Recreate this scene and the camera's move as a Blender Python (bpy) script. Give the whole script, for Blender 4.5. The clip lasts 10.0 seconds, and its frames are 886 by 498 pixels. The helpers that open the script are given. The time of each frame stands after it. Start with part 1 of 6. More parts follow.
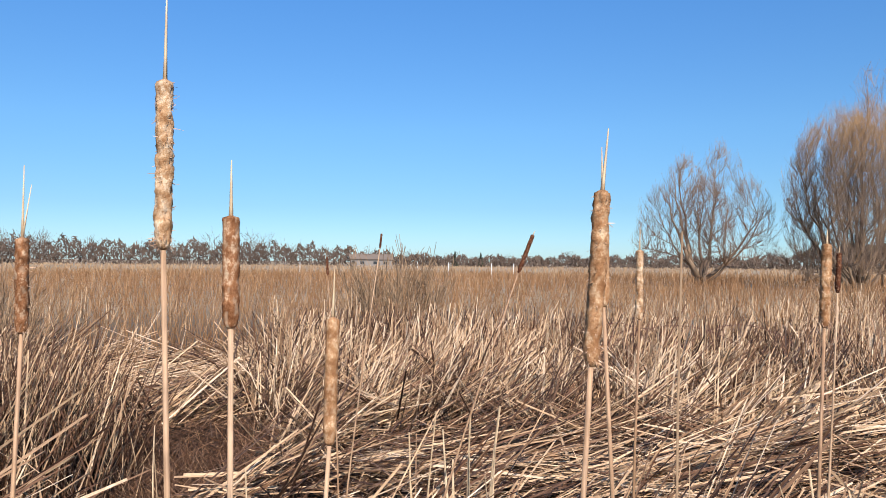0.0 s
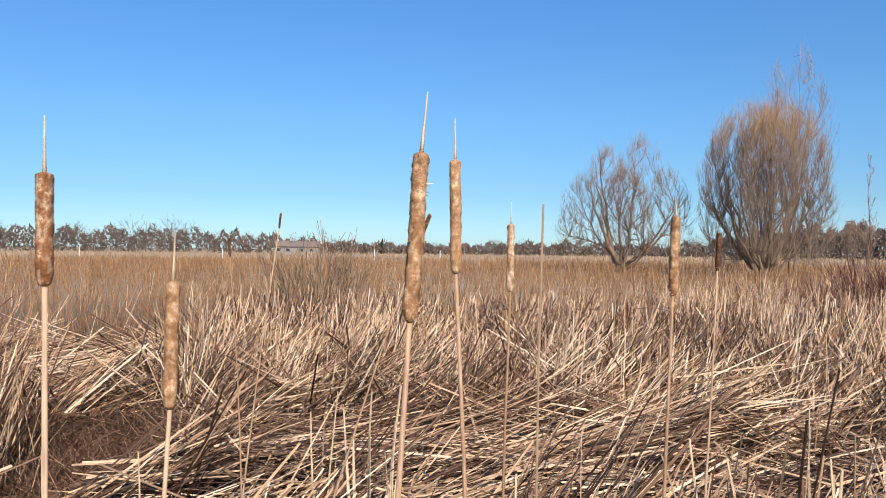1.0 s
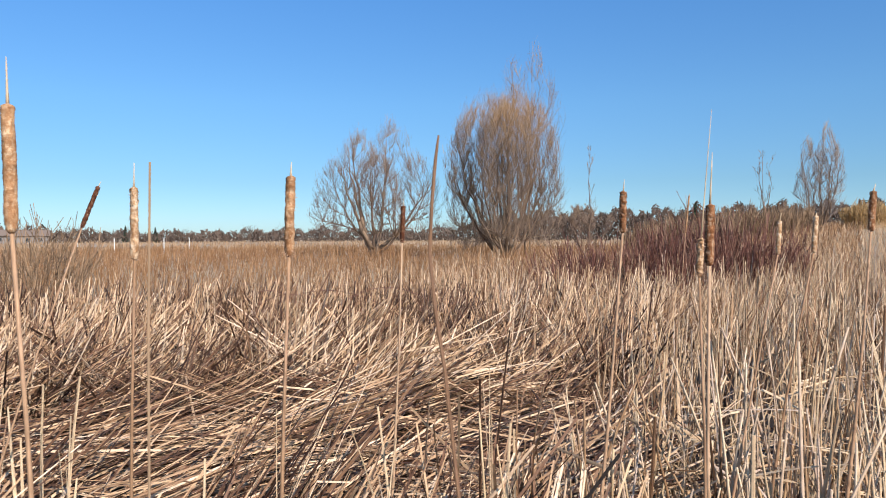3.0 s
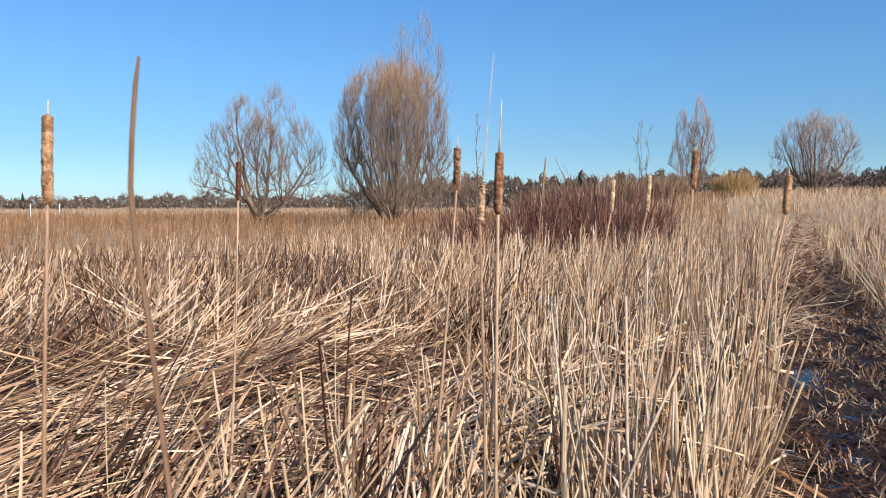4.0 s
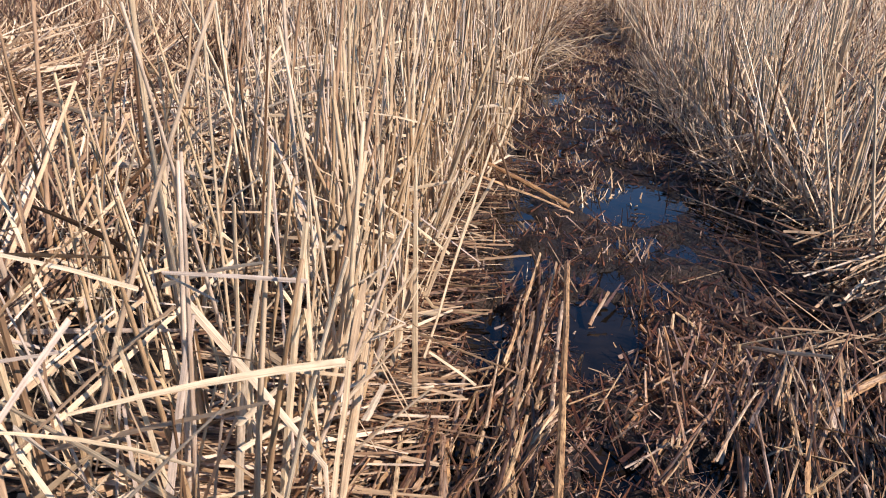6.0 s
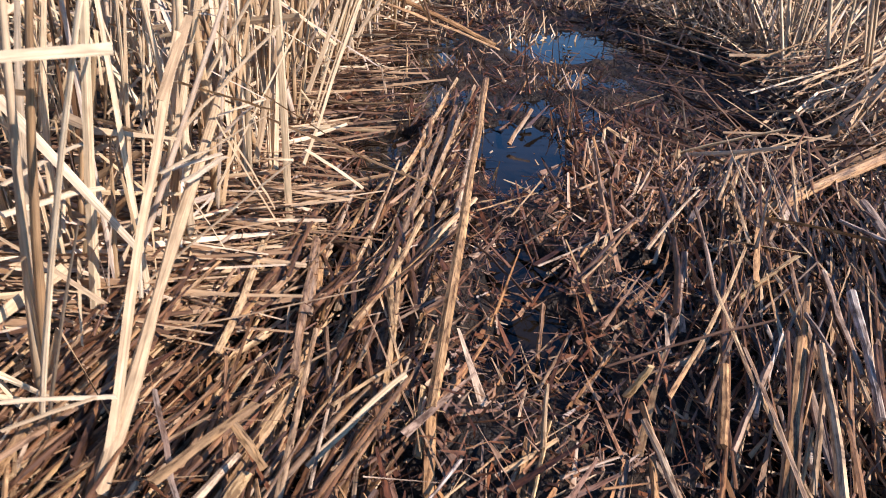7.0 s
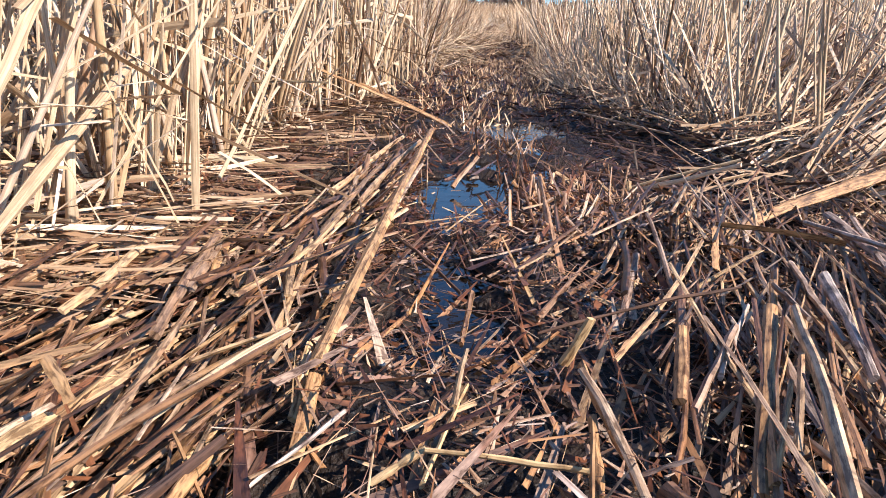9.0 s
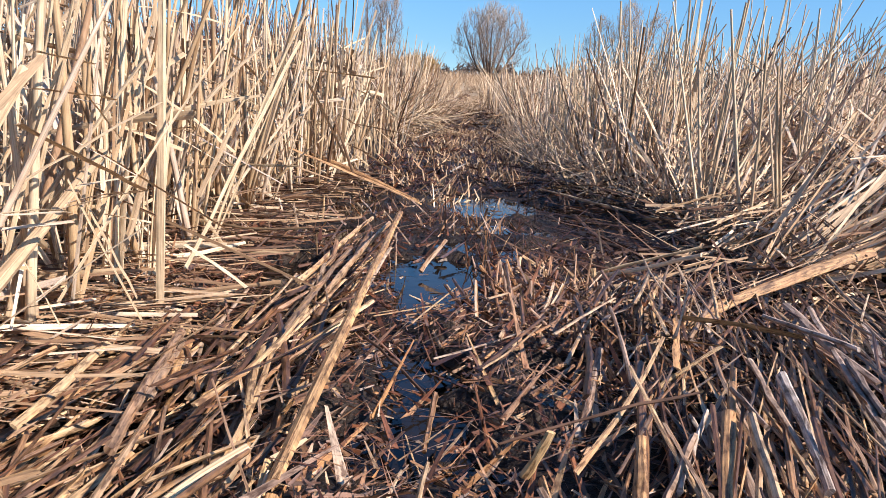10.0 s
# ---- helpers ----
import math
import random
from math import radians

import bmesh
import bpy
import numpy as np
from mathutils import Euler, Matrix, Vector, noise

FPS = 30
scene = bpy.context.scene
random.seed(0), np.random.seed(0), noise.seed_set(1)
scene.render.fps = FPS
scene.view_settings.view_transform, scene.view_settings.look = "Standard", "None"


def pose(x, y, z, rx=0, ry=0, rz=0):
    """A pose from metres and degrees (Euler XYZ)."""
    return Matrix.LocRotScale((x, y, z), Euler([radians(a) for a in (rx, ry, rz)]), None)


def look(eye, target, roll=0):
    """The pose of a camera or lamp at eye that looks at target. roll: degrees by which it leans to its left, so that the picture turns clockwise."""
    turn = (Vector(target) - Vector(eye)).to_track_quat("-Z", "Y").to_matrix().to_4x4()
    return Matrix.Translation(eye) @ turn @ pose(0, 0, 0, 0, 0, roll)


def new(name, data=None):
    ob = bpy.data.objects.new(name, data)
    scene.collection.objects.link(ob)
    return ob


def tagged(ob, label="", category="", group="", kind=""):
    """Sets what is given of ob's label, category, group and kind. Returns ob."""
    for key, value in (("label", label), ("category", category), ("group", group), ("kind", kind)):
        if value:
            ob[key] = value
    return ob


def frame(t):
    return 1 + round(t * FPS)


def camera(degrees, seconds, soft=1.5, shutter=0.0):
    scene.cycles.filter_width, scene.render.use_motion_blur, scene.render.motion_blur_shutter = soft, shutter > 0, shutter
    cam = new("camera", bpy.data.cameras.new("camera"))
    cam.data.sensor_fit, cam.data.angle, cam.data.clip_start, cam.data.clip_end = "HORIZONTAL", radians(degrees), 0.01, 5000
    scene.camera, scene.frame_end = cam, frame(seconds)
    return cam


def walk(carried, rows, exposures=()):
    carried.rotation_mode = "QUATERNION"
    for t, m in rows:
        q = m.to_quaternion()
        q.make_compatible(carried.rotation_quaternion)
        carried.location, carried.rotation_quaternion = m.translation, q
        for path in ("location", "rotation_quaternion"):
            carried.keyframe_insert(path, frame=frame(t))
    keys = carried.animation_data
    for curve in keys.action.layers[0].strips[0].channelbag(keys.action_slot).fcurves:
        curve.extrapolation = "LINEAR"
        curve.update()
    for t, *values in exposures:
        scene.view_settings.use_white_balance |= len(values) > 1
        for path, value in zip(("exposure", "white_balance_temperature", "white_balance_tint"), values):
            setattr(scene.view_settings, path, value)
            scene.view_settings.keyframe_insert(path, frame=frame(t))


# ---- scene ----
cam = camera(60.3, 10.0, soft=0.75, shutter=0.12)
PATH = [
    (0, (-0.108, 0.032, 1.621), (-0.119, 2.031, 1.655), 0.5),
    (0.5, (-0.063, 0.022, 1.608), (0.011, 2.021, 1.625), 0.5),
    (1, (0.007, 0.008, 1.591), (0.185, 2.0, 1.594), 0.6),
    (1.5, (0.071, 0.004, 1.585), (0.382, 1.98, 1.575), 0.8),
    (2, (0.135, -0.028, 1.568), (0.59, 1.919, 1.561), 0.3),
    (2.5, (0.194, -0.02, 1.57), (0.815, 1.881, 1.554), 0.3),
    (2.7, (0.224, -0.011, 1.563), (0.913, 1.866, 1.545), -0.1),
    (3.8, (0.424, -0.037, 1.513), (1.414, 1.698, 1.422), 0.1),
    (4, (0.471, -0.05, 1.509), (1.504, 1.658, 1.391), -0.1),
    (4.1, (0.515, -0.055, 1.479), (1.574, 1.636, 1.347), -0.1),
    (4.5, (0.688, -0.128, 1.434), (1.823, 1.505, 1.219), -0.2),
    (5, (0.798, -0.191, 1.385), (2.019, 1.352, 1.027), -0.5),
    (5.5, (0.907, -0.156, 1.269), (2.198, 1.278, 0.743), -0.3),
    (5.7, (0.961, -0.13, 1.202), (2.273, 1.257, 0.608), -0.1),
    (6.8, (1.246, -0.023, 0.81), (2.611, 1.141, -0.074), 1.1),
    (7, (1.288, -0.037, 0.711), (2.658, 1.114, -0.183), 1.2),
    (7.5, (1.357, -0.061, 0.507), (2.743, 1.092, -0.359), 1.1),
    (8, (1.394, -0.05, 0.424), (2.819, 1.123, -0.347), 1.5),
    (8.5, (1.396, -0.05, 0.41), (2.868, 1.133, -0.249), 2.3),
    (9, (1.395, -0.056, 0.423), (2.914, 1.123, -0.126), 2.9),
    (9.5, (1.395, -0.06, 0.458), (2.955, 1.106, 0.002), 3.1),
    (10, (1.406, -0.063, 0.478), (2.992, 1.092, 0.093), 3.1),
]
walk(cam, [(t, look(eye, target, roll)) for t, eye, target, roll in PATH],
     exposures=[(0, 0.03, 6500, 10), (3, 0.05, 6500, 10), (4.5, 0.11, 6500, 11), (5.5, 0.10, 6500, 12), (7, 0.29, 6300, 13), (8, 0.58, 6350, 12), (8.5, 0.66, 6400, 12), (10, 0.43, 6400, 11)])


# ---- light ----
SUN_AZ, SUN_EL = 168.0, 37.0      # clockwise from +y, degrees
world = bpy.data.worlds.new("sky")
scene.world = world
world.use_nodes = True
wn, wl = world.node_tree.nodes, world.node_tree.links
sky = wn.new("ShaderNodeTexSky")
sky.sky_type, sky.sun_disc = "NISHITA", False
sky.sun_elevation, sky.sun_rotation = radians(SUN_EL), radians(SUN_AZ)
sky.air_density, sky.dust_density, sky.ozone_density = 0.6, 0.3, 6.0
wn["Background"].inputs["Strength"].default_value = 0.10
# the clear spring sky is bluer towards the zenith than the plain model
way_up, height_of, tint, blend = (wn.new("ShaderNode" + k) for k in ("TexCoord", "SeparateXYZ", "ValToRGB", "Mix"))
els = tint.color_ramp.elements
els.new(0.07), els.new(0.17), els.new(0.33)
for e, (p, c) in zip(els, ((0.015, (1.15, 1.22, 1.12)), (0.07, (1.12, 1.26, 1.12)), (0.17, (1.30, 1.65, 1.55)), (0.33, (1.30, 1.95, 2.1)), (1.0, (1.1, 1.6, 1.8)))):
    e.position, e.color = p, (*c, 1)
blend.data_type, blend.blend_type = "RGBA", "MULTIPLY"
blend.inputs[0].default_value = 1.0
wl.new(way_up.outputs["Generated"], height_of.inputs[0])
wl.new(height_of.outputs["Z"], tint.inputs[0])
wl.new(sky.outputs[0], blend.inputs[6])
wl.new(tint.outputs[0], blend.inputs[7])
wl.new(blend.outputs[2], wn["Background"].inputs["Color"])
sun_data = bpy.data.lights.new("sun", "SUN")
sun_data.energy, sun_data.angle, sun_data.color = 6.3, radians(0.5), (1.0, 0.945, 0.875)
sun = new("sun", sun_data)
_a, _e = radians(SUN_AZ), radians(SUN_EL)
SUN_DIR = Vector((math.sin(_a) * math.cos(_e), math.cos(_a) * math.cos(_e), math.sin(_e)))
sun.matrix_world = look(SUN_DIR * 50, (0, 0, 0))


# ---- materials ----
def material(name, rough=0.7, metal=0.0, spec=0.3):
    m = bpy.data.materials.new(name)
    m.use_nodes = True
    b = m.node_tree.nodes["Principled BSDF"]
    b.inputs["Roughness"].default_value, b.inputs["Metallic"].default_value = rough, metal
    b.inputs["Specular IOR Level"].default_value = spec
    return m, m.node_tree.nodes, m.node_tree.links, b


def ramp(nodes, stops):
    r = nodes.new("ShaderNodeValToRGB")
    els = r.color_ramp.elements
    while len(els) < len(stops):
        els.new(0.5)
    for e, (p, c) in zip(els, stops):
        e.position, e.color = p, (*c, 1)
    return r


def noise_node(nodes, links, scale, detail=3.0, stretch=None, rough=0.55):
    n = nodes.new("ShaderNodeTexNoise")
    n.inputs["Scale"].default_value, n.inputs["Detail"].default_value = scale, detail
    n.inputs["Roughness"].default_value = rough
    tc = nodes.new("ShaderNodeTexCoord")
    if stretch:
        mp = nodes.new("ShaderNodeMapping")
        mp.inputs["Scale"].default_value = stretch
        links.new(tc.outputs["Object"], mp.inputs[0])
        links.new(mp.outputs[0], n.inputs["Vector"])
    else:
        links.new(tc.outputs["Object"], n.inputs["Vector"])
    return n


def math_node(nodes, links, op, a, b):
    n = nodes.new("ShaderNodeMath")
    n.operation = op
    for i, v in enumerate((a, b)):
        if isinstance(v, (int, float)):
            n.inputs[i].default_value = v
        else:
            links.new(v, n.inputs[i])
    return n.outputs[0]


def mix_node(nodes, links, mode, fac, a, b):
    n = nodes.new("ShaderNodeMix")
    n.data_type, n.blend_type = "RGBA", mode
    for s, v in ((n.inputs[0], fac), (n.inputs[6], a), (n.inputs[7], b)):
        if isinstance(v, (int, float)):
            s.default_value = v
        elif isinstance(v, tuple):
            s.default_value = (*v, 1)
        else:
            links.new(v, s)
    return n.outputs[2]


def bump(nodes, links, bsdf, height, strength, distance):
    b = nodes.new("ShaderNodeBump")
    b.inputs["Strength"].default_value, b.inputs["Distance"].default_value = strength, distance
    links.new(height, b.inputs["Height"])
    links.new(b.outputs[0], bsdf.inputs["Normal"])


def strand_material(name, stops, rough=0.6, spots=(0.2, 0.12, 0.07), spot_amount=0.5, fine=45.0, by_object=False, spec=0.3, warm=None):
    """Dry stems and leaves: tone from each strand's own number; blotches, stains and fibres that run along the strand."""
    m, n, l, b = material(name, rough, 0, spec)
    at, run = n.new("ShaderNodeAttribute"), n.new("ShaderNodeAttribute")
    at.attribute_name, run.attribute_name = "tone", "run"
    tone, place = at.outputs["Fac"], run.outputs["Vector"]
    if by_object:
        oi, cb, ad = n.new("ShaderNodeObjectInfo"), n.new("ShaderNodeCombineXYZ"), n.new("ShaderNodeVectorMath")
        tone = math_node(n, l, "FRACT", math_node(n, l, "ADD", tone, oi.outputs["Random"]), 0.0)
        l.new(math_node(n, l, "MULTIPLY", oi.outputs["Random"], 37.0), cb.inputs[0])
        l.new(cb.outputs[0], ad.inputs[0])
        l.new(place, ad.inputs[1])
        place = ad.outputs[0]

    def along(scale, detail, squeeze, rough=0.55):
        mp, t = n.new("ShaderNodeMapping"), n.new("ShaderNodeTexNoise")
        mp.inputs["Scale"].default_value = (squeeze, 1, 1)
        t.inputs["Scale"].default_value, t.inputs["Detail"].default_value, t.inputs["Roughness"].default_value = scale, detail, rough
        l.new(place, mp.inputs[0])
        l.new(mp.outputs[0], t.inputs["Vector"])
        return t.outputs[0]

    r = ramp(n, stops)
    l.new(tone, r.inputs[0])
    cut = ramp(n, [(0.50, (0, 0, 0)), (0.70, (1, 1, 1))])
    l.new(along(fine * 0.9, 4, 0.4, 0.65), cut.inputs[0])
    c = mix_node(n, l, "MIX", math_node(n, l, "MULTIPLY", cut.outputs[0], spot_amount), r.outputs[0], spots)
    if warm:
        cs = ramp(n, [(0.50, (0, 0, 0)), (0.62, (1, 1, 1))])
        l.new(along(fine * 0.5, 4, 0.4, 0.65), cs.inputs[0])
        c = mix_node(n, l, "MIX", math_node(n, l, "MULTIPLY", cs.outputs[0], 0.45), c, warm)
        ck = ramp(n, [(0.38, (0.22, 0.17, 0.14)), (0.48, (0.92, 0.92, 0.92)), (0.66, (1.3, 1.3, 1.3))])
        l.new(along(fine * 2.2, 4, 0.3, 0.65), ck.inputs[0])
        c = mix_node(n, l, "MULTIPLY", 0.85, c, ck.outputs[0])
    if fine > 20:
        fibre = along(300, 3, 0.03, 0.6)
        gr = ramp(n, [(0.32, (0.52, 0.47, 0.43)), (0.50, (0.96, 0.94, 0.92)), (0.68, (1.16, 1.14, 1.1))])
        l.new(fibre, gr.inputs[0])
        c = mix_node(n, l, "MULTIPLY", 0.75, c, gr.outputs[0])
        bump(n, l, b, fibre, 0.4, 0.0015)
    g = ramp(n, [(0.3, (0.76, 0.74, 0.72)), (0.7, (1.1, 1.08, 1.06))])
    l.new(along(fine * 1.5, 2, 0.5), g.inputs[0])
    c = mix_node(n, l, "MULTIPLY", 1.0, c, g.outputs[0])
    c = mix_node(n, l, "MULTIPLY", 1.0, c, (0.985, 0.895, 0.92))
    l.new(c, b.inputs["Base Color"])
    return m


STRAW = [(0.0, (0.125, 0.0695, 0.0337)), (0.2, (0.325, 0.2123, 0.1139)), (0.45, (0.5, 0.3764, 0.2228)), (0.7, (0.645, 0.5211, 0.3217)), (0.88, (0.76, 0.6417, 0.4208)), (1.0, (0.61, 0.5211, 0.4059))]
M_STALK = strand_material("dry_straw_stalk", [(0.0, (0.30, 0.19, 0.10)), (0.5, (0.46, 0.31, 0.18)), (1.0, (0.58, 0.43, 0.27))], 0.55, (0.36, 0.22, 0.10), 0.35, by_object=True)
M_REED = strand_material("dry_reed_leaf", STRAW, 0.6, (0.42, 0.29, 0.15), 0.25)
M_LODGED = strand_material("weathered_flattened_leaf", [(0.0, (0.0525, 0.0265, 0.0158)), (0.3, (0.18, 0.0988, 0.054)), (0.6, (0.5432, 0.385, 0.2182)), (0.85, (0.819, 0.638, 0.399)), (1.0, (0.903, 0.7512, 0.525))], 0.6, (0.26, 0.17, 0.11), 0.5)
M_MID = strand_material("standing_marsh_leaf", [(0.0, (0.17, 0.09, 0.045)), (0.4, (0.42, 0.275, 0.145)), (0.75, (0.65, 0.49, 0.29)), (1.0, (0.80, 0.66, 0.45))], 0.65, (0.30, 0.19, 0.10), 0.4, 12)
M_SEDGE = strand_material("red_brown_sedge", [(0.0, (0.14, 0.074, 0.032)), (0.4, (0.27, 0.152, 0.066)), (0.75, (0.38, 0.24, 0.115)), (1.0, (0.56, 0.41, 0.24))], 0.7, (0.20, 0.10, 0.05), 0.4, 6)
M_PALE = strand_material("pale_far_grass", [(0.0, (0.30, 0.21, 0.12)), (1.0, (0.46, 0.35, 0.21))], 0.8, (0.3, 0.2, 0.12), 0.3, 3)
M_LITTER = strand_material("wet_brown_litter", [(0.0, (0.030, 0.016, 0.010)), (0.30, (0.085, 0.036, 0.019)), (0.48, (0.22, 0.095, 0.042)), (0.60, (0.20, 0.145, 0.115)), (0.72, (0.44, 0.245, 0.10)), (0.82, (0.38, 0.28, 0.21)), (0.92, (0.62, 0.43, 0.21)), (1.0, (0.68, 0.53, 0.36))], 0.42, (0.06, 0.030, 0.018), 0.6, 60, spec=0.35, warm=(0.27, 0.10, 0.04))
M_STICK = strand_material("trampled_stem", [(0.0, (0.046, 0.0253, 0.0161)), (0.34, (0.1495, 0.0759, 0.0391)), (0.5, (0.322, 0.1955, 0.1012)), (0.62, (0.3565, 0.2587, 0.1667)), (0.8, (0.575, 0.4025, 0.2012)), (0.93, (0.713, 0.5347, 0.3105)), (1.0, (0.575, 0.46, 0.322))], 0.45, (0.08, 0.042, 0.024), 0.75, 50, by_object=True, spec=0.45, warm=(0.40, 0.20, 0.075))
M_SHEATH = strand_material("split_straw_sheath", [(0.0, (0.0432, 0.0231, 0.0144)), (0.3, (0.1252, 0.0674, 0.0356)), (0.42, (0.308, 0.2214, 0.1348)), (0.55, (0.385, 0.2522, 0.1202)), (0.75, (0.5968, 0.4524, 0.2503)), (0.88, (0.3465, 0.231, 0.1252)), (1.0, (0.5775, 0.4572, 0.308))], 0.45, (0.20, 0.115, 0.065), 0.5, 50, by_object=True, spec=0.3, warm=(0.56, 0.33, 0.12))
M_STICK_GREY = strand_material("grey_weathered_stem", [(0.0, (0.1342, 0.1023, 0.0819)), (0.35, (0.3311, 0.2683, 0.215)), (0.6, (0.4713, 0.3474, 0.2374)), (0.75, (0.5246, 0.4515, 0.3741)), (1.0, (0.688, 0.602, 0.4816))], 0.5, (0.06, 0.042, 0.030), 0.7, 50, by_object=True, spec=0.25, warm=(0.28, 0.15, 0.08))
M_YELLOW = strand_material("fresh_broken_stem", [(0.0, (0.58, 0.40, 0.17)), (1.0, (0.76, 0.59, 0.32))], 0.5, (0.36, 0.21, 0.09), 0.6, 60, warm=(0.42, 0.24, 0.10))
M_ORANGE = strand_material("orange_brown_stem", [(0.0, (0.38, 0.20, 0.08)), (1.0, (0.58, 0.38, 0.18))], 0.5, (0.15, 0.075, 0.04), 0.75, 55, warm=(0.24, 0.11, 0.05))
M_RED = strand_material("red_dogwood_bark", [(0.0, (0.085, 0.036, 0.026)), (0.55, (0.155, 0.064, 0.044)), (0.85, (0.25, 0.13, 0.085)), (1.0, (0.42, 0.29, 0.19))], 0.6, (0.1, 0.04, 0.03), 0.3, 5)
M_TWIG = strand_material("brown_twig", [(0.0, (0.16, 0.108, 0.062)), (1.0, (0.40, 0.29, 0.17))], 0.75, (0.1, 0.06, 0.04), 0.3, 8)
M_WILLOW = strand_material("willow_bark", [(0.0, (0.13, 0.095, 0.065)), (0.6, (0.23, 0.17, 0.115)), (1.0, (0.33, 0.25, 0.16))], 0.85, (0.08, 0.06, 0.045), 0.5, 5)
M_WILLOW_TWIG = strand_material("willow_twig", [(0.0, (0.18, 0.135, 0.105)), (0.6, (0.27, 0.21, 0.155)), (1.0, (0.38, 0.29, 0.18))], 0.8, (0.2, 0.14, 0.08), 0.3, 2)
M_WILLOW_GOLD = strand_material("golden_willow_twig", [(0.0, (0.19, 0.150, 0.115)), (0.5, (0.29, 0.225, 0.155)), (0.8, (0.40, 0.28, 0.15)), (1.0, (0.52, 0.34, 0.15))], 0.8, (0.2, 0.14, 0.08), 0.3, 2)
M_GOLD = strand_material("yellow_willow_shoot", [(0.0, (0.34, 0.24, 0.10)), (1.0, (0.58, 0.42, 0.19))], 0.8, (0.3, 0.2, 0.1), 0.3, 2)
M_GREY_TWIG = strand_material("grey_willow_twig", [(0.0, (0.26, 0.225, 0.19)), (0.6, (0.40, 0.355, 0.29)), (1.0, (0.54, 0.48, 0.36))], 0.8, (0.2, 0.16, 0.12), 0.3, 2)
M_WOODS = strand_material("far_bare_wood", [(0.0, (0.1092, 0.0848, 0.0638)), (0.6, (0.1428, 0.1126, 0.0848)), (1.0, (0.1806, 0.1462, 0.1142))], 0.9, (0.1, 0.08, 0.06), 0.3, 0.5)
M_SPRUCE = strand_material("spruce_needle", [(0.0, (0.02, 0.035, 0.022)), (1.0, (0.05, 0.07, 0.04))], 0.8, (0.02, 0.03, 0.02), 0.3, 2)
M_DARK = strand_material("blackened_stem", [(0.0, (0.07, 0.04, 0.03)), (1.0, (0.17, 0.10, 0.06))], 0.7, (0.05, 0.03, 0.02), 0.4, 50)


def ground_material():
    m, n, l, b = material("marsh_earth", 0.75)
    a = noise_node(n, l, 9, 6)
    r = ramp(n, [(0.3, (0.009, 0.006, 0.0045)), (0.52, (0.024, 0.014, 0.009)), (0.75, (0.065, 0.040, 0.025))])
    l.new(a.outputs[0], r.inputs[0])
    f = noise_node(n, l, 0.05, 3)
    rf = ramp(n, [(0.3, (0.26, 0.175, 0.10)), (0.7, (0.42, 0.32, 0.20))])
    l.new(f.outputs[0], rf.inputs[0])
    geo = n.new("ShaderNodeNewGeometry")
    ln = n.new("ShaderNodeVectorMath")
    ln.operation = "LENGTH"
    l.new(geo.outputs["Position"], ln.inputs[0])
    far = n.new("ShaderNodeMapRange")
    far.inputs[1].default_value, far.inputs[2].default_value = 11, 22
    l.new(ln.outputs["Value"], far.inputs[0])
    c = mix_node(n, l, "MIX", far.outputs[0], r.outputs[0], rf.outputs[0])
    l.new(c, b.inputs["Base Color"])
    rr = n.new("ShaderNodeMapRange")
    rr.inputs[3].default_value, rr.inputs[4].default_value = 0.35, 0.9
    l.new(a.outputs[0], rr.inputs[0])
    l.new(rr.outputs[0], b.inputs["Roughness"])
    fine = noise_node(n, l, 70, 4)
    bump(n, l, b, fine.outputs[0], 0.8, 0.02)
    return m


def water_material():
    m, n, l, b = material("murky_water", 0.06, 0, 0.17)
    a = noise_node(n, l, 12, 3)
    r = ramp(n, [(0.35, (0.006, 0.0042, 0.003)), (0.7, (0.018, 0.012, 0.008))])
    l.new(a.outputs[0], r.inputs[0])
    l.new(r.outputs[0], b.inputs["Base Color"])
    w = noise_node(n, l, 22, 2)
    bump(n, l, b, w.outputs[0], 0.12, 0.004)
    return m


def head_material(name, dark, mid, pale, cut):
    """Velvet seed head with torn pale fluff."""
    m, n, l, b = material(name, 0.95, 0, 0.05)
    big = noise_node(n, l, 80, 6, (1, 1, 0.8), 0.78)
    r = ramp(n, [(cut - 0.14, dark), (cut, mid), (cut + 0.10, pale)])
    l.new(big.outputs[0], r.inputs[0])
    bands = noise_node(n, l, 30, 2, (0.15, 0.15, 1.6))
    rb = ramp(n, [(0.38, (0.76, 0.70, 0.66)), (0.62, (1.15, 1.12, 1.1))])
    l.new(bands.outputs[0], rb.inputs[0])
    c = mix_node(n, l, "MULTIPLY", 0.9, r.outputs[0], rb.outputs[0])
    at = n.new("ShaderNodeAttribute")
    at.attribute_name = "torn"
    c = mix_node(n, l, "MIX", math_node(n, l, "MULTIPLY", at.outputs["Fac"], 0.5), c, tuple(0.35 * d + 0.65 * p for d, p in zip(dark, pale)))
    l.new(c, b.inputs["Base Color"])
    fine = noise_node(n, l, 420, 3)
    both = math_node(n, l, "ADD", math_node(n, l, "MULTIPLY", fine.outputs[0], 0.5), bands.outputs[0])
    bump(n, l, b, both, 0.75, 0.003)
    return m


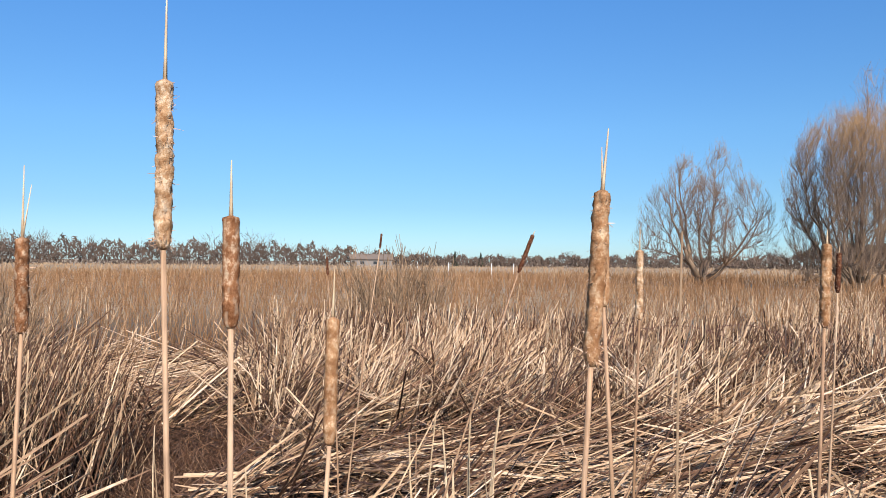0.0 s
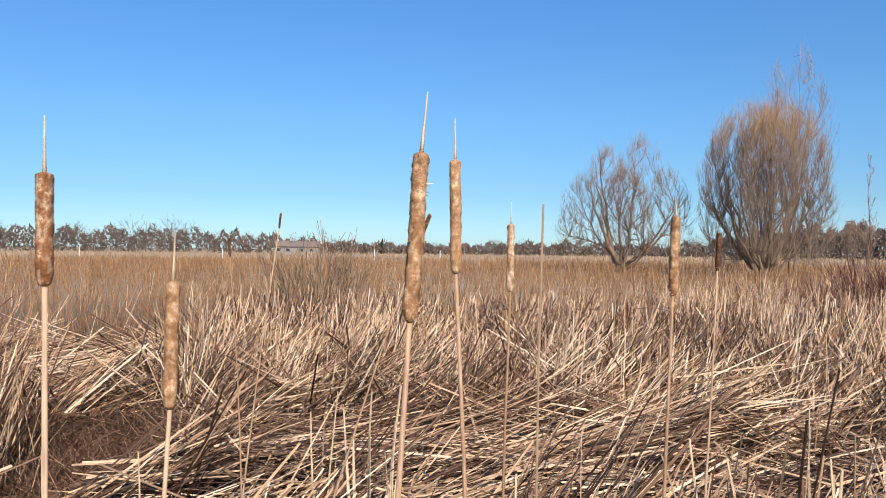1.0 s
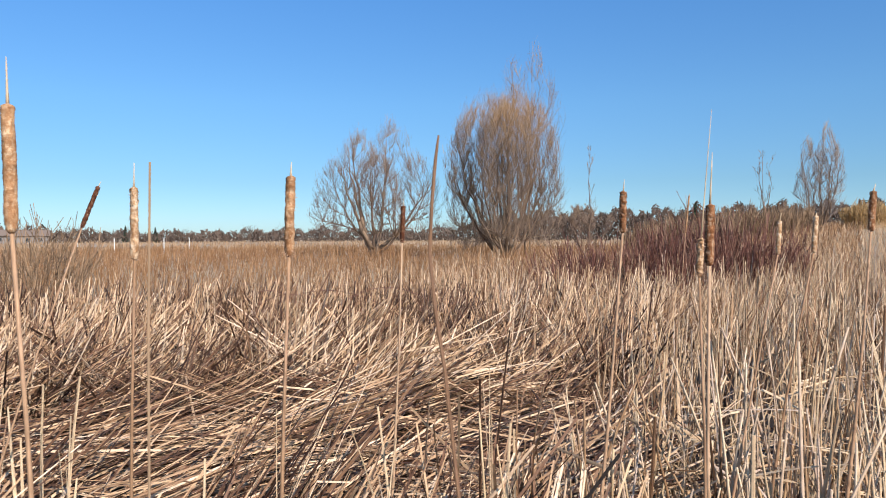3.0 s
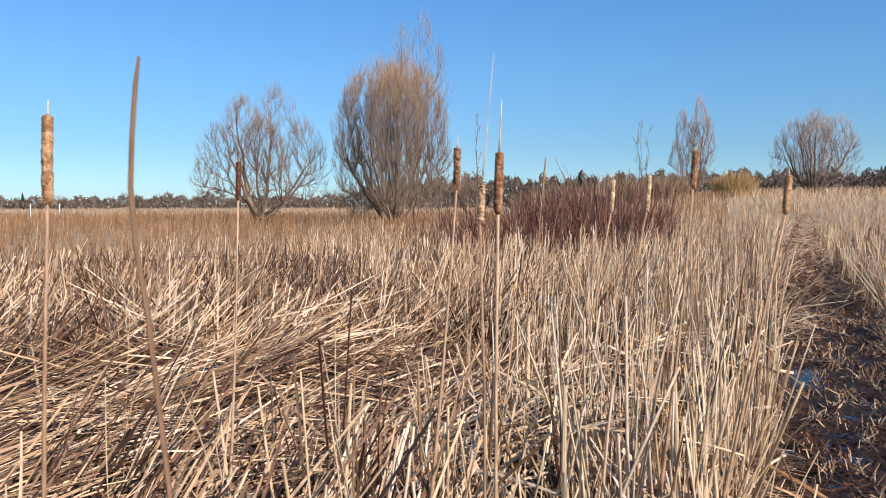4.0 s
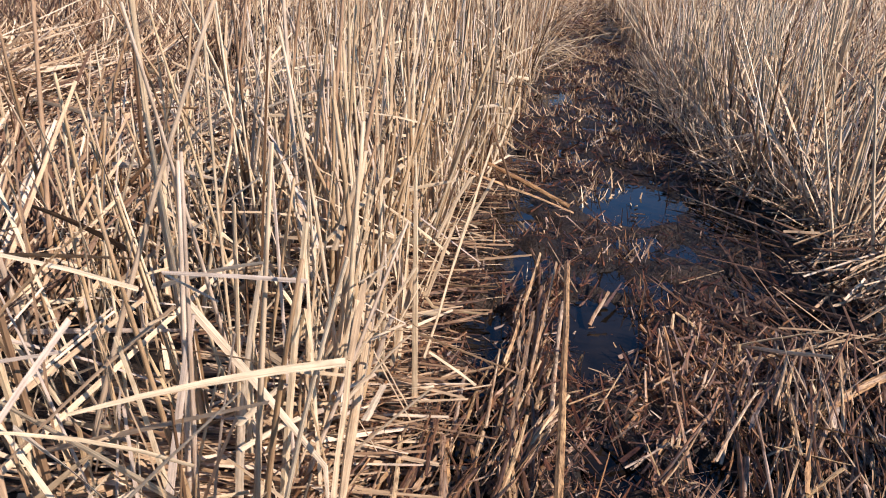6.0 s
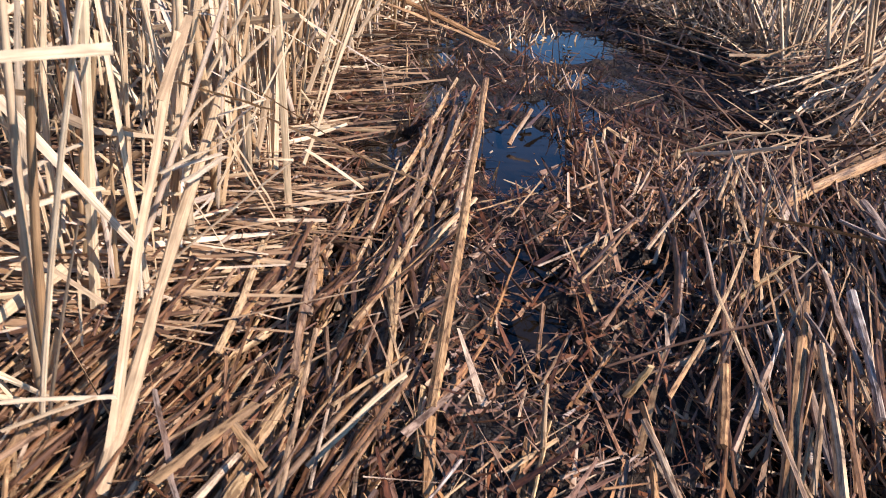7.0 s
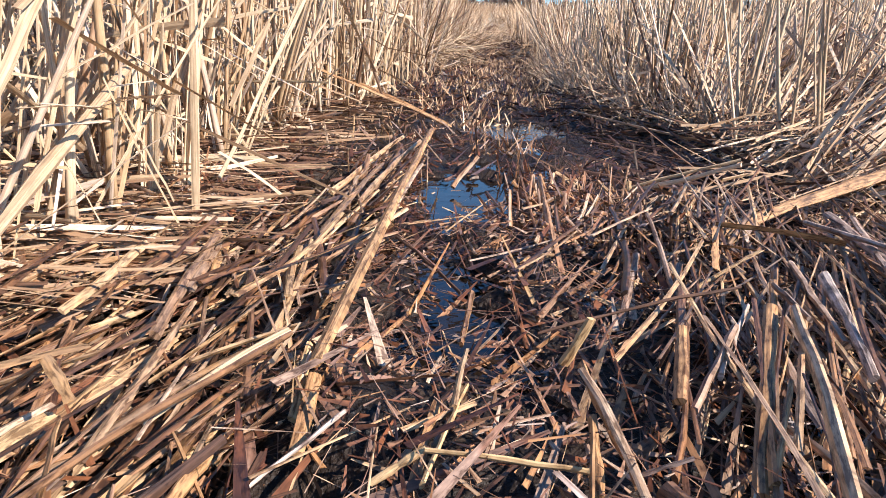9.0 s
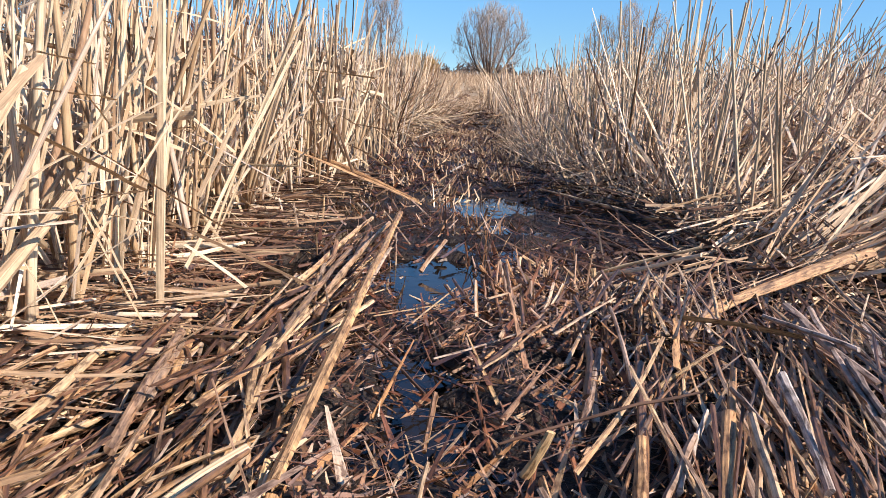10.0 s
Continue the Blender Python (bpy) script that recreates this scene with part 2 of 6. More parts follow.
M_HEAD = head_material("brown_seed_head", (0.15, 0.060, 0.025), (0.30, 0.14, 0.068), (0.62, 0.46, 0.31), 0.55)
M_HEAD_TAN = head_material("tan_seed_head", (0.28, 0.135, 0.062), (0.42, 0.235, 0.12), (0.66, 0.48, 0.31), 0.55)
M_HEAD_PALE = head_material("pale_torn_seed_head", (0.26, 0.125, 0.055), (0.47, 0.29, 0.16), (0.72, 0.56, 0.40), 0.50)
M_HEAD_DARK = head_material("dark_seed_head", (0.08, 0.03, 0.018), (0.16, 0.06, 0.03), (0.35, 0.22, 0.13), 0.60)
M_FLUFF = strand_material("seed_fluff", [(0.0, (0.42, 0.25, 0.13)), (1.0, (0.72, 0.56, 0.40))], 0.95, (0.4, 0.25, 0.15), 0.2, 40, spec=0.05)
M_GROUND, M_WATER = ground_material(), water_material()


# ---- geometry helpers ----
def part(name, data, mat, parent=None, label=""):
    """Links mesh data as one object, under its thing if one is given."""
    if isinstance(data, bmesh.types.BMesh):
        me = bpy.data.meshes.new(name)
        data.to_mesh(me)
        data.free()
        data = me
    if mat and not data.materials:
        data.materials.append(mat)
    ob = new(name, data)
    ob.parent = parent
    return tagged(ob, label)


def unit(a):
    return a / np.maximum(np.linalg.norm(a, axis=-1, keepdims=True), 1e-9)


def tubes(P, W, tone, sides=3, flat=0.45, rng=None, caps=False, smooth=False, lying=None):
    """A mesh of many tapered strands. P: N x K x 3 middle lines, W: N x K half widths, tone: N numbers from 0 to 1."""
    rng = rng or np.random.default_rng(5)
    P = np.asarray(P, float)
    N, K, _ = P.shape
    W = np.broadcast_to(np.asarray(W, float), (N, K))
    T = unit(np.gradient(P, axis=1))
    ref = rng.normal(size=(N, 3))
    if lying is not None:          # broad side up, but for some unevenness
        ref = ref * lying + np.array([0, 0, 1.0])
    ref = unit(ref)[:, None, :]
    S = unit(np.cross(T, ref))
    B = np.cross(S, T)
    ang = np.arange(sides) * 2 * np.pi / sides
    ring = P[:, :, None] + W[:, :, None, None] * (np.cos(ang)[:, None] * S[:, :, None] + flat * np.sin(ang)[:, None] * B[:, :, None])
    co = ring.reshape(-1, 3)
    i = np.arange(N)[:, None, None] * K * sides
    j = np.arange(K - 1)[None, :, None] * sides
    k = np.arange(sides)[None, None, :]
    k2 = (k + 1) % sides
    quads = np.stack(np.broadcast_arrays(i + j + k, i + j + k2, i + j + sides + k2, i + j + sides + k), -1).reshape(-1)
    nq = len(quads) // 4
    starts, loops = np.arange(nq) * 4, quads
    if caps:
        a = (np.arange(N)[:, None] * K * sides + np.arange(sides)[None, ::-1]).reshape(-1)
        z = (np.arange(N)[:, None] * K * sides + (K - 1) * sides + np.arange(sides)[None, :]).reshape(-1)
        starts = np.concatenate([starts, nq * 4 + np.arange(2 * N) * sides])
        loops = np.concatenate([loops, a, z])
    me = bpy.data.meshes.new("strands")
    me.vertices.add(len(co))
    me.vertices.foreach_set("co", co.astype(np.float32).ravel())
    me.loops.add(len(loops))
    me.loops.foreach_set("vertex_index", loops.astype(np.int32))
    me.polygons.add(len(starts))
    me.polygons.foreach_set("loop_start", starts.astype(np.int32))
    me.polygons.foreach_set("use_smooth", np.full(len(starts), bool(smooth)))
    me.update(calc_edges=True)
    at = me.attributes.new("tone", "FLOAT", "POINT")
    at.data.foreach_set("value", np.repeat(np.asarray(tone, np.float32), K * sides))
    far = np.concatenate([np.zeros((N, 1)), np.cumsum(np.linalg.norm(np.diff(P, axis=1), axis=2), axis=1)], 1)
    run = np.empty((N, K, sides, 3), np.float32)
    run[..., 0] = far[:, :, None]
    run[..., 1] = np.abs(np.cos(ang * 0.5)) * W.mean(1)[:, None, None] * 4
    run[..., 2] = (rng.random(N) * 50)[:, None, None]
    me.attributes.new("run", "FLOAT_VECTOR", "POINT").data.foreach_set("vector", run.ravel())
    return me


def heading(az, el):
    """Unit vectors from azimuth (clockwise from +y) and elevation in radians."""
    return np.stack([np.sin(az) * np.cos(el), np.cos(az) * np.cos(el), np.sin(el)], -1)


def curves(base, way, length, bend, K=4):
    """Middle lines that start at base along way and curve by bend."""
    s = np.linspace(0, 1, K)[None, :, None]
    return base[:, None] + length[:, None, None] * (way[:, None] * s + bend[:, None] * s**2)


def taper(width, K, tip=0.25, power=1.5):
    s = np.linspace(0, 1, K)[None]
    return 0.5 * width[:, None] * (1 - (1 - tip) * s**power)


def kinked(P, rng, share, drop=0.9):
    """Snaps some of the strands, so that their upper part hangs to one side."""
    N, K, _ = P.shape
    pick = rng.random(N) < share
    at = rng.integers(1, K - 1, N)
    az = rng.uniform(0, 2 * np.pi, N)
    side = heading(az, -rng.uniform(0.0, drop + 0.35, N)) * rng.uniform(0.45, 0.95, N)[:, None]
    for n in np.nonzero(pick)[0]:
        step = np.linalg.norm(np.diff(P[n], axis=0), axis=1)
        for q in range(at[n] + 1, K):
            P[n, q] = P[n, q - 1] + side[n] * step[q - 1]
        P[n, :, 2] = np.maximum(P[n, :, 2], 0.03)
    return P


def lumps(x, y, scale, seed):
    """Smooth noise from -1 to 1."""
    g = np.random.default_rng(seed)
    out = 0
    for _ in range(7):
        a, f, p = g.uniform(0, 2 * np.pi), g.uniform(0.5, 1.6) / scale, g.uniform(0, 6.28)
        out = out + np.sin((x * np.cos(a) + y * np.sin(a)) * f * 2 * np.pi + p)
    return out / 4.0


# ---- the plan: a trodden trail runs from the camera's feet towards (0.79, 0.61) ----
TU, TV = np.array([0.79, 0.613]), np.array([-0.613, 0.79])


def to_uv(x, y):
    return x * TU[0] + y * TU[1], x * TV[0] + y * TV[1]


def to_xy(u, v):
    return u * TU[0] + v * TV[0], u * TU[1] + v * TV[1]


def trail_mid(u):
    return np.interp(u, [-6, 2.5, 4, 5, 7, 11, 18.5, 33], [-0.95, -0.98, -1.10, -1.19, -1.26, -1.37, -1.60, -2.9])


def trail_half(u):
    return np.interp(u, [-6, 1.2, 2.5, 4, 5, 7, 11, 18.5, 33, 36], [0.75, 0.72, 0.66, 0.74, 0.62, 0.62, 0.60, 0.46, 0.22, 0.0])


def smooth01(x, a, b):
    t = np.clip((x - a) / (b - a), 0, 1)
    return t * t * (3 - 2 * t)


POOLS = [(2.92, 1.05, 0.24, 0.13), (4.18, 1.76, 0.30, 0.18), (2.36, 0.66, 0.075, 0.06), (2.47, 0.48, 0.07, 0.05), (2.21, 0.53, 0.06, 0.05), (6.40, 3.87, 0.45, 0.12),
         (3.30, 1.29, 0.09, 0.05), (3.60, 2.00, 0.16, 0.09), (2.16, 0.94, 0.09, 0.06), (2.66, 1.30, 0.20, 0.07), (3.16, 1.62, 0.22, 0.08), (4.54, 2.74, 0.14, 0.06), (1.755, 0.345, 0.05, 0.035)]


def hill(x, y):
    r = np.hypot(x, y)
    az = np.degrees(np.arctan2(x, y))
    along = x * math.sin(radians(62)) + y * math.cos(radians(62))
    return 2.0 * smooth01(along, 14, 75) * smooth01(az, 36, 54) * (1 - smooth01(az, 115, 150)) * (r > 1)


def ground_z(x, y):
    x, y = np.asarray(x, float), np.asarray(y, float)
    u, v = to_uv(x, y)
    off = np.abs(v - trail_mid(u)) / np.maximum(trail_half(u), 0.05)
    on = (1 - smooth01(off, 0.8, 1.25)) * (u < 35) * (u > -5)
    r = np.hypot(x, y)
    z = 0.07 + 0.03 * lumps(x, y, 1.1, 3) + 0.26 * smooth01(r, 10, 17)
    wet = 0.032 + 0.020 * lumps(x, y, 0.55, 4) + 0.016 * lumps(x, y, 0.13, 6) + 0.006 * lumps(x, y, 0.07, 9)
    for px, py, ru, rv in POOLS:
        du, dv = to_uv(x - px, y - py)
        wet = wet - 0.075 * np.exp(-((du / ru) ** 2 + (dv / rv) ** 2) ** 2)
    z = z * (1 - on) + wet * on
    z = z - 0.16 * np.exp(-(((x + 2.2) / 0.62) ** 2 + ((y - 5.5) / 1.2) ** 2) ** 2)
    z = z - 0.018 * np.exp(-(((u - 3.95) / 1.0) ** 2 + ((v + 1.70) / 0.22) ** 2) ** 2)
    return z + hill(x, y)


def spaced(fine_a, fine_b, step, reach):
    """Grid lines: even between fine_a and fine_b, then wider and wider out to reach."""
    inner = list(np.arange(fine_a, fine_b, step))
    out, d, p = [], step, fine_b
    while p < reach:
        out.append(p)
        d *= 1.13
        p += d
    back, d, p = [], step, fine_a - step
    while p > -reach:
        back.append(p)
        d *= 1.13
        p -= d
    return np.array(back[::-1] + inner + out)


def build_ground():
    xs, ys = spaced(1.2, 5.0, 0.035, 2500), spaced(-0.6, 2.6, 0.035, 2500)
    X, Y = np.meshgrid(xs, ys)
    Z = ground_z(X, Y)
    nx, ny = len(xs), len(ys)
    me = bpy.data.meshes.new("ground")
    co = np.stack([X, Y, Z], -1).reshape(-1, 3)
    i = (np.arange(ny - 1)[:, None] * nx + np.arange(nx - 1)[None]).ravel()
    faces = np.stack([i, i + 1, i + nx + 1, i + nx], -1)
    me.from_pydata(co.tolist(), [], faces.tolist())
    me.polygons.foreach_set("use_smooth", np.ones(len(faces), bool))
    ob = part("ground", me, M_GROUND)
    tagged(ob, "dark wet marsh earth under dry litter, rising to a far meadow", "ground", kind="structure")


def build_water():
    bm = bmesh.new()
    prev = None
    for u in np.linspace(0.2, 14, 40):
        m, h = trail_mid(u), trail_half(u) * 1.05
        row = []
        for v in np.linspace(m - h, m + h, 5):
            x, y = to_xy(u, v)
            row.append(bm.verts.new((x, y, 0.022)))
        if prev:
            for a in range(4):
                bm.faces.new((prev[a], row[a], row[a + 1], prev[a + 1]))
        prev = row
    bmesh.ops.recalc_face_normals(bm, faces=bm.faces[:])
    ob = part("water", bm, M_WATER)
    if ob.data.polygons[0].normal.z < 0:
        ob.data.flip_normals()
    tagged(ob, "shallow murky water reflecting blue sky in the trail", "water", kind="structure")


build_ground()
build_water()


def stuff(name, me, mat, label, category):
    return tagged(part(name, me, mat), label, category, kind="stuff")


# keep the air round the camera's way free
WAY = np.array([(p[1][0], p[1][1], p[1][2]) for p in PATH])


def clear(P, gap=0.22):
    """True for strands that keep away from the camera's way."""
    mids = np.concatenate([WAY, (WAY[1:] + WAY[:-1]) / 2])
    ok = np.ones(len(P), bool)
    for w in mids:
        seg = np.linspace(0, 1, 9)[:, None, None]
        for a in range(P.shape[1] - 1):
            q = P[None, :, a] * (1 - seg) + P[None, :, a + 1] * seg
            ok &= (np.linalg.norm(q - w, axis=-1) > gap).all(0)
    return ok


def polar(rng, n, r0, r1, a0, a1, power=1.0):
    """Places spread over a wedge round the start of the path."""
    r = np.sqrt(rng.random(n) ** power * (r1**2 - r0**2) + r0**2)
    a = np.radians(rng.uniform(a0, a1, n))
    return r * np.sin(a), r * np.cos(a)


def in_ditch(x, y):
    """The wet channel between the trail and its bank, where strands carry painted shade."""
    u, v = to_uv(x, y)
    return np.hypot((u - 3.95) / 1.15, (v + 1.56 + 0.06 * np.sin(u * 5)) / 0.27) < 1


def pile_side(u):
    """Where the trodden stems end towards the reeds."""
    return np.interp(u, [1.2, 1.8, 2.1, 2.4, 2.7, 3.5], [0.05, -0.12, -0.32, -0.52, -0.66, -0.72])


def in_channel(x, y):
    """The wet strip between the trodden stems and the foot of the reeds."""
    u, v = to_uv(x, y)
    return (u > 2.3) & (u < 4.3) & (v > pile_side(u) - 0.02) & (v < pile_side(u) + np.interp(u, [2.3, 2.7, 4.3], [0.05, 0.17, 0.22]))


def on_stem(x, y):
    """Close to the long stem that lies on top of the others."""
    s = np.clip(((x - 1.76) * 0.81 + (y - 0.39) * 0.587) / 1.65, 0, 1)
    return np.hypot(x - 1.76 - 1.34 * s, y - 0.39 - 0.94 * s) < 0.045


def off_trail(x, y, margin=1.0):
    u, v = to_uv(x, y)
    return ~((np.abs(v - trail_mid(u)) < trail_half(u) * margin) & (u > -5) & (u < 35))


# ---- vegetation in mass ----
def flattened_reeds():
    """Stiff leaves laid over in fans and swirls in front of the starting point."""
    rng = np.random.default_rng(11)
    fans, per = 3150, 19
    tx, ty = polar(rng, fans, 1.5, 12.0, -46, 78, 0.9)
    u, v = to_uv(tx, ty)
    r, taz = np.hypot(tx, ty), np.degrees(np.arctan2(tx, ty))
    keep = (v > np.interp(u, [0, 2, 3, 8, 15], [0.25, 0.5, 0.8, 2.0, 2.9])) & ~(np.hypot(tx - 3.9, ty - 5.0) < 0.55)
    keep &= ~((taz > -29) & (taz < -15) & (r < 4.4)) & ~((taz > -35) & (taz < -23) & (r < 6.6))
    tx, ty, r, taz = tx[keep], ty[keep], r[keep], taz[keep]
    fans = len(tx)
    calm = smooth01(r, 3.3, 4.2) * (1 - smooth01(r, 5.6, 6.8)) * (1 - smooth01(taz, 34, 42)) * smooth01(taz, -12, -4)     # trodden flat
    glade = smooth01(taz, -31, -28) * (1 - smooth01(taz, -16, -12)) * smooth01(r, 7.6, 8.6)
    calm = np.maximum(calm, glade)
    tflow = np.radians(74 + (34 * lumps(tx, ty, 4.5, 21) + 36 * lumps(tx, ty, 1.3, 22)) * (1 - 0.8 * calm)) + rng.normal(0, 0.5, fans) * (1 - 0.6 * calm)
    tflow = tflow + np.where(rng.random(fans) < 0.22, np.radians(150) + rng.normal(0, 0.4, fans), 0.0)
    tel = np.interp(r, [1.5, 4.0, 5.4, 6.5, 8.5, 12], [30, 22, 16, 24, 40, 60]) + 26 * lumps(tx, ty, 1.1, 23) + rng.normal(0, 13, fans)
    tel = tel * (1 - calm) + calm * (2 + rng.normal(0, 5, fans) + 8 * np.maximum(0, lumps(tx, ty, 1.1, 27)))
    # dark fans, set lower further down, stand in for shade between pale ones
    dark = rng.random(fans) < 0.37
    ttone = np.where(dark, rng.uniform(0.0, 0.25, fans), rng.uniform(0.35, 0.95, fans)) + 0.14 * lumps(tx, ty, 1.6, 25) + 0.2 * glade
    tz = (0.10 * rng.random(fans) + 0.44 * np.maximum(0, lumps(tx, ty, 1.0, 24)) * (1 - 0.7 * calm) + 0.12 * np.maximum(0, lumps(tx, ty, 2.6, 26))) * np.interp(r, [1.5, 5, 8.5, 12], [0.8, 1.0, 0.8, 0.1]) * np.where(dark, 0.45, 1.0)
    n = fans * per
    flow = np.repeat(tflow, per)
    side, ahead = rng.normal(0, 0.13, n), rng.normal(0, 0.12, n)
    x = np.repeat(tx, per) + side * np.cos(flow) + ahead * np.sin(flow)
    y = np.repeat(ty, per) - side * np.sin(flow) + ahead * np.cos(flow)
    flow = flow + side * np.repeat(rng.normal(0, 1.6, fans), per) + rng.normal(0, 1, n) * np.where(rng.random(n) < 0.12, 1.0, 0.08)
    el = np.radians(np.clip(np.repeat(tel, per) + rng.normal(0, 5, n), -3, 84))
    length = rng.uniform(0.30, 0.95, n) * (1 + 0.5 * np.repeat(calm, per))
    z = ground_z(x, y) + np.repeat(tz, per) * rng.uniform(0.35, 1.0, n)
    bend = heading(flow + rng.normal(0, 0.7, n), np.full(n, -0.5)) * rng.uniform(0.0, 0.05, n)[:, None]
    P = curves(np.stack([x, y, z], -1), heading(flow, el), length, bend, 3)
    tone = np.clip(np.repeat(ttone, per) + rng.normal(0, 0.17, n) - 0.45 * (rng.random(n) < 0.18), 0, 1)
    ok = np.ones(n, bool)
    for q in range(3):                                     # the damp hollow stays open
        ok &= ~(np.hypot((P[:, q, 0] + 2.2) / 0.72, (P[:, q, 1] - 5.7) / 1.5) < 1)
    P, tone = P[ok], tone[ok]
    snapped = rng.random(len(P)) < 0.2
    for name, pick, label in (("flattened_reeds", ~snapped, "flattened swirls of dry straw-coloured cattail leaves"), ("snapped_reeds", snapped, "snapped dry straw leaves among flattened reeds")):
        Q = P[pick]
        if name == "snapped_reeds":
            Q = kinked(Q, rng, 0.8)
        Q[:, :, 2] = np.maximum(Q[:, :, 2], ground_z(Q[:, :, 0], Q[:, :, 1]) + 0.01)
        free = clear(Q)
        Q, K = (Q[free], 3) if name == "snapped_reeds" else (Q[free][:, ::2], 2)
        W = taper(rng.uniform(0.008, 0.023, len(Q)), K, 0.65) * np.interp(np.hypot(Q[:, 0, 0], Q[:, 0, 1]), [3, 9], [1.0, 1.3])[:, None]
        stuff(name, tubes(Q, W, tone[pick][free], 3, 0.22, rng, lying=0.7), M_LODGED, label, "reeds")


def standing_reeds():
    """Upright tufts behind the flattened ones, ending in the sedge."""
    rng = np.random.default_rng(12)
    tufts, per = 6700, 6
    tx, ty = polar(rng, tufts, 6.6, 20, -46, 88, 1.0)
    r, taz = np.hypot(tx, ty), np.degrees(np.arctan2(tx, ty))
    west = 1 - smooth01(taz, 14, 34)                       # towards the open sedge the tufts thin out sooner
    keep = off_trail(tx, ty, 1.05) & ~((taz > -29) & (taz < -14) & (r < 12.5)) & (rng.random(tufts) < np.interp(r, [6.6, 8.5, 10.5, 14, 20], [0.3, 0.75, 1.0, 0.9, 0.5]) * (1 - west * smooth01(r + 1.5 * lumps(tx, ty, 2.5, 35), 10.0, 13.5) * 0.93))
    tx, ty, r, west = tx[keep], ty[keep], r[keep], west[keep]
    tufts = len(tx)
    tlean = np.radians(75 + 80 * lumps(tx, ty, 3, 31)) + rng.normal(0, 1.1, tufts)
    tel = 70 + 14 * lumps(tx, ty, 2.0, 32) + rng.normal(0, 11, tufts)
    east = smooth01(np.degrees(np.arctan2(tx, ty)), 22, 36) * (1 - smooth01(r, 13, 15))
    th = rng.uniform(0.65, 1.1, tufts) * (1 + 0.16 * lumps(tx, ty, 3, 33)) - 0.18 * smooth01(r, 9.5, 15) * west + 0.15 * east
    ttone = np.clip(np.where(rng.random(tufts) < 0.62, rng.normal(0.85, 0.12, tufts), rng.normal(0.25, 0.16, tufts)) + 0.18 * lumps(tx, ty, 3, 34) - 0.2 * smooth01(r, 12, 18), 0, 1)
    x, y = np.repeat(tx, per) + rng.normal(0, 0.07, tufts * per), np.repeat(ty, per) + rng.normal(0, 0.07, tufts * per)
    n = len(x)
    lean = np.repeat(tlean, per) + rng.normal(0, 0.5, n)
    el = np.radians(np.clip(np.repeat(tel, per) + rng.normal(0, 7, n), 30, 90))
    bend = heading(lean, np.full(n, -0.4)) * rng.uniform(0, 0.3, n)[:, None]
    P = curves(np.stack([x, y, ground_z(x, y) - 0.02], -1), heading(lean, el), np.repeat(th, per) * rng.uniform(0.5, 1.0, n), bend * 0.35, 3)
    W = taper(rng.uniform(0.010, 0.023, n), 3, 0.55)
    ok = ~(np.hypot((x + 2.2) / 0.72, (y - 5.7) / 1.5) < 1)
    stuff("standing_reeds", tubes(P[ok][:, ::2], W[ok][:, ::2], np.clip(np.repeat(ttone, per) + rng.normal(0, 0.16, n), 0, 1)[ok], 3, 0.3, rng), M_MID,
          "dense upright dry tan marsh leaves", "reeds")


def sedge_meadow():
    rng = np.random.default_rng(13)
    n = 36000
    x, y = polar(rng, n, 11.0, 75, -44, 52, 1.9)
    r = np.hypot(x, y)
    keep = off_trail(x, y, 1.2)
    x, y, r = x[keep], y[keep], r[keep]
    n = len(x)
    az = rng.uniform(0, 6.28, n)
    P = curves(np.stack([x, y, ground_z(x, y) - 0.02], -1), heading(az, np.radians(rng.normal(80, 7, n))), rng.uniform(0.4, 0.75, n) * (1 + 0.2 * lumps(x, y, 9, 41)),
               heading(az, np.full(n, -0.3)) * rng.uniform(0, 0.25, n)[:, None], 2)
    W = taper(np.interp(r, [12, 25, 75], [0.012, 0.022, 0.06]), 2, 0.3)
    stuff("sedge_meadow", tubes(P, W, np.clip(rng.normal(0.42, 0.22, n) + 0.2 * lumps(x, y, 7, 42), 0, 1), 3, 0.4, rng), M_SEDGE,
          "red-brown dry sedge filling the wide marsh", "sedge")
    n = 26000
    x, y = polar(rng, n, 17, 120, 44, 90, 1.9)
    keep = off_trail(x, y, 1.2)
    x, y = x[keep], y[keep]
    n, r = len(x), np.hypot(x, y)
    az = rng.uniform(0, 6.28, n)
    P = curves(np.stack([x, y, ground_z(x, y) - 0.03], -1), heading(az, np.radians(rng.normal(78, 8, n))), rng.uniform(0.4, 0.8, n), heading(az, np.full(n, -0.3)) * 0.15, 2)
    W = taper(np.interp(r, [12, 25, 120], [0.011, 0.020, 0.08]), 2, 0.3)
    stuff("meadow_grass", tubes(P, W, np.clip(rng.normal(0.6, 0.25, n), 0, 1), 3, 0.4, rng), M_MID, "pale dry grass on the rising meadow", "grass")
    n = 9000
    x, y = polar(rng, n, 70, 215, -44, 50, 1.3)
    P = curves(np.stack([x, y, ground_z(x, y) - 0.05], -1), heading(rng.uniform(0, 6.28, n), np.radians(rng.normal(80, 6, n))), rng.uniform(0.3, 0.6, n), np.zeros((n, 3)), 2)
    stuff("far_grass", tubes(P, taper(rng.uniform(0.1, 0.25, n), 2, 0.5), rng.random(n), 3, 0.5, rng), M_PALE, "pale straw-coloured far grass", "grass")


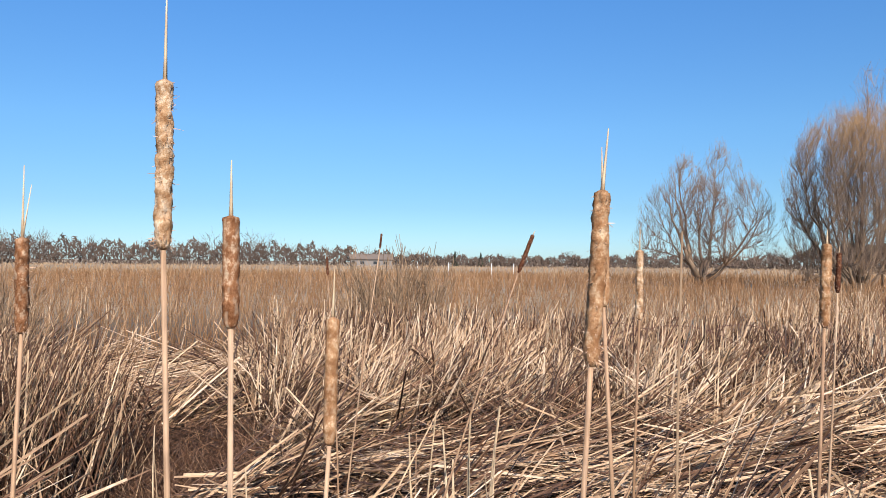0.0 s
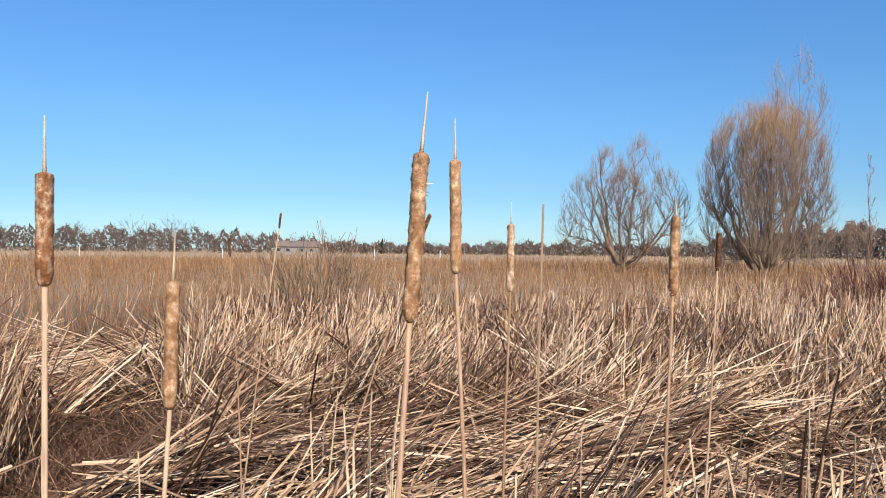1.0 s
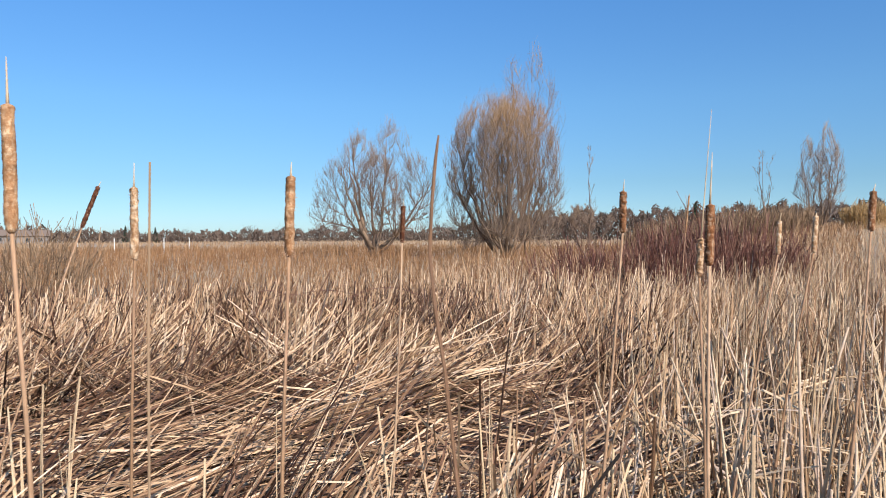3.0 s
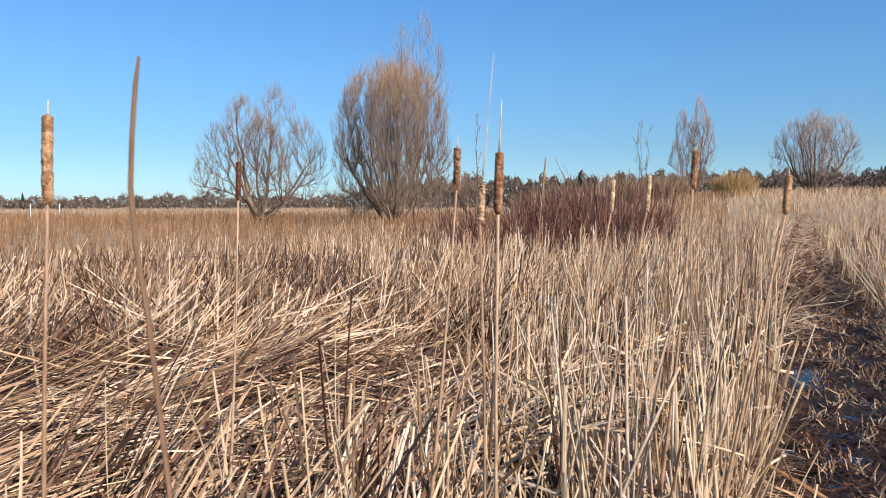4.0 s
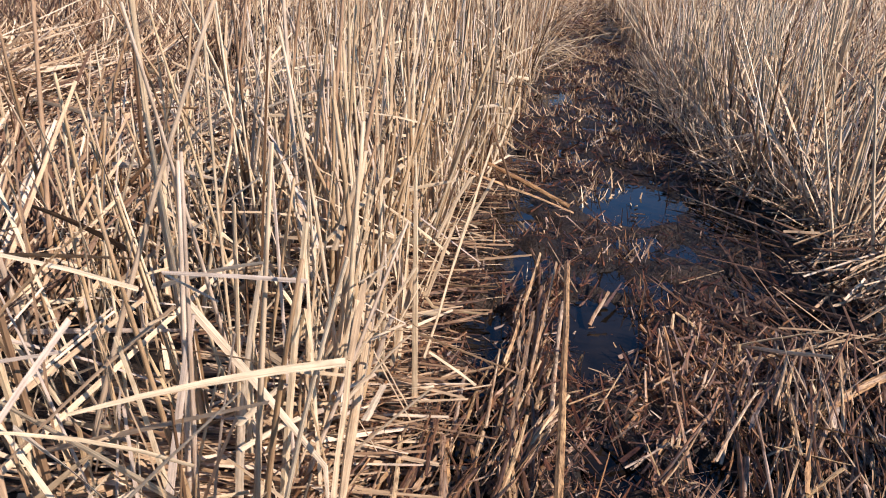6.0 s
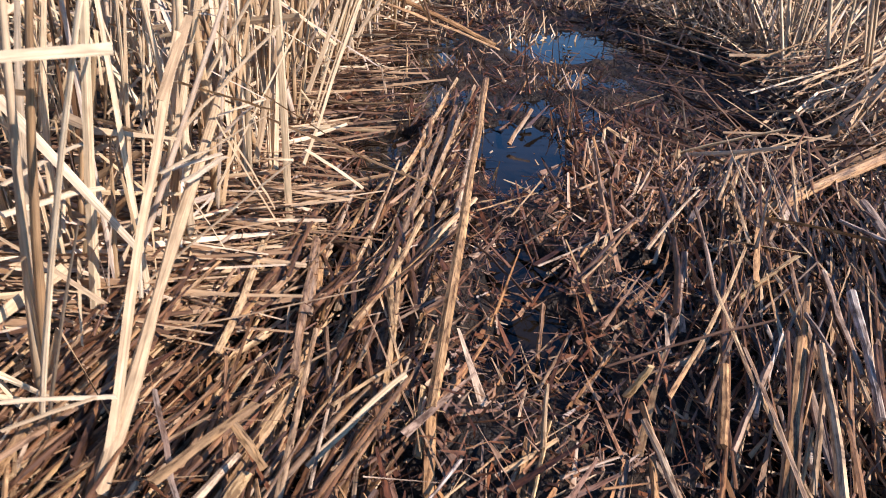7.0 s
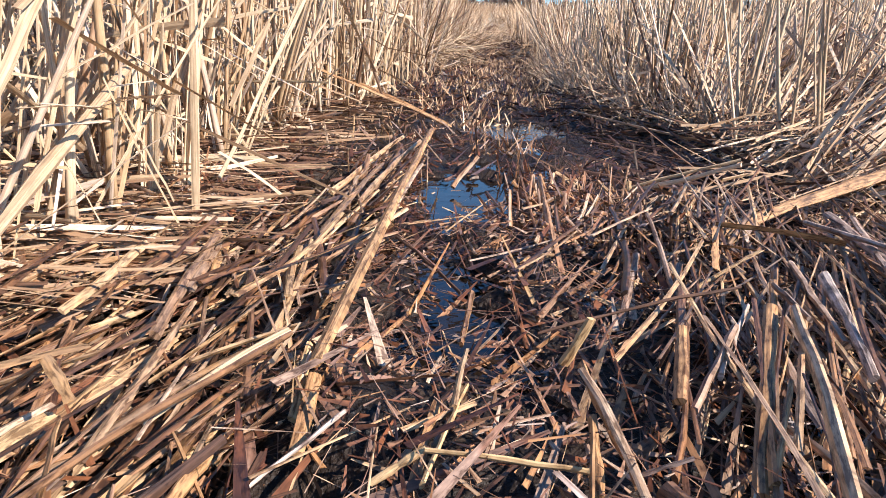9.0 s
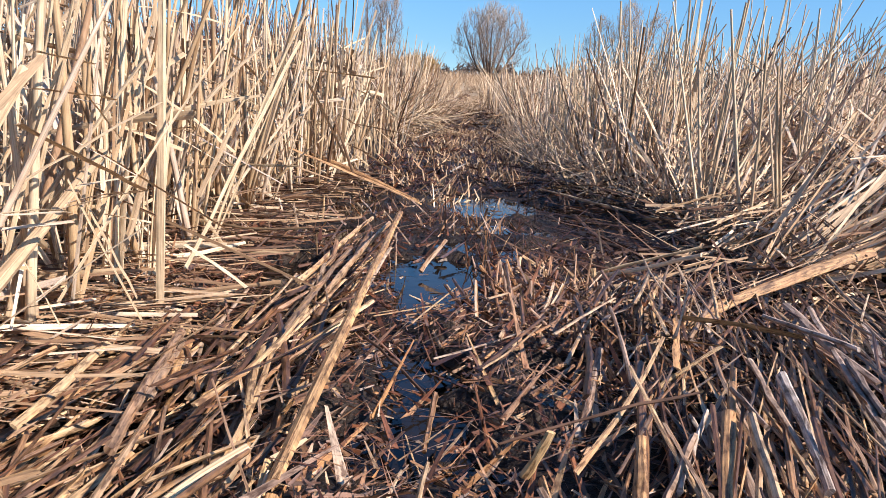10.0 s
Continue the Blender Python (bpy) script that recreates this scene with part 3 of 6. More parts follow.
def wall_of_stalks():
    """The reeds that stand on both sides of the trail, all but the nearest shoots: straight round culms and thin snapped leaves."""
    rng = np.random.default_rng(14)
    m = 4800
    u = rng.uniform(-3.5, 17, m)
    side = rng.random(m) < 0.6
    depth = rng.random(m) ** 1.2
    left = trail_mid(u) + trail_half(u) + depth * np.interp(u, [-3, 1, 3, 8, 15], [1.2, 1.0, 1.45, 2.9, 3.6])
    right = trail_mid(u) - trail_half(u) - 0.03 - depth ** 1.3 * 3.4
    v = np.where(side, left, right)
    x, y = to_xy(u, v)
    ok = side | (u > 4.6 + 1.0 * (rng.random(m) - 0.5))
    ok &= ~(side & (u < 1.7) & (v < 0.6)) & ~(np.hypot(u - 2.62, v - 0.2) < 0.2)
    low = 1 - 0.32 * smooth01(depth, 0.35, 0.9) * side
    ok &= rng.random(m) < np.clip(0.55 + 0.75 * lumps(x, y, 0.7, 81), 0.06, 1) * np.where(side, np.interp(u, [-3, 1.5, 3.0, 5.0], [0.05, 0.06, 0.32, 0.85]), 0.8)
    per = 4
    u, v, side, low = (np.repeat(q[ok], per) for q in (u, v, side, low))
    n = len(u)
    x, y = to_xy(u, v)
    x, y = x + rng.normal(0, 0.02, n), y + rng.normal(0, 0.02, n)
    culm = rng.random(n) < 0.40
    az = np.repeat(rng.uniform(0, 6.28, n // per), per) + rng.normal(0, 0.9, n)
    el = np.radians(np.clip(np.repeat(rng.normal(84, 6, n // per), per) + rng.normal(0, 1, n) * np.where(culm, 4.5, 9), 15, 90))
    length = np.where(side, np.where(culm, rng.uniform(0.3, 1.12, n), rng.uniform(0.2, 0.95, n)), np.where(culm, rng.uniform(0.35, 0.88, n), rng.uniform(0.2, 0.8, n))) * np.interp(u, [-3, 1, 4, 15], [0.8, 0.85, 1.0, 0.95]) * low
    bend = heading(az, np.full(n, -0.2)) * rng.uniform(0, 0.14, n)[:, None] * np.where(culm, 0.3, 0.8)[:, None]
    P = curves(np.stack([x, y, ground_z(x, y) - 0.02], -1), heading(az, el), length, bend, 4)
    # clumps near tone 0.08 stand in for shadow in the wall's gaps
    tone = np.clip(np.repeat(np.where(rng.random(n // per) < 0.40, 0.08, 0.72) + rng.normal(0, 0.16, n // per), per) + rng.normal(0, 0.2, n) + np.where(side, 0, 0.2), 0, 1)
    free = clear(P, 0.28)
    for name, pick, label in (("reed_wall", culm & free, "standing straw-yellow cattail culms beside the trail"), ("reed_leaves", ~culm & free, "thin snapped leaves between standing culms")):
        Q = P[pick]
        if name == "reed_wall":
            Q, W, sides, flat = kinked(Q, rng, 0.12), taper(rng.uniform(0.008, 0.019, len(Q)), 4, 0.6), 4, 0.5
        else:
            Q, W, sides, flat = kinked(Q, rng, 0.45), taper(rng.uniform(0.006, 0.014, len(Q)), 4, 0.5), 3, 0.25
        stuff(name, tubes(Q, W, tone[pick], sides, flat, rng), M_REED, label, "reeds")


def leaning_bank():
    """Reeds pushed over on the far bank of the trail."""
    rng = np.random.default_rng(15)
    n = 9500
    u = 2.9 + 7.1 * rng.random(n) ** 1.2
    v = trail_mid(u) - trail_half(u) - 0.02 - rng.random(n) ** 1.35 * 4.2
    x, y = to_xy(u, v)
    deep = trail_mid(u) - trail_half(u) - v
    az = np.radians(98) + 0.7 * lumps(x, y, 1.4, 51) + rng.normal(0, 0.45, n)
    el = np.radians(np.clip(np.interp(u, [3.2, 5.5], [17, 34]) + 16 * lumps(x, y, 1.2, 52) + rng.normal(0, 11, n), 0, 85))
    z = ground_z(x, y) + rng.random(n) * 0.32 * smooth01(deep, 0.0, 0.9)
    P = kinked(curves(np.stack([x, y, z], -1), heading(az, el), rng.uniform(0.3, 1.05, n), heading(az, np.full(n, -0.6)) * rng.uniform(0, 0.12, n)[:, None], 4), rng, 0.2)
    P[:, :, 2] = np.maximum(P[:, :, 2], ground_z(P[:, :, 0], P[:, :, 1]) + 0.01)
    P = P[clear(P, 0.6) & ~in_ditch(P[:, 0, 0], P[:, 0, 1]) & ~in_ditch(P[:, 2, 0], P[:, 2, 1])]
    n = len(P)
    stuff("leaning_reeds", tubes(P, 1.25 * taper(rng.uniform(0.006, 0.018, n), 4, 0.5), np.clip(np.where(rng.random(n) < 0.22, 0.2, 0.82) + rng.normal(0, 0.14, n), 0, 1), 3, 0.22, rng, lying=0.8), M_LODGED,
          "tangled leaning dry reeds on the trail's bank", "reeds")
    k = 1300                                               # reeds lying along the foot of the bank
    u = 2.75 + 2.6 * rng.random(k)
    v = trail_mid(u) - trail_half(u) + 0.22 - 0.75 * rng.random(k)
    x, y = to_xy(u, v)
    az = np.radians(95) + rng.normal(0, 0.5, k)
    way, L = heading(az, np.radians(np.abs(rng.normal(0, 12, k)))), rng.uniform(0.15, 0.6, k)
    F = kinked(curves(np.stack([x, y, ground_z(x, y) + 0.14 * rng.random(k)], -1) - way * L[:, None] * 0.4, way, L, rng.normal(0, 0.05, (k, 3)), 4), rng, 0.2)
    F[:, :, 2] = np.maximum(F[:, :, 2], ground_z(F[:, :, 0], F[:, :, 1]) + 0.006)
    F = F[clear(F, 0.5) & ~in_ditch(x, y)]
    stuff("bank_litter", tubes(F, taper(rng.uniform(0.004, 0.014, len(F)), 4, 0.5), np.clip(rng.normal(0.55, 0.27, len(F)), 0, 1), 3, 0.2, rng, lying=0.7), M_LODGED, "brown and tan reeds lying at the foot of the bank", "reeds")
    k = 1500                                               # shorter ones that lean out over the trail's edge
    u = 3.9 + 6.0 * rng.random(k) ** 1.2
    v = trail_mid(u) - trail_half(u) + 0.16 - 0.45 * rng.random(k)
    x, y = to_xy(u, v)
    az = np.radians(10) + rng.normal(0, 1.1, k)
    E = kinked(curves(np.stack([x, y, ground_z(x, y) - 0.01], -1), heading(az, np.radians(rng.uniform(25, 80, k))), rng.uniform(0.1, 0.42, k), heading(az, np.full(k, -0.9)) * rng.uniform(0, 0.25, k)[:, None], 4), rng, 0.3)
    E[:, :, 2] = np.maximum(E[:, :, 2], ground_z(E[:, :, 0], E[:, :, 1]) + 0.008)
    E = E[~in_ditch(x, y)]
    stuff("edge_reeds", tubes(E, taper(rng.uniform(0.004, 0.012, len(E)), 4, 0.5), np.clip(rng.normal(0.84, 0.15, len(E)), 0, 1), 3, 0.22, rng), M_LODGED, "short tan reeds leaning over the trail's edge", "reeds")
    k = 330                                                # tufts of culms along the edge, leaning away from the trail
    cu, cv = 3.35 + 3.6 * rng.random(26) ** 1.1, rng.random(26) ** 1.5
    pick = rng.integers(0, 26, k)
    u = cu[pick] + rng.normal(0, 0.05, k)
    v = trail_mid(u) - trail_half(u) - 0.03 - 0.75 * cv[pick] - np.abs(rng.normal(0, 0.05, k))
    x, y = to_xy(u, v)
    az = np.radians(100) + rng.normal(0, 0.6, k)
    T = kinked(curves(np.stack([x, y, ground_z(x, y) - 0.02], -1), heading(az, np.radians(np.clip(rng.normal(70, 9, 26)[pick] + rng.normal(0, 6, k), 45, 90))), rng.uniform(0.45, 1.0, k), rng.normal(0, 0.03, (k, 3)), 4), rng, 0.12)
    T = T[clear(T, 0.5)]
    stuff("edge_culms", tubes(T, taper(rng.uniform(0.008, 0.017, len(T)), 4, 0.5), np.clip(rng.normal(0.72, 0.2, len(T)), 0, 1), 4, 0.7, rng, smooth=True), M_REED, "tufts of straw culms standing along the bank's edge", "reeds")
    m = 260                                                # culms still upright in clumps among the leaning ones
    cu, cv = rng.uniform(3.2, 8, 34), rng.random(34)
    pick = rng.integers(0, 34, m)
    u = cu[pick] + rng.normal(0, 0.05, m)
    v = trail_mid(u) - trail_half(u) - 0.12 - 1.9 * cv[pick] + rng.normal(0, 0.05, m)
    x, y = to_xy(u, v)
    az = rng.uniform(0, 6.28, m)
    Q = curves(np.stack([x, y, ground_z(x, y) - 0.02], -1), heading(az, np.radians(rng.normal(82, 5, m))), rng.uniform(0.45, 1.0, m), rng.normal(0, 0.03, (m, 3)), 3)
    Q = Q[clear(Q, 0.3) & ~in_ditch(x, y)]
    stuff("bank_culms", tubes(Q, taper(rng.uniform(0.008, 0.018, len(Q)), 3, 0.5), np.clip(rng.normal(0.72, 0.2, len(Q)), 0, 1), 4, 0.7, rng, smooth=True), M_REED, "upright straw culms in clumps on the bank", "reeds")


def brown_clump():
    """A darker dense stand and the hollow beside it, seen from the starting point."""
    rng = np.random.default_rng(16)
    n = 2700
    x, y = rng.normal(-2.92, 0.24, n), rng.normal(4.75, 0.6, n)
    az = rng.uniform(0, 6.28, n)
    P = kinked(curves(np.stack([x, y, ground_z(x, y)], -1), heading(az, np.radians(rng.normal(77, 9, n))), rng.uniform(0.4, 1.2, n), heading(az, np.full(n, -0.4)) * 0.12, 4), rng, 0.16)
    stuff("brown_reeds", tubes(P, taper(rng.uniform(0.008, 0.018, n), 4, 0.5), np.where(rng.random(n) < 0.36, rng.uniform(0.45, 0.9, n), rng.uniform(0, 0.3, n)), 3, 0.3, rng), M_LODGED, "dense upright brown reeds beside a hollow", "reeds")
    n = 9500
    first = rng.random(n) < 0.8
    x = np.where(first, rng.normal(-2.2, 0.5, n), rng.normal(3.9, 0.4, n))
    y = np.where(first, rng.normal(5.7, 0.8, n), rng.normal(5.0, 0.4, n))
    az = rng.uniform(0, 6.28, n)
    P = curves(np.stack([x, y, ground_z(x, y) + rng.random(n) * 0.06], -1), heading(az, rng.normal(0.3, 0.45, n)), rng.uniform(0.06, 0.34, n), rng.normal(0, 0.1, (n, 3)), 2)
    P[:, :, 2] = np.maximum(P[:, :, 2], ground_z(P[:, :, 0], P[:, :, 1]) + 0.005)
    # low tone: damp litter, with the shade of taller reeds painted in
    stuff("hollow_litter", tubes(P, taper(rng.uniform(0.004, 0.011, n), 2, 0.5), np.clip(rng.normal(0.15, 0.17, n), 0, 1), 3, 0.25, rng), M_LODGED, "fine brown litter in damp hollows, toned dark for shade", "litter")


def litter():
    """Chips, bits of leaf and short stems pressed into the mud of the trail."""
    rng = np.random.default_rng(17)

    def lay(n, u0, u1, length, width, azm, spread, lift, power=1.0, wide=1.12):
        u = u0 + (u1 - u0) * rng.random(n) ** power
        v = trail_mid(u) + trail_half(u) * wide * rng.uniform(-1, 1, n)
        x, y = to_xy(u, v)
        az = np.radians(azm) + rng.normal(0, spread, n)
        el = np.abs(rng.normal(0, 1, n)) * np.interp(u, [2.6, 3.6], [0.17, 0.38])
        L = rng.uniform(*length, n)
        way = heading(az, el)
        deep = np.zeros(n)
        for px, py, ru, rv in POOLS:
            du, dv = to_uv(x - px, y - py)
            deep = np.maximum(deep, np.exp(-((du / ru / 1.2) ** 2 + (dv / rv / 1.2) ** 2) ** 2))
        ok = rng.random(n) > deep * 1.08 * (lumps(x, y, 0.12, 8) < 0.5)
        base = np.stack([x, y, ground_z(x, y) + rng.random(n) * lift], -1) - way * L[:, None] * 0.5
        P = curves(base, way, L, rng.normal(0, 0.06, (n, 3)), 3)[ok]
        P[:, :, 2] = np.maximum(P[:, :, 2], ground_z(P[:, :, 0], P[:, :, 1]) + 0.003)
        P = P[clear(P, 0.2)]
        P = P[:, ::2]
        W = taper(rng.uniform(*width, len(P)) * 1.4, 2, 0.3)
        at = to_uv(P[:, 0, 0], P[:, 0, 1])[0]
        # shade of the bank's reeds, taken off the tone of litter in the ditch
        bank_shade = np.where(in_ditch(P[:, 0, 0], P[:, 0, 1]), 0.42, 0.0)
        # tone dips beyond 3 m: wet litter, plus bank shade put into its colour
        return P, W, np.clip(rng.normal(0, 1, len(P)) * np.interp(at, [2.4, 3.4], [0.24, 0.15]) + np.interp(at, [1.0, 2.0, 2.5, 3.0, 4.0, 4.8, 12, 20], [0.62, 0.58, 0.52, 0.34, 0.13, 0.08, 0.16, 0.46]) - bank_shade, 0, 1)

    for name, mat, label, rows in (
        ("chip_litter", M_LITTER, "wet brown chips of reed in the mud", [lay(4200, 1.1, 6, (0.015, 0.07), (0.003, 0.010), 60, 0.9, 0.028, 1.5), lay(8500, 1.15, 3.2, (0.008, 0.036), (0.002, 0.007), 60, 1.1, 0.04), lay(3500, 4.5, 16, (0.03, 0.13), (0.008, 0.020), 60, 1.3, 0.04), lay(4000, 14, 35, (0.1, 0.4), (0.012, 0.025), 60, 1.3, 0.15)]),
        ("stem_litter", M_LITTER, "trampled brown reed stems lying along the trail", [lay(1000, 1.0, 3.4, (0.06, 0.22), (0.006, 0.015), 66, 0.5, 0.05, 1.2), lay(5200, 1.1, 4, (0.02, 0.11), (0.0009, 0.0026), 66, 1.2, 0.06, 1.3), lay(160, 4, 16, (0.08, 0.2), (0.005, 0.012), 60, 1.1, 0.05)]),
        ("straw_litter", M_REED, "loose straw-coloured reed pieces on the trail", [lay(70, 1.0, 5, (0.05, 0.25), (0.005, 0.012), 70, 0.9, 0.06, 1.2), lay(1500, 12, 36, (0.2, 0.7), (0.012, 0.02), 60, 1.2, 0.3)]),
    ):
        P = np.concatenate([r[0] for r in rows])
        W = np.concatenate([r[1] for r in rows])
        stuff(name, tubes(P, W, np.concatenate([r[2] for r in rows]), 3, 0.16, rng, lying=0.5), mat, label, "litter")


def edge_mat():
    """Leaves lying across the foot of the reeds."""
    rng = np.random.default_rng(18)
    n = 1500
    u = 1.95 + 3.0 * rng.random(n) ** 1.2
    v = trail_mid(u) + trail_half(u) * np.where(u < 2.5, rng.uniform(0.85, 1.7, n), rng.uniform(0.88, 1.7, n))
    x, y = to_xy(u, v)
    az = np.radians(138) + rng.normal(0, 0.33, n)
    L = rng.uniform(0.15, 0.55, n)
    way = heading(az, rng.normal(0.0, 0.06, n))
    P = curves(np.stack([x, y, ground_z(x, y) + rng.random(n) * 0.05], -1) - way * L[:, None] / 2, way, L, rng.normal(0, 0.05, (n, 3)), 4)
    P[:, :, 2] = np.maximum(P[:, :, 2], ground_z(P[:, :, 0], P[:, :, 1]) + 0.005)
    m = 380
    u = 2.7 + 3.2 * rng.random(m)
    v = trail_mid(u) - trail_half(u) * rng.uniform(0.55, 1.5, m)
    x, y = to_xy(u, v)
    way = heading(np.radians(35) + rng.normal(0, 0.5, m), rng.normal(0.02, 0.08, m))
    L = rng.uniform(0.15, 0.6, m)
    Q = curves(np.stack([x, y, ground_z(x, y) + rng.random(m) * 0.09], -1) - way * L[:, None] / 2, way, L, rng.normal(0, 0.05, (m, 3)), 4)
    Q[:, :, 2] = np.maximum(Q[:, :, 2], ground_z(Q[:, :, 0], Q[:, :, 1]) + 0.005)
    side_of = np.arange(n + m) < n
    P = np.concatenate([P, Q])
    free = clear(P) & ~in_channel(P[:, 1, 0], P[:, 1, 1])
    P, side_of = P[free], side_of[free]
    n = len(P)
    # near leaves paler as if sunlit; bank side and ditch darkened for shade
    stuff("fallen_leaves", tubes(P, taper(rng.uniform(0.005, 0.015, n), 4, 0.6), np.clip(np.where(side_of, rng.normal(0, 0.24, n) + np.interp(to_uv(P[:, 1, 0], P[:, 1, 1])[0], [2.5, 2.9, 4.0], [0.55, 0.32, 0.28]), rng.normal(0.18, 0.15, n)) - np.where(in_ditch(P[:, 1, 0], P[:, 1, 1]), 0.15, 0), 0, 1), 4, 0.16, rng, lying=0.5), M_LODGED, "fallen straw leaves at the foot of the reeds", "reeds")


def crossing_leaves():
    """Broken leaves caught at a slant among the standing stalks."""
    rng = np.random.default_rng(19)
    n = 460
    u = 0.9 + 5.2 * rng.random(n) ** 1.2
    v = trail_mid(u) + trail_half(u) + 0.02 + 1.1 * rng.random(n) ** 1.4
    x, y = to_xy(u, v)
    az = np.radians(138) + rng.normal(0, 0.8, n) + np.pi * (rng.random(n) < 0.5)
    el = np.radians(rng.normal(12, 26, n))
    way = heading(az, el)
    L = rng.uniform(0.2, 0.6, n)
    mid = np.stack([x, y, ground_z(x, y) + 0.06 + 0.62 * rng.random(n) ** 1.2], -1)
    P = kinked(curves(mid - way * L[:, None] / 2, way, L, heading(az, np.full(n, -1.2)) * rng.uniform(0, 0.22, n)[:, None], 5), rng, 0.3, 0.6)
    P[:, :, 2] = np.maximum(P[:, :, 2], ground_z(P[:, :, 0], P[:, :, 1]) + 0.01)
    P = P[clear(P, 0.75)]
    n = len(P)
    stuff("crossing_leaves", tubes(P, taper(rng.uniform(0.007, 0.019, n), 5, 0.4), np.clip(rng.normal(0.68, 0.22, n), 0, 1), 4, 0.14, rng), M_REED, "broken straw leaves slanting among standing stalks", "reeds")


def fallen_sheaf():
    """Pale reeds fallen out of the wall over the trail."""
    rng = np.random.default_rng(27)
    n = 150
    u, v = rng.normal(9.6, 0.45, n), rng.normal(-0.62, 0.14, n)
    x, y = to_xy(u, v)
    az = np.radians(160) + rng.normal(0, 0.5, n)
    P = kinked(curves(np.stack([x, y, ground_z(x, y) + 0.25 * rng.random(n)], -1), heading(az, np.radians(rng.normal(14, 20, n))), rng.uniform(0.3, 0.8, n), rng.normal(0, 0.05, (n, 3)), 4), rng, 0.3)
    P[:, :, 2] = np.maximum(P[:, :, 2], ground_z(P[:, :, 0], P[:, :, 1]) + 0.01)
    stuff("fallen_sheaf", tubes(P, taper(rng.uniform(0.010, 0.018, n), 4, 0.5), np.clip(rng.normal(0.75, 0.18, n), 0, 1), 3, 0.3, rng), M_REED, "pale reeds fallen from the wall over the trail", "reeds")


def trail_tangle():
    """Low red-brown shreds and stubs that stick up from the mud along the bank's side of the trail."""
    rng = np.random.default_rng(20)
    n = 9000
    u = 2.7 + 9.3 * rng.random(n)
    v = trail_mid(u) + trail_half(u) * (1 - 2.1 * rng.random(n) ** 0.7)
    x, y = to_xy(u, v)
    some = (lumps(x, y, 0.5, 91) > -0.1) & ~(in_ditch(x, y) & (rng.random(n) < 0.85)) & ((u > 5.0) | (v > trail_mid(u) - 0.1) | (rng.random(n) < 0.4))
    x, y = x[some], y[some]
    n = len(x)
    az = rng.uniform(0, 6.28, n)
    P = kinked(curves(np.stack([x, y, ground_z(x, y) - 0.01], -1), heading(az, np.radians(rng.uniform(40, 88, n))), rng.uniform(0.03, 0.10, n) + 0.05 * rng.random(n) ** 2, heading(az, np.full(n, -0.8)) * rng.uniform(0, 0.3, n)[:, None], 4), rng, 0.2)
    P[:, :, 2] = np.maximum(P[:, :, 2], ground_z(P[:, :, 0], P[:, :, 1]) + 0.004)
    at = to_uv(P[:, 0, 0], P[:, 0, 1])[0]
    W = taper(rng.uniform(0.003, 0.009, n), 4, 0.5)
    # shreds in the ditch are darkened in colour for the bank's shade
    tone = np.clip(rng.normal(0, 0.18, n) + np.interp(at, [2.7, 4.0, 5.0, 8.0], [0.74, 0.78, 0.50, 0.55]) - np.where(in_ditch(P[:, 0, 0], P[:, 0, 1]), 0.35, 0), 0, 1)
    far = at > 4.3
    stuff("trail_tangle", tubes(P[~far], W[~far], tone[~far], 4, 0.16, rng), M_LITTER, "red-brown reed shreds sticking up from the mud", "litter")
    stuff("trail_stubble", tubes(P[far], W[far] * 1.3, tone[far], 4, 0.16, rng), M_LODGED, "short tan reed stubble standing along the trail", "reeds")


def reeds_behind():
    """The same low flattened reeds go on round and behind the starting point."""
    rng = np.random.default_rng(23)
    n = 9500
    x, y = polar(rng, n, 1.3, 11, 80, 312, 0.9)
    u, v = to_uv(x, y)
    keep = ~((np.abs(v - trail_mid(u)) < trail_half(u) * 1.1) & (u > -6)) & (np.hypot(x - 1.3, y) > 1.2)
    x, y = x[keep], y[keep]
    n = len(x)
    az = np.radians(80 + 90 * lumps(x, y, 1.6, 92)) + rng.normal(0, 0.6, n)
    P = curves(np.stack([x, y, ground_z(x, y) + 0.05 * rng.random(n)], -1), heading(az, np.radians(np.clip(rng.normal(6, 9, n), 0, 35))), rng.uniform(0.3, 1.0, n), rng.normal(0, 0.03, (n, 3)), 3)
    P[:, :, 2] = np.maximum(P[:, :, 2], ground_z(P[:, :, 0], P[:, :, 1]) + 0.01)
    P = P[clear(P, 0.35)]
    n = len(P)
    P = P[:, ::2]
    stuff("low_reeds", tubes(P, taper(rng.uniform(0.008, 0.02, n), 2, 0.6), np.clip(rng.normal(0.5, 0.3, n), 0, 1), 3, 0.2, rng, lying=0.6), M_LODGED, "low flattened dry reeds covering the marsh", "reeds")


def stub_mound():
    """Tan stubs and chips heaped beside the pool."""
    rng = np.random.default_rng(24)
    n = 430
    u, v = rng.normal(2.72, 0.20, n), rng.normal(-1.20, 0.10, n)
    x, y = to_xy(u, v)
    az = np.radians(40) + rng.normal(0, 1.0, n)
    P = curves(np.stack([x, y, ground_z(x, y) + 0.05 * rng.random(n) * np.exp(-((u - 2.72) / 0.25) ** 2)], -1), heading(az, np.radians(np.abs(rng.normal(18, 26, n)))), rng.uniform(0.02, 0.09, n), rng.normal(0, 0.06, (n, 3)), 3)
    P[:, :, 2] = np.maximum(P[:, :, 2], ground_z(P[:, :, 0], P[:, :, 1]) + 0.004)
    stuff("stub_litter", tubes(P, taper(rng.uniform(0.004, 0.012, n), 3, 0.7), np.clip(rng.normal(0.72, 0.18, n), 0, 1), 4, 0.35, rng, True), M_LITTER, "tan stubs and chips heaped beside the pool", "litter")


flattened_reeds()
standing_reeds()
sedge_meadow()
wall_of_stalks()
leaning_bank()
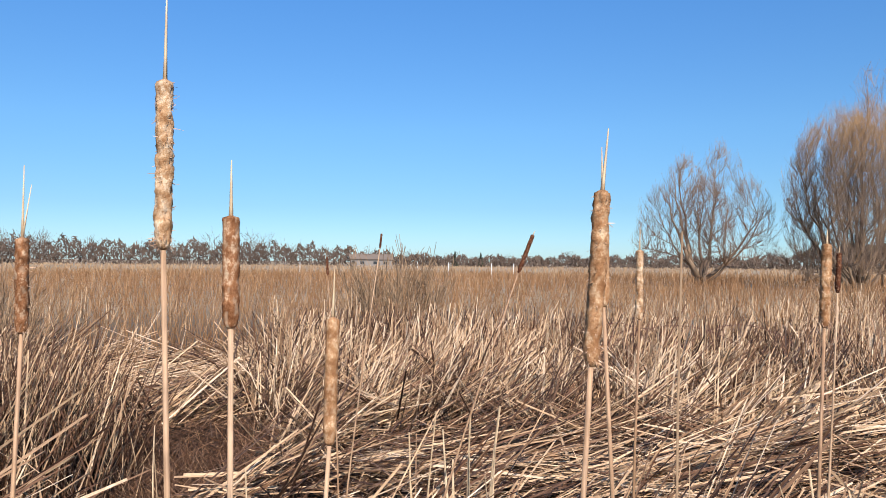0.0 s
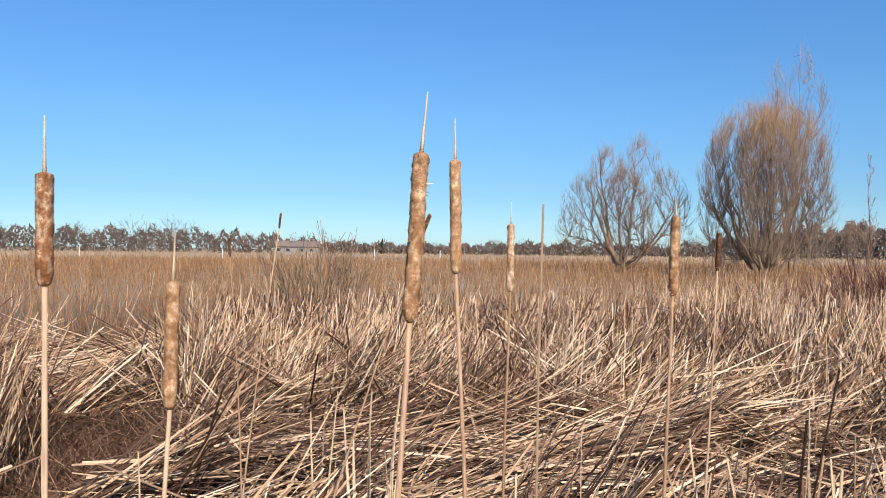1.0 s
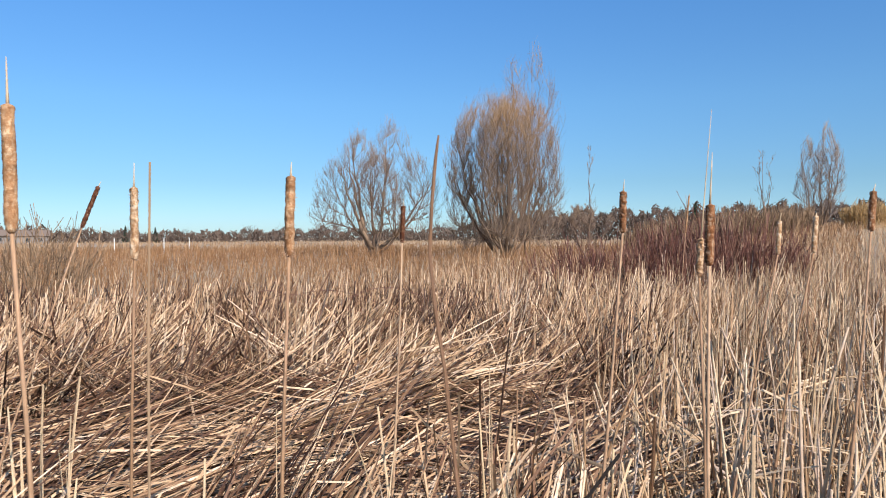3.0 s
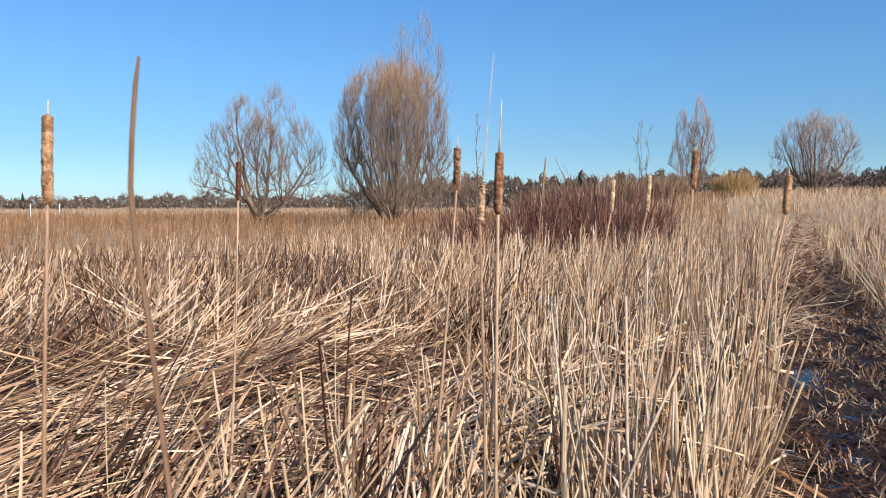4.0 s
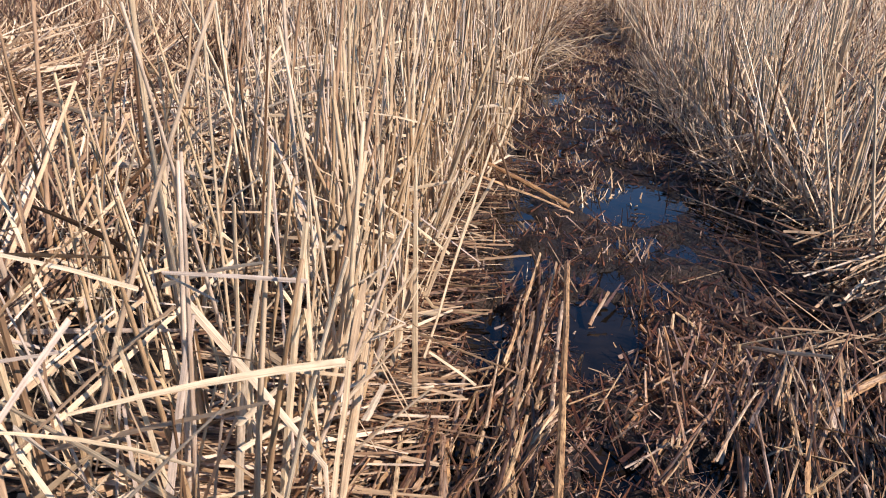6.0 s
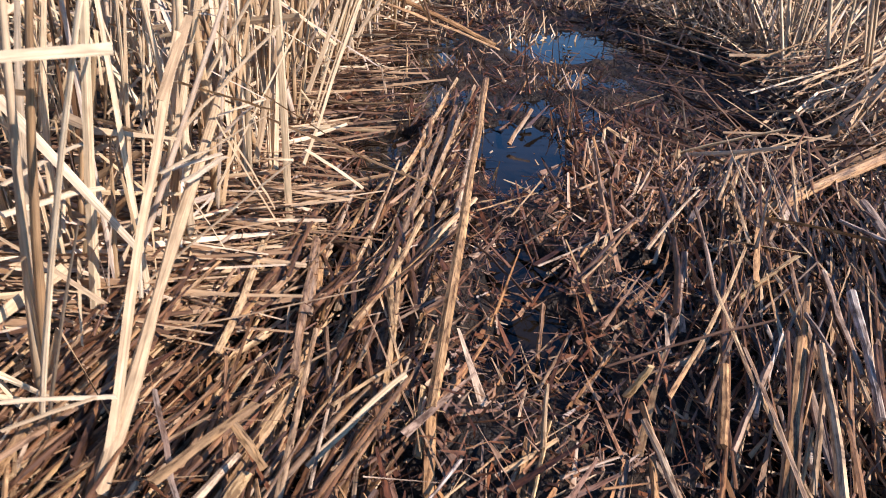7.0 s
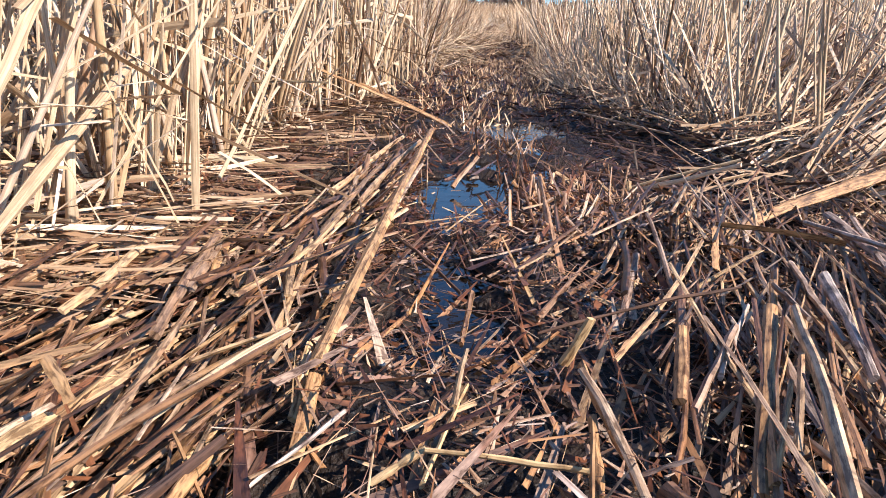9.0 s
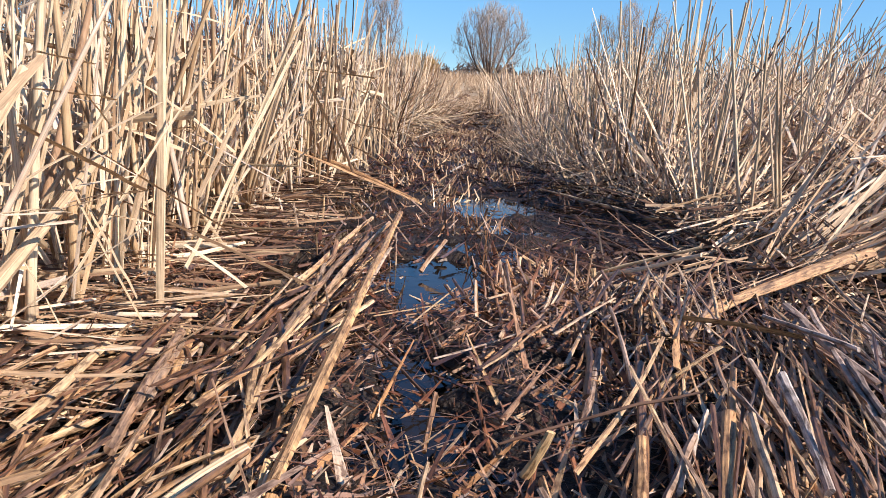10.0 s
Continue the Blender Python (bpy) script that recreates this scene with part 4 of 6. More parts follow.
brown_clump()
litter()
edge_mat()
reeds_behind()
crossing_leaves()
fallen_sheaf()
trail_tangle()
stub_mound()


# ---- cattails ----
def tube_bm(points, radii, sides=8):
    """A closed round tube along a line of points."""
    bm = bmesh.new()
    rings = []
    pts = [Vector(p) for p in points]
    for i, p in enumerate(pts):
        t = (pts[min(i + 1, len(pts) - 1)] - pts[max(i - 1, 0)]).normalized()
        a = t.orthogonal().normalized()
        if abs(t.z) > 0.7:
            a = (Vector((1, 0, 0)) - t * t.x).normalized()
        b = t.cross(a)
        rings.append([bm.verts.new(p + radii[i] * (math.cos(k * 2 * math.pi / sides) * a + math.sin(k * 2 * math.pi / sides) * b)) for k in range(sides)])
    for r0, r1 in zip(rings, rings[1:]):
        for k in range(sides):
            bm.faces.new((r0[k], r0[(k + 1) % sides], r1[(k + 1) % sides], r1[k])).smooth = True
    bm.faces.new(rings[0][::-1])
    bm.faces.new(rings[-1])
    return bm


def with_tone(ob, tone):
    me = ob.data
    co = np.array([v.co for v in me.vertices], np.float32)
    me.attributes.new("tone", "FLOAT", "POINT").data.foreach_set("value", np.full(len(co), tone, np.float32))
    run = np.stack([co[:, 2], co[:, 0] + co[:, 1], np.full(len(co), tone * 31)], -1)
    me.attributes.new("run", "FLOAT_VECTOR", "POINT").data.foreach_set("vector", run.astype(np.float32).ravel())
    return ob


def out_of(q, foot, axis):
    """The part of q - foot square to the axis."""
    d = q - foot
    return d - axis * (d.dot(axis) / axis.length_squared)


def cattail(root, bot, top, tip, rad, mat, label, seed, tatter=0.10, second=None, lower=None):
    """One dry cattail: stem, seed head and the bare spike over it, as parts of one thing."""
    root = Vector((root[0], root[1], float(ground_z(root[0], root[1])) - 0.02))
    bot, top, tip = Vector(bot), Vector(top), Vector(tip)
    base = new("cattail")
    base.location = root
    rel = [p - root for p in (bot, top, tip)]
    sag = Vector((0.015 * math.sin(seed * 1.7), 0.015 * math.cos(seed * 2.3), 0))
    mid = [rel[0] * s + sag * (4 * s * (1 - s)) for s in (0, 0.2, 0.4, 0.6, 0.8, 1)]
    rad = rad * 0.90
    thick = min(max(rad * 0.38, 0.0024), 0.0040)
    with_tone(part("stem", tube_bm(mid, [thick * k for k in (2.2, 2.0, 1.7, 1.3, 1.0, 0.85)], 8), M_STALK, base), 0.55 + 0.25 * math.sin(seed * 3.1))
    axis = rel[1] - rel[0]
    pts, radii = [], []
    for i in range(57):
        s = i / 56
        end = min(0.45 + 0.55 * min(1, s / 0.10) ** 0.7, math.sqrt(max(0.0, 1 - (1 - min(1, (1 - s) / 0.03)) ** 2)))
        if i == 0:
            end = 0.15
        pts.append(rel[0] + axis * s + Vector((noise.noise((s * 3, seed, 1)), noise.noise((s * 3, seed, 7)), 0)) * rad * 0.10)
        radii.append(max(rad * (0.25 + 0.75 * end) * (1 + 0.05 * noise.noise((s * 7, seed * 3.3, 0))), rad * 0.2))
    bm = tube_bm(pts, radii, 28)
    tears = []
    for v in bm.verts:
        q = v.co
        ang = math.atan2(out_of(q, rel[0], axis).y, out_of(q, rel[0], axis).x)
        torn = smooth01(noise.noise((ang * 1.5 + seed * 3.7, q.z * 95, seed)) + 0.45 * noise.noise((ang * 4, q.z * 260, seed)), 0.20, 0.36)
        n1 = -1.6 * float(torn) * min(1.0, tatter * 10) + noise.noise((q.x * 120 + seed, q.y * 120, q.z * 90)) + 1.0 * noise.noise((q.x * 330 + seed, q.y * 330, q.z * 290)) + 2.0 * max(0, noise.noise((q.x * 210, q.y * 210 + seed, q.z * 170)) - 0.35)
        s = (q - rel[0]).dot(axis) / axis.length_squared
        out = q - (rel[0] + axis * s)
        v.co += out * (tatter * n1)
        tears.append(float(torn))
    head = part("head", bm, mat, base)
    head.data.attributes.new("torn", "FLOAT", "POINT").data.foreach_set("value", tears)
    if tatter >= 0.1:                # loose seed fluff along the torn head
        g = np.random.default_rng(seed)
        m = int(90 + 500 * tatter)
        sv = g.random(m)[:, None] * 0.98 + 0.01
        sv[: m // 3] = sv[: m // 3] * 0.12
        ang = g.uniform(0, 6.28, m)
        side = np.stack([np.cos(ang), np.sin(ang), g.normal(-0.2, 0.5, m)], -1)
        at = np.array(rel[0])[None] + np.array(axis)[None] * sv + side * np.array([1, 1, 0]) * rad * 0.80
        tuft = curves(at, unit(side + np.array([0, 0, -0.3])), g.uniform(0.15, 0.65, m) * rad * 1.3, g.normal(0, 0.3, (m, 3)), 3)
        tagged(part("fluff", tubes(tuft, taper(g.uniform(0.0006, 0.0016, m), 3, 0.4), g.random(m), 3, 0.6, g), M_FLUFF, head), kind="stuff")
    line = [rel[1] - axis.normalized() * 0.004, rel[1] * 0.75 + rel[2] * 0.25, rel[1] * 0.4 + rel[2] * 0.6, rel[2]]
    with_tone(part("spike", tube_bm(line, [rad * 0.30, rad * 0.2, rad * 0.14, rad * 0.07], 6), M_REED, base), 0.75)
    if second:
        w = [rel[1] + Vector(second) * s - Vector((0, 0, 0.004)) for s in (0, 0.5, 1)]
        with_tone(part("spike", tube_bm(w, [rad * 0.2, rad * 0.12, rad * 0.06], 6), M_REED, base), 0.85)
    return tagged(base, label, "cattail", "dry cattails over the marsh")


cattail((-0.39, 0.82), (-0.396, 0.804, 1.631), (-0.396, 0.802, 1.804), (-0.395, 0.801, 1.903), 0.0096, M_HEAD_PALE, "tall dry cattail with a torn pale head and long spike", 1, 0.16)
cattail((-0.31, 0.85), (-0.336, 0.838, 1.549), (-0.337, 0.837, 1.668), (-0.337, 0.836, 1.727), 0.0099, M_HEAD, "dry cattail with a smooth brown head and thin spike", 2, 0.07)
cattail((-0.30, 1.07), (-0.263, 1.053, 1.375), (-0.260, 1.052, 1.546), (-0.258, 1.051, 1.614), 0.0101, M_HEAD_TAN, "short dry cattail with a tan velvety head", 3, 0.06)
cattail((-0.06, 0.86), (0.046, 0.847, 1.511), (0.057, 0.845, 1.699), (0.063, 0.844, 1.765), 0.0099, M_HEAD_TAN, "leaning dry cattail with a long worn brown head", 4, 0.13)
cattail((0.18, 1.22), (0.137, 1.226, 1.553), (0.134, 1.226, 1.737), (0.133, 1.226, 1.803), 0.0101, M_HEAD_TAN, "dry cattail with a slim tan-brown head torn at its foot", 5, 0.08)
cattail((0.30, 1.68), (0.307, 1.679, 1.500), (0.307, 1.679, 1.651), (0.308, 1.679, 1.700), 0.0088, M_HEAD_PALE, "dry cattail with a pale tattered head", 6, 0.18)
cattail((0.53, 1.41), (0.567, 1.401, 1.509), (0.572, 1.401, 1.660), (0.573, 1.401, 1.685), 0.0100, M_HEAD_TAN, "dry cattail with a patchy brown and cream head", 7, 0.13)
cattail((1.21, 2.77), (1.286, 2.762, 1.523), (1.291, 2.761, 1.667), (1.293, 2.761, 1.69), 0.0100, M_HEAD_DARK, "dry cattail with a dark spotted head", 8, 0.14)
cattail((1.66, 2.09), (1.798, 2.058, 1.556), (1.801, 2.058, 1.692), (1.804, 2.057, 1.730), 0.0125, M_HEAD, "dry cattail with a ragged red-brown head", 9, 0.2)
cattail((-0.31, 2.94), (0.161, 2.910, 1.582), (0.215, 2.907, 1.727), (0.224, 2.907, 1.744), 0.0086, M_HEAD_DARK, "strongly leaning dark cattail", 10, 0.1)
cattail((1.25, 1.02), (1.274, 1.084, 1.490), (1.279, 1.088, 1.603), (1.285, 1.089, 1.699), 0.0089, M_HEAD, "dry cattail with a short brown head and dark spike", 11, 0.09)
cattail((1.13, 0.97), (1.186, 1.012, 1.476), (1.191, 1.013, 1.541), (1.213, 1.012, 1.761), 0.0060, M_HEAD_PALE, "dry cattail with a bitten white head and very long spike", 12, 0.3)
cattail((2.15, 2.08), (2.470, 2.050, 1.475), (2.485, 2.056, 1.598), (2.492, 2.055, 1.629), 0.0095, M_HEAD_PALE, "leaning dry cattail with a pale cream head", 13, 0.1)
cattail((2.43, 2.12), (2.721, 2.114, 1.478), (2.740, 2.120, 1.620), (2.742, 2.120, 1.631), 0.0113, M_HEAD_PALE, "leaning dry cattail with a pale fluffy head", 14, 0.1)
cattail((2.31, 1.73), (2.566, 1.754, 1.557), (2.584, 1.759, 1.691), (2.592, 1.757, 1.714), 0.0120, M_HEAD, "leaning dry cattail with a brown split head", 15, 0.1)
cattail((2.02, 1.33), (2.381, 1.271, 1.479), (2.397, 1.274, 1.587), (2.400, 1.275, 1.606), 0.0107, M_HEAD_TAN, "leaning dry cattail with a short tan head", 16, 0.1)
cattail((-0.76, 1.15), (-0.718, 1.125, 1.513), (-0.718, 1.123, 1.651), (-0.716, 1.121, 1.755), 0.0102, M_HEAD, "dry cattail with two thin spikes over a brown head", 17, 0.12, second=(0.012, 0, 0.08))
cattail((-0.58, 3.25), (-0.389, 3.219, 1.675), (-0.383, 3.218, 1.737), (-0.378, 3.218, 1.742), 0.0050, M_HEAD_DARK, "thin dark cattail with a worn-off head", 18, 0.05)
cattail((-0.63, 3.85), (-0.710, 3.878, 1.548), (-0.715, 3.880, 1.641), (-0.716, 3.880, 1.673), 0.0074, M_HEAD_DARK, "slim dark cattail far out in the reeds", 19, 0.1)
cattail((3.17, 3.57), (3.340, 3.549, 1.560), (3.367, 3.549, 1.783), (3.370, 3.548, 1.796), 0.0055, M_HEAD_TAN, "bare pale stalk with a worn-off head", 20, 0.05)


# ---- single stalks and sticks ----
def stalk(base, top, width, mat=None, blades=3, seed=0, label="single straw-yellow reed stalk with split leaf sheaths"):
    """A reed stalk: a round stem wrapped at the foot by flat leaf blades."""
    rng = np.random.default_rng(100 + seed)
    a, b = np.array(base, float), np.array(top, float)
    a = np.array((*base, float(ground_z(*base)) - 0.01))
    ob = new("reed_stalk")
    ob.location = a
    d = b - a
    s = np.linspace(0, 1, 6)[:, None]
    mid = d * s + rng.normal(0, 0.01, 3) * (s * (1 - s) * 4)
    part("stem", tubes(mid[None], width * 0.36 * np.array([[1.0, 0.95, 0.88, 0.8, 0.7, 0.6]]), [0.62 + 0.2 * rng.random()], 7, 0.55, rng, True), mat or M_REED, ob)
    for _ in range(blades):
        side = rng.normal(0, 1, 3)
        side[2] = 0
        side = side / np.linalg.norm(side)
        L = rng.uniform(0.45, 0.95)
        P = (side * width * 0.35 + d * s * L + side * (s**2) * L * rng.uniform(0.0, 0.16) * np.linalg.norm(d))[None]
        me = tubes(P, taper(np.array([width * rng.uniform(0.55, 0.95)]), 6, 0.35), [rng.uniform(0.45, 0.95)], 5, 0.16, rng, True)
        part("leaf", me, mat or M_REED, ob)
    return tagged(ob, label, "reed stalk", "stalks at the trail's edge")


stalk((2.27, 1.30), (2.36, 1.33, 0.60), 0.020, seed=2)
stalk((2.42, 1.591), (2.51, 1.73, 0.95), 0.022, seed=3)
stalk((2.395, 1.612), (2.48, 1.74, 0.90), 0.024, seed=4)
stalk((2.577, 1.541), (2.82, 1.43, 0.69), 0.014, blades=1, seed=5, label="single pale reed stalk leaning over the trail's edge")
stalk((2.21, 1.343), (2.29, 1.50, 0.85), 0.020, seed=6)
stalk((1.984, 1.282), (2.08, 1.40, 0.80), 0.019, seed=7)
stalk((3.252, 2.157), (3.38, 2.27, 0.92), 0.022, seed=8)
stalk((1.917, 1.302), (2.19, 1.17, 0.52), 0.020, blades=1, seed=10, label="grey reed stalk leaning across other stalks")
stalk((1.751, 1.379), (1.72, 1.42, 1.05), 0.026, seed=19)
stalk((1.74, 1.19), (1.744, 1.193, 1.08), 0.019, blades=2, seed=20)
stalk((1.521, 0.805), (1.696, 0.753, 0.70), 0.0160, seed=70, blades=1)
stalk((1.839, 1.132), (1.905, 1.140, 0.70), 0.0140, seed=71, blades=1)
stalk((1.883, 1.182), (1.990, 1.169, 0.70), 0.0140, seed=72, blades=1)
stalk((1.888, 1.143), (2.023, 1.114, 0.70), 0.0160, seed=73, blades=1)
stalk((1.923, 1.173), (2.070, 1.131, 0.70), 0.0130, seed=74, blades=1)
stalk((1.650, 1.089), (1.726, 1.120, 0.70), 0.0220, seed=75, blades=1)
stalk((2.166, 1.253), (2.236, 1.290, 0.70), 0.0200, seed=76, blades=2)
stalk((2.288, 1.374), (2.348, 1.450, 0.70), 0.0130, seed=77, blades=1)
stalk((2.190, 1.138), (2.228, 1.167, 0.70), 0.0180, seed=78, blades=1)
stalk((4.65, 2.862), (4.70, 3.12, 0.90), 0.020, seed=14)
stalk((2.65, 1.75), (2.72, 1.85, 1.0), 0.022, seed=15)
stalk((2.95, 1.95), (3.02, 2.00, 0.95), 0.020, seed=16)
stalk((5.42, 1.33), (5.44, 1.32, 1.18), 0.034, seed=17, blades=4)
stalk((5.46, 1.36), (5.53, 1.30, 1.14), 0.026, seed=18, blades=2)
stalk((5.38, 1.34), (5.36, 1.36, 1.10), 0.022, seed=22, blades=2)
stalk((5.45, 1.02), (5.55, 0.93, 1.18), 0.022, seed=23, blades=1)
stalk((5.30, 0.70), (5.36, 0.66, 1.25), 0.024, seed=24, blades=1)
stalk((6.83, 2.37), (6.83, 2.40, 1.25), 0.034, seed=25, blades=4)
stalk((6.05, 2.14), (6.02, 2.16, 1.05), 0.030, seed=26, blades=4)

for q, (sx, sy, sz, sw) in enumerate(((0.0, 3.30, 0.97, 0.030), (0.06, 3.34, 0.99, 0.026), (-0.05, 3.28, 0.90, 0.028), (0.10, 3.2, 0.86, 0.026), (-0.22, 3.42, 0.95, 0.016), (-0.20, 3.40, 0.86, 0.016),
                                     (0.85, 3.0, 0.86, 0.014), (1.15, 2.6, 0.80, 0.022), (1.25, 2.7, 0.90, 0.018), (-0.9, 3.0, 0.80, 0.016), (1.55, 2.45, 0.85, 0.024), (-1.3, 3.3, 0.9, 0.014), (1.7, 2.8, 1.0, 0.018), (0.5, 2.9, 0.72, 0.02))):
    stalk((sx, sy), (sx + 0.08 * math.sin(q * 2.1), sy + 0.05, sz), sw, seed=40 + q, blades=2, label="broken pale reed stub standing among flattened reeds")
stalk((0.345, 1.46), (0.33, 1.457, 1.682), 0.0095, M_TWIG, seed=60, blades=0, label="tall headless straw-coloured reed stem")


def tall_leaf(points, width, label):
    P = np.array(points, float)
    ob = part("tall_leaf", tubes((P - P[0])[None], width * np.array([[1.0, 1.0, 1.0, 1.0, 0.95, 0.9, 0.85, 0.5]]), [0.35], 5, 0.35, np.random.default_rng(3), True), M_LODGED)
    ob.location = P[0]
    tagged(ob, label, "reed leaf")


tall_leaf(((0.62, 0.755, 0.06), (0.63, 0.765, 1.21), (0.616, 0.782, 1.393), (0.607, 0.789, 1.464), (0.605, 0.8, 1.528), (0.608, 0.799, 1.586), (0.612, 0.798, 1.633), (0.616, 0.798, 1.662)), 0.0042, "tall brown curved reed leaf rising above the others")


def stick(a, b, width, mat, label="broken dry reed stem lying on the mud", flat=0.6, tone=0.6, category="reed stem"):
    """One stem or slat lying on the litter, a little bent, with a split end."""
    a, b = np.array(a, float), np.array(b, float)
    rng = np.random.default_rng(int(abs(a[0] * 1000 + a[1] * 777 + b[0] * 333)))
    L = np.linalg.norm(b - a)
    s = np.linspace(0, 1, 7)[:, None]
    P = (b - a) * s + np.array([0, 0, 1]) * 0.008 * L * (s * (1 - s)) * 4 + rng.normal(0, 0.012, 3) * min(L, 0.5) * (s * (1 - s)) * 2 + rng.normal(0, 0.004, (7, 3)) * min(L, 0.25)
    W = 0.5 * width * (1 + rng.normal(0, 0.10, 7))[None]
    me = tubes(P[None], W, [tone], 7, flat * 0.75, rng, True, False) if flat > 0.45 else tubes(P[None], W, [tone], 4, flat * 0.6, rng, True, False, 0.25)
    leaf = category == "reed leaf"
    ob = part("broken_leaf" if leaf else "fallen_reed", me, mat)
    ob.location = a
    return tagged(ob, label, category, "leaves caught among the stalks" if leaf else "stems lying on the trail")


stick((3.100, 1.331, 0.145), (1.870, 0.465, 0.100), 0.019, M_ORANGE, "long thick straw-coloured reed stem lying along the trail", 0.9, 0.95)
stick((1.872, 0.468, 0.085), (1.781, 0.391, 0.07), 0.016, M_ORANGE, "split foot of the long straw-coloured stem", 0.7, 0.6)
stick((1.831, 0.291, 0.092), (1.912, 0.178, 0.082), 0.009, M_YELLOW, "bright yellow broken reed stem", 0.7)
stick((1.799, 0.321, 0.062), (1.833, 0.291, 0.092), 0.008, M_YELLOW, "bright yellow broken reed stem", 0.7)
stick((1.993, 0.222, 0.085), (1.901, 0.165, 0.07), 0.010, M_ORANGE, "orange-brown broken reed stem on the mud")
stick((1.973, 0.356, 0.075), (1.815, 0.280, 0.07), 0.010, M_YELLOW, "bright yellow broken reed stem")
stick((1.940, 0.364, 0.07), (1.822, 0.295, 0.06), 0.010, M_ORANGE, "orange-brown broken reed stem on the mud")
stick((2.80, 0.41, 0.07), (3.42, 0.16, 0.18), 0.026, M_ORANGE, "thick ochre reed stalk fallen across the bank", 0.7)
stick((2.699, 0.362, 0.125), (2.738, 0.163, 0.125), 0.019, M_YELLOW, "wide pale yellow split leaf on the pile", 0.25)
stick((2.572, 0.390, 0.115), (2.621, 0.247, 0.115), 0.013, M_YELLOW, "pale yellow split leaf on the pile", 0.3)
stick((2.616, 0.335, 0.14), (2.46, 0.275, 0.115), 0.013, M_ORANGE, "short red-brown split stem on the pile", 0.3)
stick((2.582, 0.250, 0.125), (2.42, 0.290, 0.09), 0.010, M_YELLOW, "pale yellow split leaf on the pile", 0.3)
stick((3.014, 2.086, 0.07), (3.332, 1.779, 0.05), 0.022, M_REED, "long pale leaf lying at the foot of the reeds", 0.3, 0.9)
stick((1.942, 1.064, 0.085), (2.005, 1.062, 0.11), 0.016, M_REED, "short pale split reed stem", 0.4, 0.95)
stick((2.173, 0.989, 0.06), (2.176, 0.910, 0.055), 0.024, M_DARK, "short dark stump of rotten stalk", 0.9)
stick((2.131, 0.971, 0.065), (1.994, 0.830, 0.06), 0.014, M_ORANGE, "red-brown broken reed stem on the mud", 0.5)
stick((2.088, 0.280, 0.14), (2.085, 0.306, 0.08), 0.012, M_YELLOW, "upright stub of a broken stem", 0.6)
stick((3.118, 0.463, 0.18), (3.014, 0.686, 0.09), 0.012, M_REED, "straw reed stem propped on the bank", 0.5, 0.7)
stick((3.45, 2.2, 0.26), (3.807, 1.801, 0.06), 0.012, M_ORANGE, "ochre reed stem leaning out of the reeds", 0.5, 0.7)
stick((1.892, 0.533, 0.11), (1.720, 0.530, 0.07), 0.009, M_REED, "straw-coloured reed stem on the mud", 0.6, 0.6)
stick((1.899, 0.505, 0.10), (1.828, 0.450, 0.06), 0.012, M_YELLOW, "yellow broken reed stem", 0.7)
stick((2.059, 0.273, 0.10), (1.923, 0.142, 0.08), 0.012, M_ORANGE, "orange-brown broken reed stem on the mud")
stick((2.311, 0.196, 0.145), (2.10, 0.350, 0.10), 0.006, M_DARK, "thin blackened twig on the pile", 0.9)
stick((2.463, 0.199, 0.13), (1.979, 0.058, 0.09), 0.013, M_ORANGE, "orange-brown broken reed stem on the mud")
stick((2.223, 0.227, 0.11), (1.951, 0.123, 0.08), 0.011, M_STICK, tone=0.5)
stick((2.28, 0.33, 0.11), (2.55, 0.46, 0.10), 0.012, M_STICK, tone=0.4)
stick((1.547, 0.557, 0.15), (1.719, 0.616, 0.12), 0.0130, M_SHEATH, "broad pale grey split leaf lying over the pile", 0.25, 0.5)
stick((1.474, 0.438, 0.12), (1.650, 0.546, 0.1), 0.0130, M_YELLOW, "broad pale yellow split stem on the pile", 0.35)
stick((1.496, 0.378, 0.13), (1.885, 0.521, 0.11), 0.0104, M_STICK, "long straight straw-brown stem lying across the pile", 0.8, 0.8)
stick((1.491, 0.376, 0.15), (1.654, 0.748, 0.11), 0.0074, M_STICK_GREY, "grey-brown leaf lying over other stems", 0.3, 0.4)
stick((1.545, 0.347, 0.13), (1.648, 0.529, 0.1), 0.0071, M_ORANGE, "short orange-brown split stem on the pile", 0.5)
stick((1.553, 0.360, 0.1), (1.637, 0.406, 0.09), 0.0126, M_YELLOW, "broad pale yellow split stem on the pile", 0.4)
stick((1.647, 0.383, 0.08), (1.731, 0.444, 0.07), 0.0139, M_ORANGE, "broad ochre split stem on the pile", 0.5)
stick((1.669, 0.595, 0.13), (1.653, 0.518, 0.12), 0.0105, M_SHEATH, "short brown split leaf on the pile", 0.25, 0.1)
stick((1.689, 0.372, 0.07), (1.833, 0.387, 0.09), 0.0071, M_STICK_GREY, "pale weathered stem lying across the mud", 0.8, 0.9)
stick((1.709, 0.462, 0.09), (1.690, 0.390, 0.06), 0.0076, M_ORANGE, "short orange-brown stem on the mud", 0.6)
stick((1.656, 0.366, 0.06), (1.686, 0.295, 0.05), 0.0100, M_STICK, "mottled tan slab of stem on the mud", 0.35, 0.75)
stick((1.681, 0.388, 0.045), (1.710, 0.314, 0.04), 0.0210, M_STICK, "red-brown slab of rotten leaf base", 0.25, 0.2)
stick((1.836, 0.464, 0.05), (1.885, 0.490, 0.1), 0.0095, M_STICK, "upright straw stub of a broken stem", 0.7, 0.85)
stick((2.055, 0.713, 0.1), (1.951, 0.619, 0.06), 0.0134, M_STICK, "brown stem stub standing in the litter", 0.7, 0.4)
